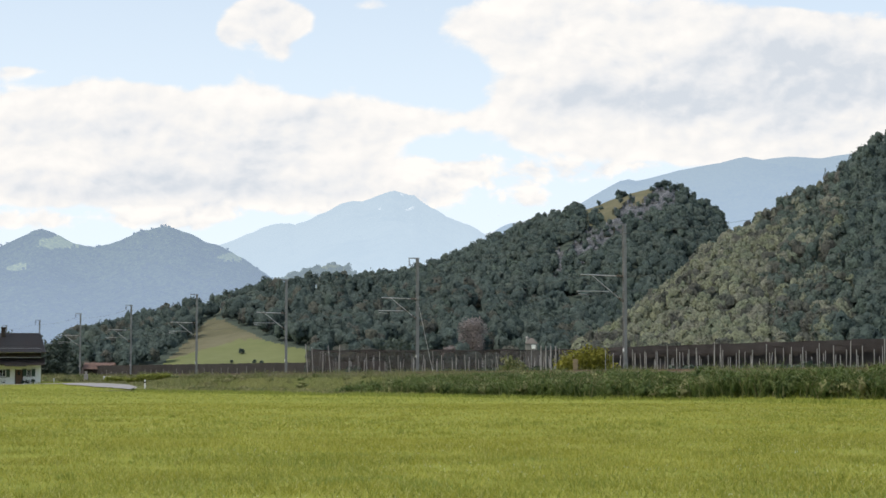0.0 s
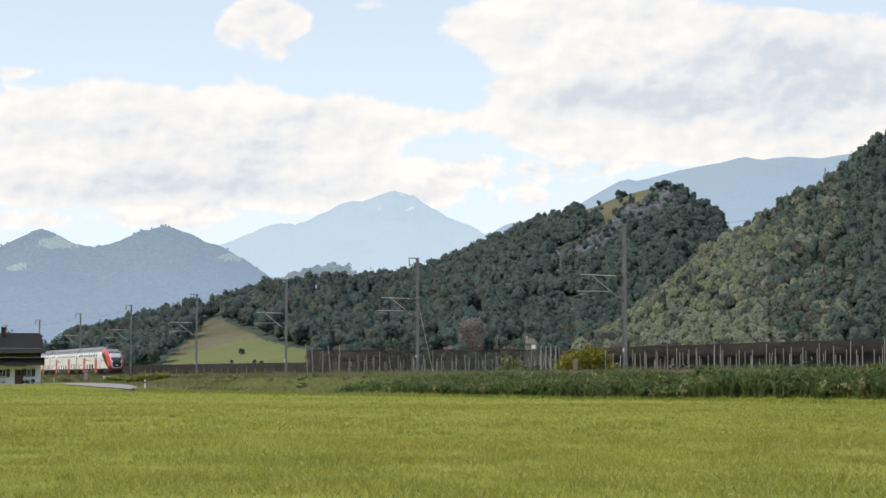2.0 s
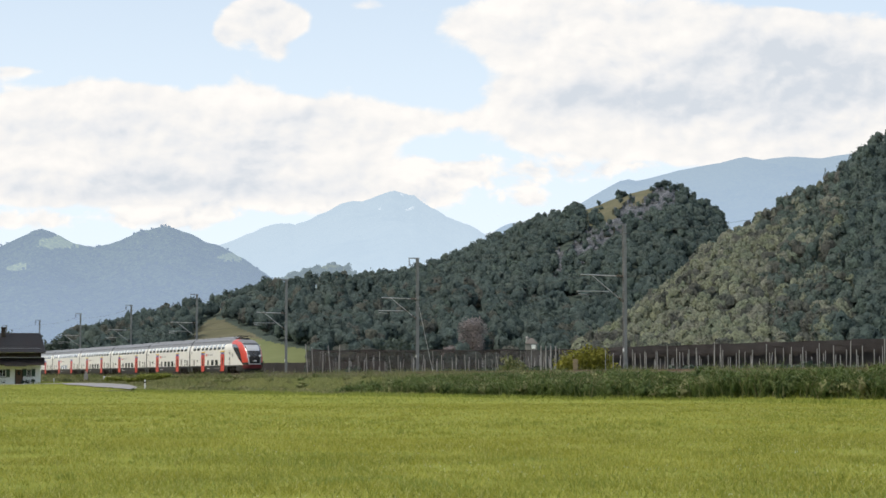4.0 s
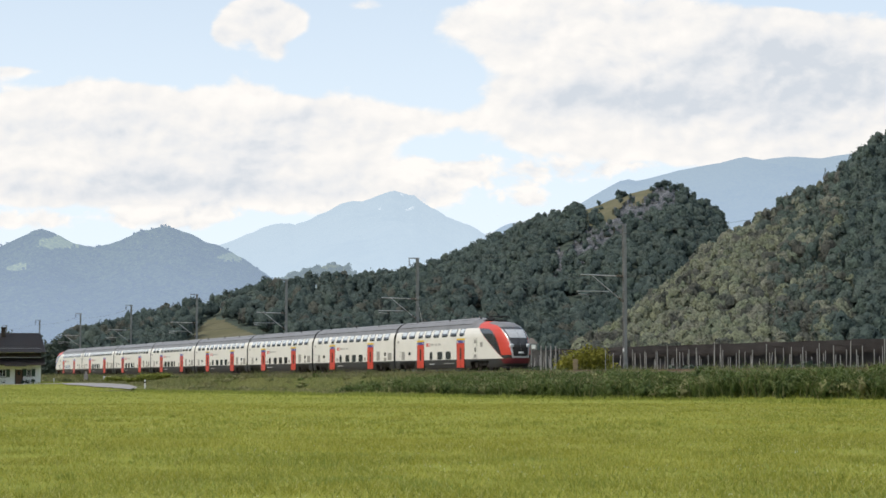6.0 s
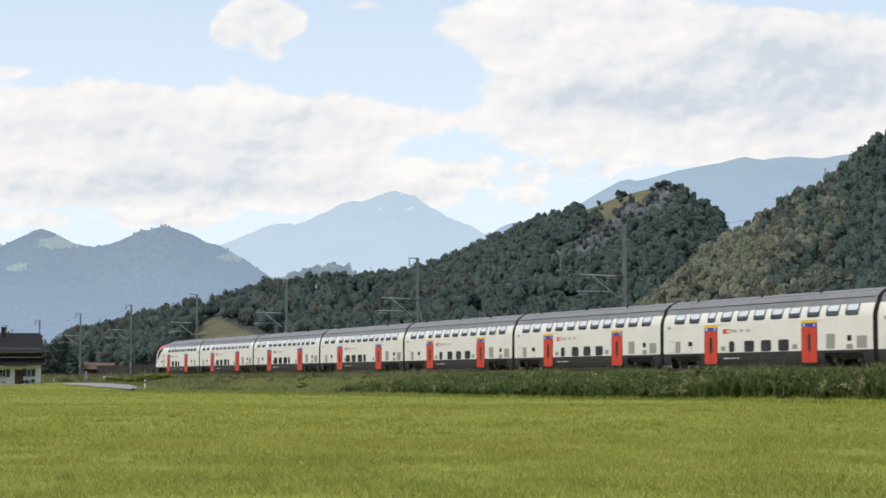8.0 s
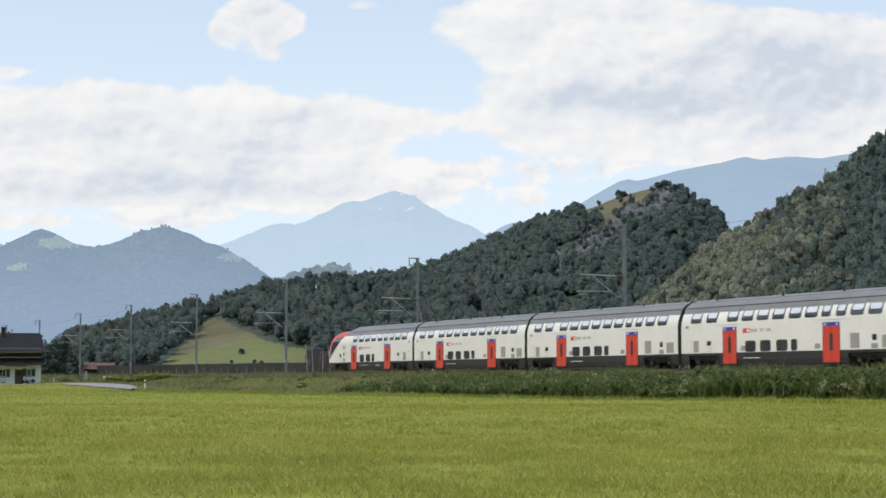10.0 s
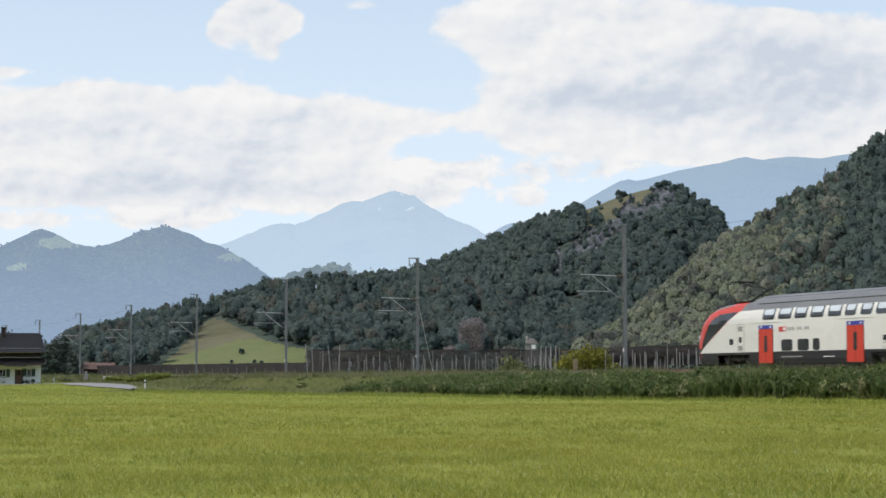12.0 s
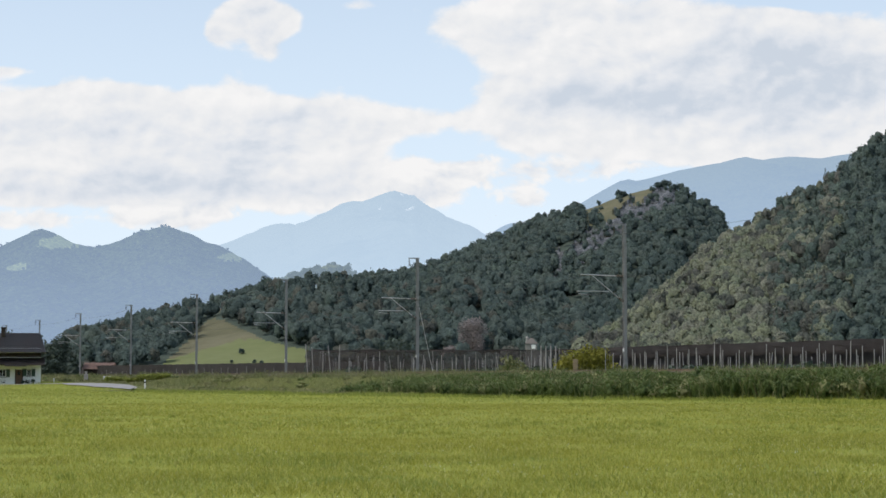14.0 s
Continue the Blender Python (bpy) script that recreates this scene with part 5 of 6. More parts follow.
UPPER_B = pairs(1.50, 2.88, 3.52, 4.92, 6.13, 7.50, 7.95, 9.32, 9.74, 11.12, 11.55, 12.95, 13.41, 14.78, 15.18, 16.55, 16.96, 17.92, 18.46, 19.47, 19.94, 21.26, 21.69, 23.03)
LOWER_A = pairs(8.88, 9.55, 10.74, 11.92, 12.72, 13.90, 14.72, 15.92)
LOWER_B = pairs(8.42, 9.66, 10.18, 11.41, 12.05, 13.31, 13.69, 14.38)


def upper_window(car, side, a, b, x_off=0.0):
    pane_ = part("upper_window", plate(side, a + x_off, b + x_off, 3.00, 3.66, 0.014, follow=True), M["train_glass"], car)
    # sky reflection painted on the pane's upper half as a pale plate
    part("window_sky_gleam", plate(side, a + x_off + 0.13, b + x_off - 0.13, 3.30, 3.64, 0.020, follow=True), M["sky_gleam"], pane_)
    return pane_


def middle_carriage(upper, lower, doors, yellow, label):
    car = empty("carriage", pose(0, 0, 0))
    h = CAR / 2
    x0, x1 = -h + 0.24, h - 0.24
    carriage_body(car, x0, x1, (-h + 3.2, h - 3.2))
    end_wall(car, x0, -1)
    end_wall(car, x1, 1)
    for side in (-1, 1):
        # the two sides look alike when seen from outside: the far one is the near one turned about
        f = (lambda a, b: (a - h, b - h)) if side < 0 else (lambda a, b: (h - b, h - a))
        for a, b in upper:
            upper_window(car, side, *f(a, b))
        for a, b in lower:
            part("lower_window", plate(side, *f(a, b), SKIRT_TOP + 0.03, 1.74, 0.012, 0.16), M["train_glass"], car)
        for a, b in doors:
            door(car, side, *f(a, b), yellow)
        emblem(car, side, *f(8.14, 11.5))
        hatch(car, side, *f(0.95, 1.65), 1.12, 1.85)
        hatch(car, side, *f(1.92, 2.52), 1.10, 1.82, "grille")
        part("lavatory_window", plate(side, *f(3.62, 4.15), 1.50, 1.80, 0.014, 0.05), M["train_glass"], car)
        hatch(car, side, *f(3.66, 4.12), 1.12, 1.36)
        hatch(car, side, *f(19.95, 20.8), 1.12, 1.95, "grille")
        part("lavatory_window", plate(side, *f(22.08, 22.5), 1.52, 1.86, 0.014, 0.05), M["train_glass"], car)
        hatch(car, side, *f(22.0, 22.6), 1.08, 1.32, "grille")
        hatch(car, side, *f(23.05, 24.0), 1.12, 1.78, "grille")
        hatch(car, side, *f(0.85, 1.25), 2.7, 2.84, "grille")
        small_print(car, side, *f(8.2, 10.2), 0.62)
        hatch(car, side, *f(16.3, 16.8), 1.15, 1.4, "grille")
        hatch(car, side, *f(7.9, 8.4), 1.15, 1.4, "grille")
    bogie(car, -h + 3.2)
    bogie(car, h - 3.2)
    return tagged(car, label, "train carriage", group="train carriages")


# --- end carriage with the driver's cab: the joint is at x = 0, the nose forward ---
NOSE_X = 18.4
TIP_Z = [0.28, 0.5, 0.8, 1.1, 1.5, 1.9, 2.35, 2.75, 3.05, 3.5, 3.8, 4.0, 4.12, 4.22, 4.28]
TIP_X = [25.15, 25.5, 25.68, 25.72, 25.72, 25.66, 25.46, 25.22, 24.96, 24.38, 23.8, 23.15, 22.3, 21.0, 18.41]


def cab_point(phi, z):
    """The cab's skin at height z, phi from the side (0) to the tip (90 degrees), right half."""
    w = float(np.interp(z, [0.26, 0.55, 1.01, 2.85, 3.15, 3.45, 3.67, 4.0, 4.2, 4.28], [1.30, 1.37, 1.40, 1.40, 1.365, 1.28, 1.17, 0.95, 0.6, 0.12]))
    ln = float(np.interp(z, TIP_Z, TIP_X)) - NOSE_X
    c, s = math.cos(phi), math.sin(phi)
    c, s = c ** 0.6, s ** 0.27
    return Vector((NOSE_X + ln * s, w * c, z))


def cab_zone(p):
    """Which part of the cab a place belongs to."""
    x, b, z = p.x, abs(p.y), p.z
    if z < 0.98:
        return "coupler_cover" if z > 0.58 and x > 24.45 + 0.9 * (0.98 - z) else "cab_skirt"
    mask = 0.62 + 0.36 * (z - 1.2) / 2.4
    front = x > float(np.interp(z, TIP_Z, TIP_X)) - 0.55 - 0.3 * max(0.0, z - 2.8)
    if front and z > 1.20 and b < mask and z < 3.66:
        # paler grey zone in the upper part of the windscreen
        if 2.72 < z < 3.44 and b < mask - 0.10:
            return "windscreen_pale_zone"
        return "windscreen" if z > 2.10 else "front_panel"
    if front and z > 1.05 and b < mask + (0.13 if z < 1.95 else 0.06) and z < 3.50:
        return "windscreen_surround"
    if z < 1.06 and front and b < 1.15:
        return "coupler_cover"
    if z > 3.66 and x > 21.6 and b < 0.98:
        return "cab_roof"
    if z > 4.0 and x > 21.2:
        return "cab_roof"
    diag = 19.85 + (3.62 - z) / 2.62 * 5.0
    if x < diag and z < 3.66:
        return "cab_side"
    if x < 19.6:
        return "cab_roof"
    top = float(np.interp(x, [20.0, 20.6, 22.2, 23.0, 23.6, 24.0, 24.35, 24.6], [3.60, 3.60, 3.50, 3.20, 2.78, 2.3, 1.75, 1.3]))
    if x > diag + 0.06 and z < top:
        return "cab_side_window"
    return "cab_stripe"


CAB_LOOK = {"cab_skirt": ("train_skirt", "anthracite cab skirt"), "windscreen": ("train_glass", "raked black windscreen"), "front_panel": ("rubber", "glossy black front panel"),
            "windscreen_surround": ("silver", "silver-grey windscreen surround"), "coupler_cover": ("maroon", "dark red coupler cover"), "windscreen_pale_zone": ("screen_pale", "paler grey zone of the windscreen"), "cab_roof": ("train_roof", "grey cab roof"),
            "cab_side": ("train_white", "cream-white cab side"), "cab_side_window": ("train_glass", "black wedge-shaped cab side window"), "cab_stripe": ("train_red", "broad red stripe sweeping over the cab")}


def cab(car):
    nz, nphi = 130, 150
    zs = np.concatenate([np.linspace(0.28, 1.0, 10)[:-1], np.linspace(1.0, 4.28, nz - 9)])
    bend = math.asin(0.90 ** (1 / 0.27))
    side_n = 92
    phis = [math.asin((0.90 * i / side_n) ** (1 / 0.27)) for i in range(side_n)] + [math.acos(math.cos(bend) * (1 - i / (nphi - side_n)) ** (1 / 0.6)) for i in range(nphi - side_n + 1)]
    grid = [[cab_point(p, float(z)) for p in phis] for z in zs]
    zones = {}
    for i in range(len(zs) - 1):
        for j in range(nphi):
            quad = [grid[i][j], grid[i][j + 1], grid[i + 1][j + 1], grid[i + 1][j]]
            mid = (quad[0] + quad[1] + quad[2] + quad[3]) / 4
            if mid.z < 0.84 and mid.x < 22.3:
                continue
            zones.setdefault(cab_zone(mid), []).append(quad)
    for zone, quads in zones.items():
        bm = fresh()
        out = {"windscreen": 0.012, "windscreen_surround": 0.03, "windscreen_pale_zone": 0.012, "front_panel": 0.014, "cab_side_window": 0.006}.get(zone, 0.0)
        for quad in quads:
            for s in (1, -1):
                vs_ = [bm.verts.new((p.x + out, s * (p.y + out * 0.5), p.z)) for p in quad]
                bm.faces.new(vs_ if s < 0 else vs_[::-1])
        bmesh.ops.remove_doubles(bm, verts=bm.verts, dist=2e-4)
        bmesh.ops.recalc_face_normals(bm, faces=bm.faces)
        mat, label = CAB_LOOK[zone]
        part(zone, bm, M[mat], car, label, True)
    for s in (-1, 1):
        bm = fresh()
        box(bm, 25.30, 25.62, min(s * 0.56, s * 0.90), max(s * 0.56, s * 0.90), 1.90, 2.22, 0.09)
        part("headlight", bm, M["lamp_glass"], car, "clear headlight in the nose")
    bm = fresh()
    box(bm, 25.70, 25.755, -0.22, 0.22, 1.42, 1.56, 0.02)
    part("nose_emblem", bm, M["light_paint"], car)
    for y, a in ((0.25, 0.55), (-0.25, 0.35)):
        bm = fresh()
        rod(bm, (25.60, y, 2.12), (25.24, y + a, 2.75), 0.025)
        part("wiper", bm, M["rubber"], car)
    bm = fresh()
    box(bm, 24.5, 25.35, -1.15, 1.15, 0.18, 0.34, 0.05)
    part("rail_guard", bm, M["rubber"], car)


def pantograph(car, x, raised):
    """The current collector on the cab's roof, its knee towards the carriage."""
    bm = fresh()
    box(bm, x - 0.8, x + 0.8, -0.6, 0.6, 4.26, 4.33, 0.02)
    for dx in (-0.6, 0.6):
        for y in (-0.45, 0.45):
            rod(bm, (x + dx, y, 4.10), (x + dx, y, 4.36), 0.08)
    part("pantograph_base", bm, M["rubber"], car)
    top = 5.55 if raised else 4.55
    knee = Vector((x - 1.9, 0, 4.98 if raised else 4.42))
    bm = fresh()
    rod(bm, (x + 0.1, 0, 4.36), knee, 0.065)
    rod(bm, (x - 0.15, 0.12, 4.34), knee + Vector((0.1, 0.12, -0.12)), 0.03)
    part("lower_arm", bm, M["rubber"], car, "dark folding collector arm")
    bm = fresh()
    for y in (-0.45, 0.45):
        rod(bm, knee, (x + 0.95, y, top), 0.04)
    part("upper_arm", bm, M["rubber"], car)
    bm = fresh()
    for dx in (0.8, 1.2):
        rod(bm, (x + dx, -0.75, top + 0.05), (x + dx, 0.75, top + 0.05), 0.035)
        for s in (-1, 1):
            rod(bm, (x + dx, s * 0.75, top + 0.05), (x + dx, s * 0.98, top - 0.14), 0.03)
    part("collector_head", bm, M["rubber"], car)


def end_carriage(yellow, raised, label):
    car = empty("carriage", pose(0, 0, 0))
    carriage_body(car, 0.24, 18.0, (3.4,))
    end_wall(car, 0.24, -1)
    bm = fresh()
    # the roof steps down to the cab
    secs = [[(18.0, y, z) for y, z in ROOF], [(18.42, y * 0.97, min(z, CANT + (z - CANT) * 0.93)) for y, z in ROOF], [(19.7, y * 0.90, CANT + (z - CANT) * 0.62) for y, z in ROOF]]
    for s in (1, -1):
        rows_ = [[bm.verts.new((x, s * y, z)) for x, y, z in sec] for sec in secs]
        for a, b in zip(rows_, rows_[1:]):
            for j in range(len(ROOF) - 1):
                f = (a[j], b[j], b[j + 1], a[j + 1])
                bm.faces.new(f if s < 0 else f[::-1])
    part("roof_fairing", bm, M["train_roof"], car, "", True)
    for side in (1, -1):
        part("side_wall", shell(18.0, 18.42, WALL, (side,)), M["train_white"], car, "", True)
        part("skirt", shell(18.0, 18.42, LOW_WALL, (side,)), M["train_skirt"], car)
    cab(car)
    # right side: as it runs in front; left side: as it trails behind
    lay = {-1: (pairs(1.80, 3.15, 3.74, 5.16, 6.12, 7.18, 7.80, 9.20, 9.78, 11.20, 11.82, 13.18, 13.80, 15.22, 15.86, 16.92), pairs(9.0, 9.64, 10.82, 12.0, 12.78, 13.98), pairs(5.92, 7.60, 15.38, 17.08)),
           1: (pairs(1.75, 3.13, 3.50, 4.87, 5.24, 6.36, 6.83, 7.93, 8.31, 9.67, 10.12, 11.51, 11.91, 13.24, 13.60, 15.08, 15.48, 16.86), pairs(10.51, 11.24, 11.66, 12.88, 13.44, 14.69), pairs(6.03, 7.69, 15.63, 17.25))}
    for side in (-1, 1):
        up, lo, dr = lay[side]
        for a, b in up:
            upper_window(car, side, a, b)
        for a, b in lo:
            part("lower_window", plate(side, a, b, SKIRT_TOP + 0.03, 1.74, 0.012, 0.16), M["train_glass"], car)
        for a, b in dr:
            door(car, side, a, b, yellow)
        if side < 0:
            emblem(car, side, 8.16, 11.66)
        else:
            emblem(car, side, 11.55, 14.95)
        hatch(car, side, 0.9, 1.5, 1.12, 1.85)
        hatch(car, side, 1.95, 2.68, 1.10, 1.82, "grille")
        part("lavatory_window", plate(side, 3.68, 4.2, 1.50, 1.80, 0.014, 0.05), M["train_glass"], car)
        hatch(car, side, 3.7, 4.18, 1.12, 1.36)
        hatch(car, side, 0.85, 1.25, 2.7, 2.84, "grille")
        small_print(car, side, 9.0, 10.2, 0.62)
        small_print(car, side, 12.4, 14.8, 0.64, "lettering", 7, 0.08)
        small_print(car, side, 17.6, 18.3, 1.06, "light_paint", 3, 0.05)
        # crew door between saloon and cab
        crew = part("crew_door", plate(side, 19.05, 19.80, 1.06, 2.78, 0.010), M["train_white"], car)
        part("crew_window", plate(side, 19.3, 19.62, 1.62, 1.98, 0.018, 0.05), M["train_glass"], crew)
        part("crew_grille", plate(side, 19.2, 19.7, 2.34, 2.66, 0.018), M["grille"], crew)
        seam = part("crew_door_seam", plate(side, 19.01, 19.84, 1.03, 2.81, 0.004), M["grille"], car)
        part("cab_window", plate(side, 20.35, 20.8, 1.50, 1.88, 0.014, 0.05), M["train_glass"], car) if side > 0 else None
        hatch(car, side, 20.5, 21.0, 2.05, 2.4, "grille") if side < 0 else None
        part("crew_grille", plate(side, 19.2, 19.7, 1.12, 1.42, 0.018), M["grille"], crew)
    bogie(car, 3.4)
    bogie(car, 20.3)
    pantograph(car, 20.2, raised)
    for a, b, c in ((21.2, 21.7, 0.16), (22.0, 22.25, 0.06)):
        bm = fresh()
        box(bm, a, b, -0.45, 0.45, 4.08, 4.14 + c, 0.03)
        part("roof_gear", bm, M["rubber"], car)
    return tagged(car, label, "train carriage", group="train carriages")


LEAD = end_carriage(True, False, "leading double-deck carriage with sloping red-striped cab")
CARS = [LEAD]
first_mid = middle_carriage(UPPER_A, LOWER_A, pairs(5.80, 7.42, 17.34, 18.98), True, "cream double-deck first class carriage with red doors")
second_mid = middle_carriage(UPPER_B, LOWER_B, pairs(5.70, 7.35, 17.15, 18.87), False, "cream double-deck second class carriage with red doors")
CARS += [first_mid] + [copy_thing(first_mid, pose(0, 0, 0)) for _ in range(2)]
CARS += [second_mid] + [copy_thing(second_mid, pose(0, 0, 0)) for _ in range(2)]
TAIL = end_carriage(False, True, "trailing double-deck carriage with cab and raised pantograph")
CARS.append(TAIL)
HEADING = math.degrees(math.atan2(-AWAY.y, -AWAY.x))


def car_pose(i, t):
    """Carriage i at t seconds: the train runs towards the meadow's end at an even pace."""
    joint = -SPEED * (t - 6.5)
    if i == 0:
        v, turn_ = joint, HEADING
    elif i == 7:
        v, turn_ = joint + 6 * CAR, HEADING + 180
    else:
        v, turn_ = joint + (i - 0.5) * CAR, HEADING
    p = on_track(0, v, RAIL_Z)
    return pose(p.x, p.y, p.z, 0, 0, turn_)


# ---- overhead line: masts beyond the track ----
MAST_U = -3.3


def mast(v, guy):
    p = on_track(MAST_U, v, 1.25)
    e = empty("catenary_mast", Matrix.Translation(p) @ turn)
    top = 11.92
    bm = fresh()
    for y in (-0.13, 0.13):
        box(bm, -0.12, 0.12, y - 0.012, y + 0.012, 0, top)
    box(bm, -0.012, 0.012, -0.118, 0.118, 0, top)
    part("column", bm, M["steel"], e, "grey steel H-section column")
    bm = fresh()
    box(bm, -0.35, 0.35, -0.35, 0.35, -0.5, 0.18, 0.03)
    part("footing", bm, M["sleeper"], e, "concrete footing")
    # the bracket reaches over the track: -x is the meadow's side
    bm = fresh()
    rod(bm, (-0.15, 0, 7.85), (-3.75, 0, 7.92), 0.045)
    part("top_tube", bm, M["tube"], e, "pale bracket tube")
    bm = fresh()
    rod(bm, (-0.15, 0, 5.9), (-2.75, 0, 7.84), 0.045)
    part("strut_tube", bm, M["tube"], e)
    bm = fresh()
    rod(bm, (-1.35, 0, 6.66), (-4.1, 0, 6.64), 0.035)
    part("registration_tube", bm, M["tube"], e)
    bm = fresh()
    rod(bm, (-4.0, 0, 6.45), (-3.1, 0, 6.36), 0.03)
    part("steady_arm", bm, M["tube"], e)
    for a, b in (((-0.16, 0, 7.86), (-0.75, 0, 7.87)), ((-0.16, 0, 5.91), (-0.6, 0, 6.24))):
        bm = fresh()
        d = (Vector(b) - Vector(a))
        for i in range(5):
            q0 = Vector(a) + d * (i / 5)
            rod(bm, q0, q0 + d * 0.1, 0.10, 0.06, 10)
        part("insulator", bm, M["bark"], e)
    # feeder arm at the head
    bm = fresh()
    box(bm, -0.95, 0.2, -0.05, 0.05, top - 0.10, top)
    part("head_arm", bm, M["steel"], e)
    bm = fresh()
    rod(bm, (-0.88, 0, top - 0.1), (-0.88, 0, top - 0.85), 0.03)
    for i in range(4):
        rod(bm, (-0.88, 0, top - 0.3 - i * 0.13), (-0.88, 0, top - 0.36 - i * 0.13), 0.085, 0.05, 10)
    part("hanging_insulator", bm, M["wire"], e)
    bm = fresh()
    box(bm, -0.15, -0.125, -0.10, 0.10, 2.05, 2.30)
    part("number_plate", bm, M["light_paint"], e)
    if guy:
        bm = fresh()
        rod(bm, (0.05, -0.15, 7.3), (1.25, -1.3, 0.1), 0.022)
        part("guy_rod", bm, M["tube"], e)
    return tagged(e, "grey steel railway mast with bracket and insulators", "catenary mast", group="masts along the railway")


MAST_V = [-146.0, -103.5, -61.0, -18.5, 25.3, 68.6, 110.8, 152.4, 194.0, 236.0, 278.0, 320.0]
for i, v in enumerate(MAST_V):
    mast(v, i == 4)


def wire(u, z, radius, sag, name, label):
    bm = fresh()
    for v0, v1 in zip(MAST_V, MAST_V[1:]):
        last = None
        for k in range(7):
            s = k / 6
            p = on_track(u, v0 + (v1 - v0) * s, z - sag * 4 * s * (1 - s))
            if last is not None:
                rod(bm, last, p, radius, sides=5)
            last = p
    tagged(part(name, bm, M["wire"]), label, "wire", kind="structure")


wire(MAST_U + 0.88, 1.25 + 11.07, 0.010, 0.45, "feeder_wire", "thin feeder wire hung from the mast heads")
wire(0.3, 1.25 + 7.85, 0.010, 0.75, "messenger_wire", "sagging messenger wire over the track")
wire(0.3, 1.25 + 6.35, 0.010, 0.05, "contact_wire", "contact wire over the track")


# ---- orchards under hail nets ----
def post(name, x, y, h, lean=(0, 0), r=0.043, mat="post", group="orchard posts", label="pale concrete orchard post"):
    z = float(ground_z(x, y))
    bm = fresh()
    rod(bm, (0, 0, -0.3), (lean[0], lean[1], h), r, r * 0.85, 8)
    ob = part(name, bm, M[mat])
    ob.matrix_basis = pose(x, y, z)
    return tagged(ob, label, "post", group=group)


def net_wall(a, b, z_top, z_bottom, name, label, seed, sag=0.25, posts_every=8.0, thick=0.03, mat="net"):
    """A hanging net from a to b, sagging between its posts, with folds."""
    a, b = Vector(a), Vector(b)
    d = b - a
    n = max(8, int(d.length / 0.8))
    w = Vector((-d.y, d.x, 0)).normalized()
    bm = fresh()
    rows_ = []
    for i in range(n + 1):
        s = i / n
        ph = (d.length * s / posts_every) % 1.0
        zt = z_top[0] + (z_top[1] - z_top[0]) * s - sag * 4 * ph * (1 - ph) * 0.5 + 0.08 * float(waves.one(np.array(i * 0.31 + seed), np.array(seed * 1.0)))
        col = []
        for k in range(6):
            z = zt + (z_bottom - zt) * k / 5
            off = 0.09 * float(waves.one(np.array(i * 0.45 + seed), np.array(k * 0.6 + seed)))
            p = a + d * s + w * off
            col.append(bm.verts.new((p.x, p.y, z)))
        rows_.append(col)
    faces = []
    for c0, c1 in zip(rows_, rows_[1:]):
        for k in range(5):
            faces.append(bm.faces.new((c0[k], c0[k + 1], c1[k + 1], c1[k])))
    bmesh.ops.solidify(bm, geom=faces, thickness=thick)
    return tagged(part(name, bm, M[mat]), label, "net", kind="structure")


ro = random.Random(8)


def crop_row(a, b, h, seed, label):
    """A row of trained fruit trees: leafy hedge of small sprays."""
    r = np.random.RandomState(seed)
    a, b = np.array(a), np.array(b)
    ln = np.linalg.norm(b - a)
    n = int(ln * 46)
    s = r.rand(n, 1)
    p = a + (b - a) * s + r.randn(n, 2) * 0.28
    z = ground_z(p[:, 0], p[:, 1]) + 0.2 + (h - 0.2) * r.rand(n) ** 0.8 * (0.75 + 0.5 * waves.many(s[:, 0] * ln * 0.6 + seed, s[:, 0] * 0, 2))
    nrm = sphere_points(r, n)
    t1 = np.cross(nrm, sphere_points(r, n))
    t1 /= np.linalg.norm(t1, axis=1, keepdims=True) + 1e-6
    t2 = np.cross(nrm, t1)
    c = np.concatenate([p, z[:, None]], 1)
    sz = 0.16 + 0.14 * r.rand(n, 1)
    v = np.stack([c - t1 * sz, c - t2 * sz * 0.7, c + t1 * sz, c + t2 * sz * 0.7], 1).reshape(-1, 3)
    ob = new("fruit_tree_row", quick_mesh("fruit_tree_row", v, np.arange(n * 4).reshape(-1, 4), M["tree_leaf"]))
    return tagged(ob, label, "fruit trees", kind="stuff")


def line_point(a, b, s):
    return (a[0] + (b[0] - a[0]) * s, a[1] + (b[1] - a[1]) * s)


# block beside the track on the valley-side end
B0, B1 = on_track(-30.0, 65, 0), on_track(-30.0, -70, 0)
deep = SIDE * -9.0
net_wall(B0 + deep, B1 + deep, (4.95, 4.95), 1.0, "net_wall", "dark brown hail net hanging along the orchard", 3)
net_wall(B0 + deep * 0.9, B1 + deep * 0.9, (4.98, 4.98), 3.95, "net_wall", "rolled edge of dark hail net", 5, 0.2)
for row in range(4):
    off = SIDE * (-2.4 * row)
    n = int(135 / (2.3 if row == 0 else 3.0))
    for i in range(n + 1):
        c = B0.lerp(B1, min(1, max(0, (i + ro.uniform(-0.2, 0.2)) / n))) + off
        lean = (ro.uniform(-0.35, 0.35), ro.uniform(-0.2, 0.2)) if ro.random() < 0.18 else (ro.uniform(-0.05, 0.05), 0)
        post("orchard_post", c.x, c.y, (3.7 if row == 0 else 3.0) + ro.uniform(-0.5, 0.4), lean)
for row in range(3):
    a, b = B0 + SIDE * (-1 - 2.6 * row), B1 + SIDE * (-1 - 2.6 * row)
    crop_row((a.x, a.y), (b.x, b.y), 1.9, 70 + row, "row of low trained fruit trees under the net")

# block in the middle, standing square to the valley
A0, A1 = (-16.3, 222.0), (14.0, 214.0)
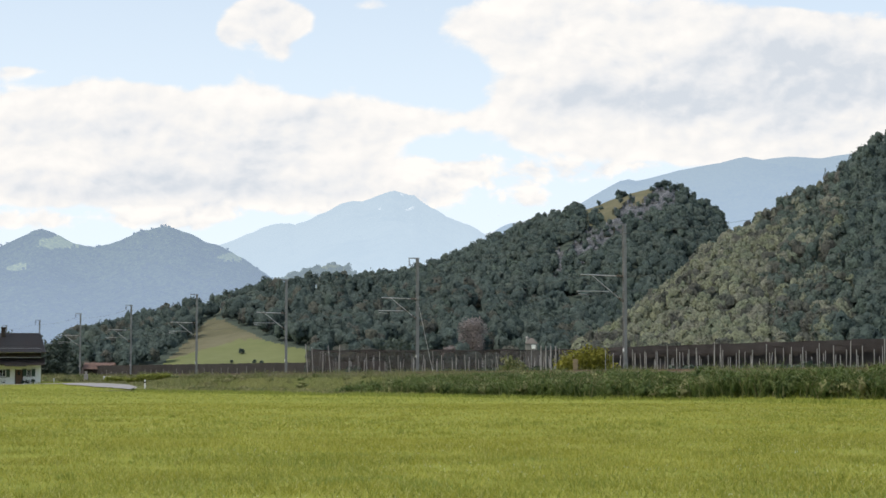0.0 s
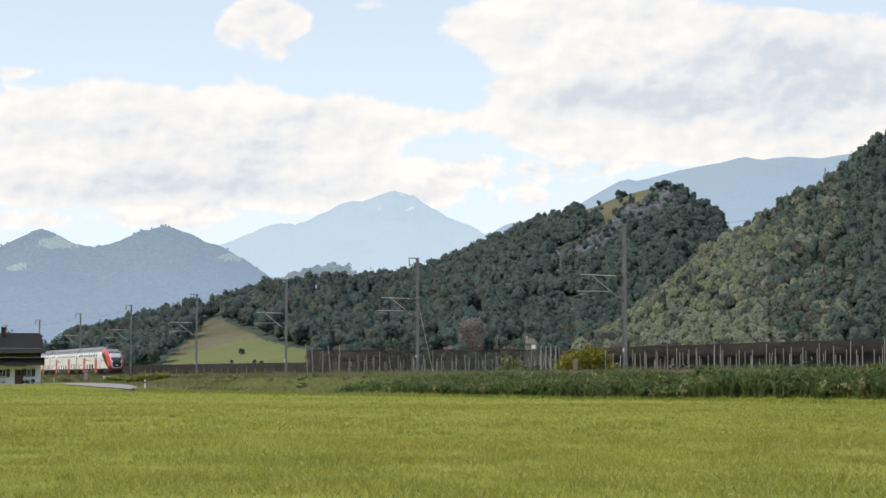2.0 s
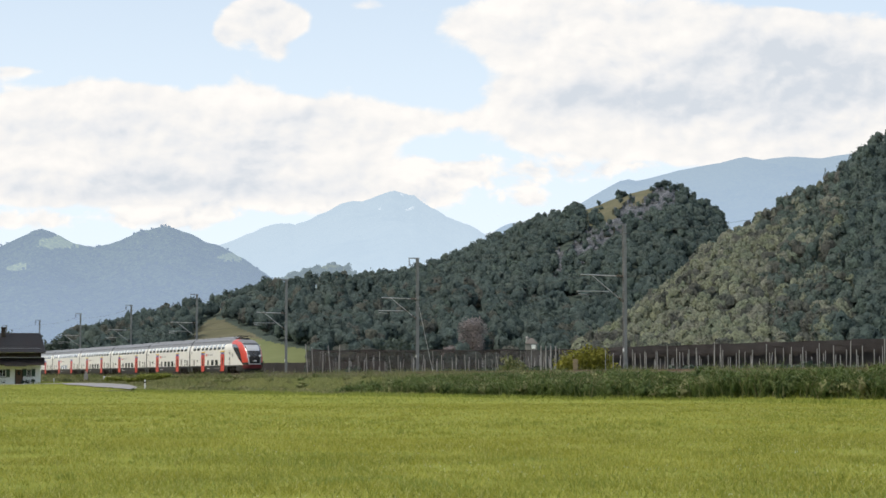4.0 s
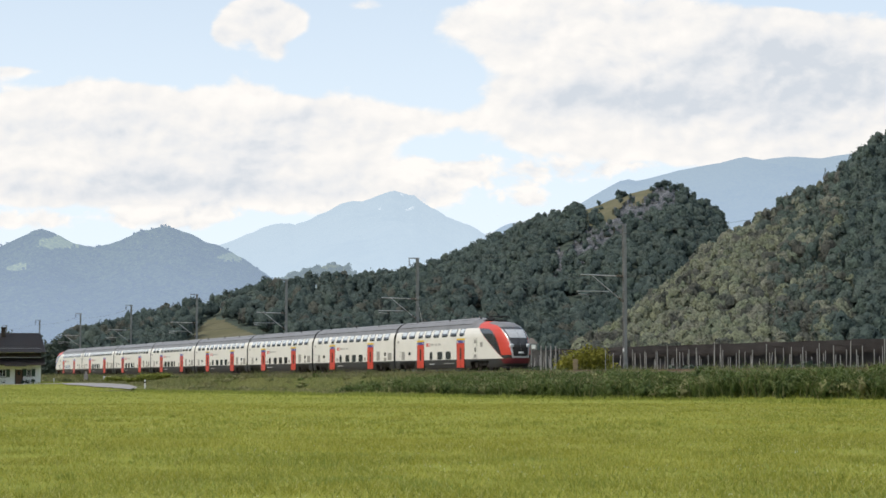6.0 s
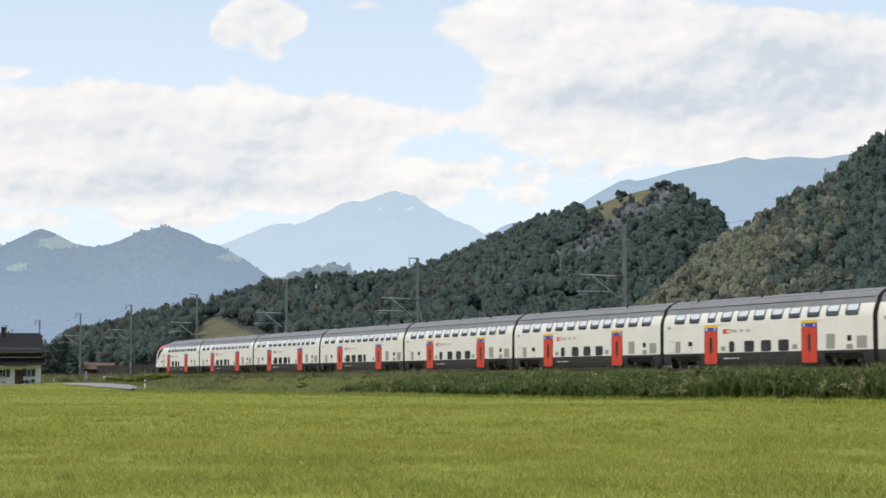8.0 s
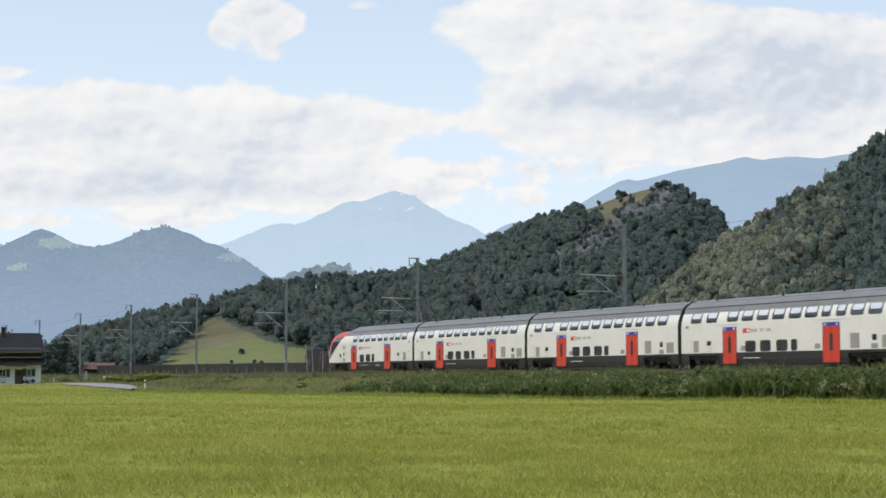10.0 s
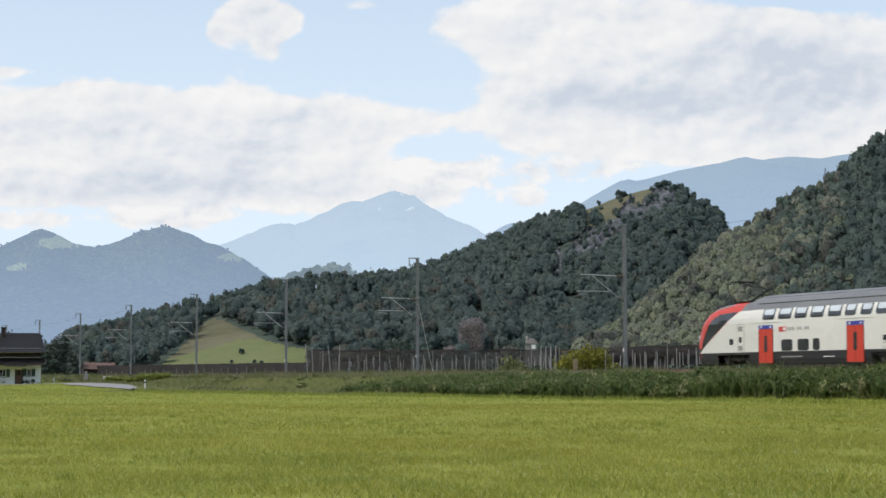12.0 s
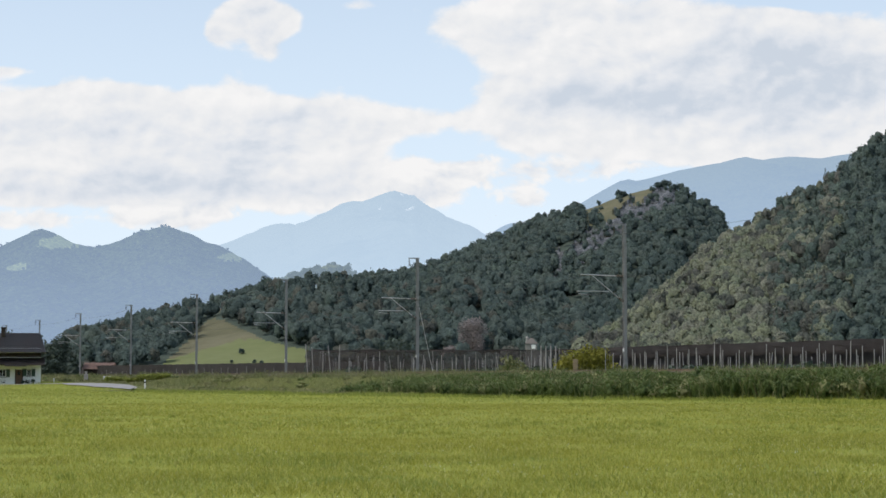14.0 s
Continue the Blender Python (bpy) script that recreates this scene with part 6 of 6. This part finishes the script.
net_wall((A0[0], A0[1] + 9, 0), (A1[0], A1[1] + 9, 0), (4.85, 4.75), 0.8, "net_wall", "dark brown hail net hanging behind the posts", 11, mat="net_thin")
net_wall((A0[0], A0[1] + 8.6, 0), (A1[0], A1[1] + 8.6, 0), (4.88, 4.78), 4.55, "net_wall", "rolled edge of dark hail net", 15, 0.3)
# the net hangs loose at the corner
net_wall((A0[0], A0[1] - 0.3, 0), (A0[0] + 3.4, A0[1] - 1.0, 0), (4.7, 3.9), 0.9, "net_wall", "loose dark net hanging at the orchard corner", 17, 0.1, mat="net_thin")
for row in range(4):
    n = 24 if row == 0 else 19
    for i in range(n + 1):
        x, y = line_point(A0, A1, (i + ro.uniform(-0.25, 0.25) * (0 < i < n)) / n)
        lean = (ro.uniform(-0.5, 0.5), 0.0) if ro.random() < 0.35 else (ro.uniform(-0.06, 0.06), 0)
        post("orchard_post", x, y + row * 2.4, (3.5 if row == 0 else 3.0) + ro.uniform(-0.6, 0.3), lean, 0.032)
for row in range(3):
    crop_row((A0[0], A0[1] + 1.2 + row * 2.4), (A1[0], A1[1] + 1.2 + row * 2.4), 1.9, 80 + row, "row of low trained fruit trees under the net")
for x, y, h, lean in ((-15.95, 220.6, 3.9, -0.3), (-15.3, 220.4, 3.6, -0.2), (-14.2, 220.2, 3.3, 0.05), (-13.15, 220.0, 4.1, -0.4), (-12.2, 219.9, 4.3, 0.03)):
    post("corner_post", x, y, h, (lean, 0.0), 0.05)
for i in range(4):
    post("corner_post", 11.2 + i * 0.55, 213.2 - i * 0.2, 4.2, (0.0, 0), 0.075)

# netted fence running along beyond the track into the distance
L0, L1 = on_track(-13.5, 62, 0), on_track(-16.5, 330, 0)
net_wall(L0, L1, (3.35, 4.3), 0.7, "net_fence", "low dark net fence on posts beyond the track", 19, 0.12, 5.0)
for i in range(54):
    c = L0.lerp(L1, (i + 0.3 * ro.random()) / 54) + SIDE * 0.25
    post("fence_post", c.x, c.y, 2.0 + ro.uniform(-0.2, 0.3), (0, 0), 0.05)


# ---- bushes and single trees ----
def leaf_crown(name, parent, mat, seed, centre, axes, leaves, leaf, clumps, label=""):
    r = np.random.RandomState(seed)
    cen = sphere_points(r, clumps) * (0.35 + 0.45 * r.rand(clumps, 1))
    cen[:, 2] = cen[:, 2] * 0.9
    pick = r.randint(0, clumps, leaves)
    d = sphere_points(r, leaves)
    pos = np.array(centre) + (cen[pick] + d * (0.18 + 0.24 * r.rand(leaves, 1))) * np.array(axes)
    nrm = d + 0.7 * r.randn(leaves, 3)
    nrm /= np.linalg.norm(nrm, axis=1, keepdims=True)
    t1 = np.cross(nrm, sphere_points(r, leaves))
    t1 /= np.linalg.norm(t1, axis=1, keepdims=True) + 1e-6
    t2 = np.cross(nrm, t1)
    sz = leaf * (0.6 + 0.8 * r.rand(leaves, 1))
    v = np.stack([pos - t1 * sz, pos - t2 * sz * 0.55, pos + t1 * sz, pos + t2 * sz * 0.55], 1).reshape(-1, 3)
    ob = new(name, quick_mesh(name, v, np.arange(leaves * 4).reshape(-1, 4), M[mat]))
    ob.parent = parent
    return tagged(ob, label)


def tree(name, x, y, h, rad, mat, seed, label, leaves=900, leaf=0.22, bush=False, cat="tree", z=None):
    z = float(ground_z(x, y)) if z is None else z
    e = empty(name, pose(x, y, z))
    r = random.Random(seed)
    trunk_h = h * (0.12 if bush else 0.30)
    bm = fresh()
    rod(bm, (0, 0, -0.3), (0.05, 0, trunk_h), 0.035 * h * (0.6 if bush else 1), 0.022 * h, 9)
    rod(bm, (0.05, 0, trunk_h), (0.1, 0.1, h * 0.7), 0.022 * h, 0.006 * h, 8)
    part("trunk", bm, M["bark"], e)
    for i in range(6):
        a = i * 1.05 + r.random()
        zz = trunk_h * (0.8 + 0.25 * i)
        bm = fresh()
        rod(bm, (0.05, 0, zz), (math.cos(a) * rad * 0.7, math.sin(a) * rad * 0.7, zz + h * 0.22), 0.011 * h, 0.003 * h, 6)
        part("limb", bm, M["bark"], e)
    c = h * (0.50 if bush else 0.60)
    leaf_crown("crown", e, mat, seed, (0.05, 0, c), (rad, rad, h * (0.52 if bush else 0.44)), leaves, leaf, 26 if leaves > 700 else 14)
    return tagged(e, label, cat)


tree("shrub", 16.9, 207.5, 5.0, 2.0, "bush", 3, "yellow-green leafy shrub beside the orchard", 1900, 0.15, True, "shrub")
tree("shrub", 14.7, 206.8, 4.3, 1.9, "bush", 4, "yellow-green leafy shrub beside the orchard", 1500, 0.15, True, "shrub")
tree("shrub", 13.4, 206.2, 3.0, 1.4, "bush", 8, "low yellow-green shrub spreading beside the orchard", 800, 0.14, True, "shrub")
tree("shrub", 18.3, 207.0, 3.1, 1.3, "bush", 9, "low yellow-green shrub spreading beside the orchard", 800, 0.14, True, "shrub")
tree("shrub", 7.6, 206.0, 3.2, 1.9, "weed", 5, "low green shrub before the orchard posts", 900, 0.16, True, "shrub")
tree("shrub", -11.0, 226.0, 2.2, 1.5, "tree_leaf", 6, "dark low shrub beside the net", 700, 0.16, True, "shrub")
tree("shrub", -6.2, 245.0, 6.1, 3.4, "tree_leaf", 7, "round dark shrub behind the orchard", 900, 0.25, True, "shrub")
for i, (x, y, h, rad) in enumerate(((-45.6, 257, 1.0, 1.5), (-44.2, 256, 0.8, 1.2), (-39.6, 247, 1.1, 1.4), (-37.9, 246, 0.95, 1.5), (-36.4, 245, 0.8, 1.2), (-41.2, 248, 0.7, 1.1))):
    tree("shrub", x, y, h, rad, "lush", 30 + i, "bright yellow-green roadside shrub", 900, 0.12, True, "shrub")
# trees across the track from the house
for i, (x, y, h, rad) in enumerate(((-79.2, 384.0, 9.2, 3.2), (-82.6, 392.0, 8.0, 2.8), (-76.6, 383.0, 6.6, 2.1), (-76.0, 380.0, 4.0, 1.8), (-91.1, 419.2, 10.4, 3.8), (-104.9, 453.0, 12.7, 3.1), (-111.9, 470.2, 11.8, 3.2), (-79.0, 378.0, 4.2, 2.4), (-84.0, 396.0, 5.7, 3.0))):
    tree("garden_tree", x, y, h, rad, "tree_leaf", 40 + i, "dark leafy tree beyond the railway track", 1700, 0.36, h < 7.0)

# withered tree and scrub at the wood's edge
tree("withered_tree", 13.5, 840, 21.5, 8.0, "dead_leaf", 50, "withered pinkish-brown tree at the wood's edge", 5200, 0.42, z=8.0)
tree("withered_tree", 4.6, 838, 10.5, 6.0, "dead_leaf", 51, "withered pale scrub at the wood's edge", 1200, 0.8, z=6.0)
for i, (a, b, h) in enumerate(((-0.1082, 0.0130, 3.6), (-0.1133, 0.0082, 2.0), (-0.1012, 0.0080, 2.1), (-0.0973, 0.0080, 2.1))):
    x, y, z = low_spot(a, b)
    tree("field_tree", x, y, h, h * 0.42, "wood", 60 + i, "small lone tree in the green field", 420, 0.28, True, z=z - 0.3)
# trees on the crag's summit
for i, (a, h, rad) in enumerate(((0.0953, 8, 4.6), (0.1165, 6.5, 4.5), (0.1205, 7.5, 5.0), (0.1245, 7, 5), (0.0975, 5, 3.2))):
    col = [crag_spot(a, 0.001 * k) for k in range(60, 112)]
    x, y, z = max(col, key=lambda p: p[2])
    tree("summit_tree", x, y, h, rad, "wood", 70 + i, "spreading tree on the bare hilltop", 900, 0.55, z=z - 1.0)


# ---- the house ----
def house():
    x0, x1, y0, y1, g = -69.5, -57.0, 262.0, 271.0, 0.49
    e = empty("house", pose(-68.63, 259.2, g, 0, 0, 13))
    w, d = x1 - x0, y1 - y0
    # front wall with openings cut through: window centres and door along x
    front = [("door", 9.1, 9.95, 0.0, 2.0), ("window", 6.85, 7.75, 1.0, 2.05), ("window", 10.6, 11.2, 1.1, 2.1), ("window", 1.6, 2.6, 1.0, 2.05)]
    bm = fresh()
    xs_ = sorted({0.0, w, *[a for o in front for a in o[1:3]]})
    zs_ = sorted({0.0, 5.0, *[a for o in front for a in o[3:5]]})
    for a, b in zip(xs_, xs_[1:]):
        for c, f in zip(zs_, zs_[1:]):
            mx_, mz_ = (a + b) / 2, (c + f) / 2
            if not any(o[1] < mx_ < o[2] and o[3] < mz_ < o[4] for o in front):
                box(bm, a, b, 0, 0.35, c, f)
    box(bm, 0, 0.35, 0.35, d, 0, 5.0)
    box(bm, w - 0.35, w, 0.35, d, 0, 5.0)
    box(bm, 0.35, w - 0.35, d - 0.35, d, 0, 5.0)
    bmesh.ops.remove_doubles(bm, verts=bm.verts, dist=1e-4)
    part("wall", bm, M["white_wall"], e, "white rendered wall")
    for kind, a, b, c, f in front:
        if kind == "door":
            bm = fresh()
            box(bm, a, b, 0.18, 0.24, c, f, 0.01)
            dr = part("front_door", bm, M["brown_wood"], e, "brown wooden front door")
            bm = fresh()
            box(bm, (a + b) / 2 - 0.2, (a + b) / 2 + 0.2, 0.165, 0.19, 1.25, 1.75)
            part("door_pane", bm, M["glass"], dr)
            for q0, q1 in ((a - 0.12, a), (b, b + 0.12)):
                bm = fresh()
                box(bm, q0, q1, -0.02, 0.1, c, f + 0.12)
                part("door_frame", bm, M["dark_wood"], dr)
            continue
        bm = fresh()
        box(bm, a, b, 0.16, 0.18, c, f)
        win = part("window", bm, M["glass"], e)
        bm = fresh()
        for q in ((a, a + 0.07, c, f), (b - 0.07, b, c, f), ((a + b) / 2 - 0.03, (a + b) / 2 + 0.03, c, f), (a, b, c, c + 0.07), (a, b, f - 0.07, f)):
            box(bm, q[0], q[1], 0.12, 0.15, q[2], q[3])
        part("window_frame", bm, M["light_paint"], win)
        for q0, q1 in ((a - 0.55, a - 0.03), (b + 0.03, b + 0.55)):
            bm = fresh()
            box(bm, q0, q1, -0.06, -0.01, c - 0.03, f + 0.03, 0.01)
            for k in range(7):
                zz = c + 0.08 + (f - c - 0.16) * k / 7
                box(bm, q0 + 0.06, q1 - 0.06, -0.075, -0.06, zz, zz + 0.06)
            part("shutter", bm, M["shutter"], win, "dark green louvred shutter")
        bm = fresh()
        box(bm, a - 0.1, b + 0.1, -0.12, 0.1, c - 0.09, c)
        part("window_sill", bm, M["grey_stone"], win)

    def slope(name, pts, thick, mat, label):
        bm = fresh()
        vs_ = [bm.verts.new(p) for p in pts]
        f = bm.faces.new(vs_)
        bmesh.ops.solidify(bm, geom=[f], thickness=thick)
        return part(name, bm, M[mat], e, label)

    # low pent roof over the ground floor, and the main roof with its hipped ends
    slope("pent_roof", [(-0.6, -1.5, 2.72), (w + 0.5, -1.5, 2.72), (w + 0.5, 0.1, 3.75), (-0.6, 0.1, 3.75)], 0.16, "roof_tile", "dark brown tiled pent roof")
    slope("porch_roof", [(7.6, -2.3, 2.45), (10.6, -2.3, 2.45), (10.6, -1.3, 2.85), (7.6, -1.3, 2.85)], 0.12, "roof_tile", "dark porch roof")
    bm = fresh()
    box(bm, -0.02, w + 0.02, -0.05, 0.0, 3.75, 4.35)
    part("upper_boarding", bm, M["dark_wood"], e, "dark boarded upper storey")
    bm = fresh()
    for k in range(9):
        box(bm, 0.4 + k * 1.4, 0.55 + k * 1.4, -0.9, 0.0, 4.15, 4.32)
    part("rafter_ends", bm, M["dark_wood"], e)
    ridge = 7.25
    rf = slope("roof", [(-0.8, -1.1, 4.42), (w + 0.7, -1.1, 4.42), (w - 0.05, d / 2, ridge), (-0.2, d / 2, ridge)], 0.18, "roof_tile", "weathered dark reddish tiled roof")
    slope("roof_back", [(w + 0.7, d + 1.0, 4.42), (-0.8, d + 1.0, 4.42), (-0.2, d / 2, ridge), (w - 0.05, d / 2, ridge)], 0.18, "roof_tile", "")
    slope("roof_end", [(w + 0.7, -1.1, 4.42), (w + 0.7, d + 1.0, 4.42), (w - 0.05, d / 2, ridge)], 0.16, "roof_tile", "")
    bm = fresh()
    for k in range(15):
        t = k / 15
        box(bm, -0.7 + 0.5 * t, w + 0.62 - 0.7 * t, 0, 0.05, 0, 0.035, 0, Matrix.Translation((0, -1.1 + (d / 2 + 1.1) * t, 4.42 + (ridge - 4.42) * t + 0.012)))
    part("tile_course", bm, M["roof_tile"], rf)
    bm = fresh()
    box(bm, 7.0, 7.6, 3.2, 3.8, 5.8, 8.0, 0.02)
    box(bm, 6.93, 7.67, 3.13, 3.87, 7.85, 8.05, 0.02)
    part("chimney", bm, M["dark_wood"], e, "dark chimney")
    bm = fresh()
    rod(bm, (w + 0.5, -1.55, 2.66), (-0.6, -1.55, 2.66), 0.06)
    part("gutter", bm, M["dark_wood"], e)
    return tagged(e, "white farmhouse with dark hipped roof and pent roof", "house")


house()
# flower pots and clutter along the wall
for i, (x, h, rad) in enumerate(((-66.0, 0.8, 0.5), (-62.2, 0.7, 0.45), (-61.4, 0.75, 0.5), (-58.8, 0.6, 0.35), (-58.1, 0.65, 0.4), (-57.3, 0.9, 0.35), (-64.8, 0.7, 0.5))):
    tree("potted_plant", x, 261.0, h, rad, "tree_leaf", 90 + i, "dark potted plant against the white wall", 160, 0.08, True, "plant", z=0.5)


# ---- barn, hut and clutter by the road ----
def barn():
    e = empty("barn", pose(-74.0, 385.0, 0.7))
    bm = fresh()
    box(bm, 0, 5.6, 0, 5, 0, 2.6)
    part("wall", bm, M["dark_wood"], e, "dark timber wall")
    for s, (a, b) in enumerate(((-0.5, 2.5), (5.5, 2.5))):
        bm = fresh()
        f = bm.faces.new([bm.verts.new(p) for p in ((-0.4, a, 2.5), (6.0, a, 2.5), (6.0, b, 3.9), (-0.4, b, 3.9))])
        bmesh.ops.solidify(bm, geom=[f], thickness=0.14)
        part("roof", bm, M["red_tile"], e, "faded red tiled roof")
    return tagged(e, "low dark barn with a faded red roof", "barn")


barn()


def tower():
    """A small stone chapel tower standing behind the orchards."""
    x, y = 0.0473 * 420, 420.0
    e = empty("stone_tower", pose(x, y, 0.7))
    bm = fresh()
    box(bm, -1.25, 1.25, -1.25, 1.25, 0, 8.4, 0.05)
    part("wall", bm, M["grey_stone"], e, "weathered grey masonry")
    bm = fresh()
    bmesh.ops.create_cone(bm, cap_ends=True, segments=4, radius1=2.0, radius2=0.5, depth=1.3, matrix=Matrix.Translation((0, 0, 9.05)) @ Matrix.Rotation(radians(45), 4, "Z"))
    part("roof", bm, M["sleeper"], e)
    bm = fresh()
    rod(bm, (-0.9, 0, 8.2), (-0.9, 0, 9.7), 0.34, 0.32, 12)
    bmesh.ops.create_uvsphere(bm, u_segments=12, v_segments=6, radius=0.36, matrix=Matrix.Translation((-0.9, 0, 9.75)))
    part("turret", bm, M["post"], e, "pale rounded turret")
    bm = fresh()
    box(bm, 0.0, 0.9, -1.30, -1.24, 7.3, 8.2)
    part("window", bm, M["white_wall"], e)
    bm = fresh()
    box(bm, 1.25, 3.2, -1.0, 1.0, 0, 6.9, 0.03)
    part("annexe", bm, M["grey_stone"], e)
    return tagged(e, "small grey stone tower behind the orchards", "tower")


tower()


def road():
    """A narrow lane that crosses the meadow's end and turns towards the railway."""
    pts = LANE
    bm = fresh()
    last = None
    dense = []
    for (a, b), (c, d) in zip(pts, pts[1:]):
        for k in range(6):
            dense.append(Vector((a + (c - a) * k / 6, b + (d - b) * k / 6, 0)))
    dense.append(Vector((*pts[-1], 0)))
    for i, p in enumerate(dense):
        q0, q1 = dense[max(0, i - 1)], dense[min(len(dense) - 1, i + 1)]
        t = (q1 - q0).normalized()
        s = Vector((-t.y, t.x, 0)) * (0.8 + 2.0 * float(step(i, 16, 22)) - 2.45 * float(step(i, 24, 37)))
        row = []
        for k in (-1, -0.5, 0, 0.5, 1):
            c = p + s * k
            row.append(bm.verts.new((c.x, c.y, max(float(ground_z(c.x, c.y)), 0.0) + 0.10 + 0.04 * (1 - k * k))))
        if last:
            for k in range(4):
                bm.faces.new((last[k], row[k], row[k + 1], last[k + 1]))
        last = row
    tagged(part("road", bm, M["road"]), "narrow pale grey asphalt lane", "road", kind="structure")


road()


def marker(x, y, h, label, dark=True):
    z = float(ground_z(x, y))
    e = empty("marker_post", pose(x, y, z))
    bm = fresh()
    box(bm, -0.09, 0.09, -0.07, 0.07, -0.2, h, 0.02)
    part("post", bm, M["light_paint"], e)
    if dark:
        bm = fresh()
        box(bm, -0.095, 0.095, -0.075, 0.075, h * 0.62, h * 0.8)
        part("band", bm, M["rubber"], e)
    return tagged(e, label, "marker post")


marker(-34.3, 215.0, 1.0, "white roadside marker post with a dark band")
marker(-55.0, 264.0, 0.7, "short white post by the lane", False)


def wayside_cross():
    e = empty("wayside_shrine", pose(-52.0, 272.0, float(ground_z(-52.0, 272.0))))
    bm = fresh()
    box(bm, -0.75, 0.75, -0.4, 0.4, -0.2, 0.35, 0.05)
    part("plinth", bm, M["dark_wood"], e)
    bm = fresh()
    box(bm, -0.28, 0.28, -0.2, 0.2, 0.35, 1.15, 0.04)
    box(bm, -0.16, 0.16, -0.16, 0.16, 1.15, 1.6, 0.04)
    part("stone", bm, M["post"], e)
    return tagged(e, "small pale stone on a dark plinth beside the lane", "stone")


wayside_cross()


def trough():
    """A white rounded tank lying in the grass."""
    x, y = -47.8, 266.0
    z = float(ground_z(x, y))
    e = empty("water_tank", pose(x, y, z, 0, 0, 8))
    bm = fresh()
    rod(bm, (-0.60, 0, 0.42), (0.60, 0, 0.42), 0.32, 0.32, 20)
    part("tank", bm, M["silver"], e, "white rounded tank")
    for dx in (-0.5, 0.5):
        bm = fresh()
        box(bm, dx - 0.06, dx + 0.06, -0.4, 0.4, -0.1, 0.25)
        part("cradle", bm, M["dark_wood"], e)
    return tagged(e, "white rounded tank lying in the grass", "tank")


trough()

# square timber post before the shrub
bm = fresh()
box(bm, -0.25, 0.25, -0.25, 0.25, -0.3, 2.55, 0.04)
ob = part("timber_post", bm, M["timber"])
ob.matrix_basis = pose(14.2, 200.0, float(ground_z(14.2, 200.0)))
tagged(ob, "stout weathered timber post beside the shrub", "post")


# ---- what moves ----
def motions():
    times = [0.0, 0.1, 0.2, 0.5, 1.0] + [1.0 + i for i in range(1, 13)] + [13.5, 13.8, 13.9, 14.0]
    for i, car in enumerate(CARS):
        walk(car, [(t, car_pose(i, t)) for t in times])
    walk(clouds_high, [(t, pose(-2.25 * (t - 14), 4880, EYE)) for t in times])
    walk(clouds_low, [(t, pose(-0.45 * (t - 14), 4910, EYE)) for t in times])


motions()
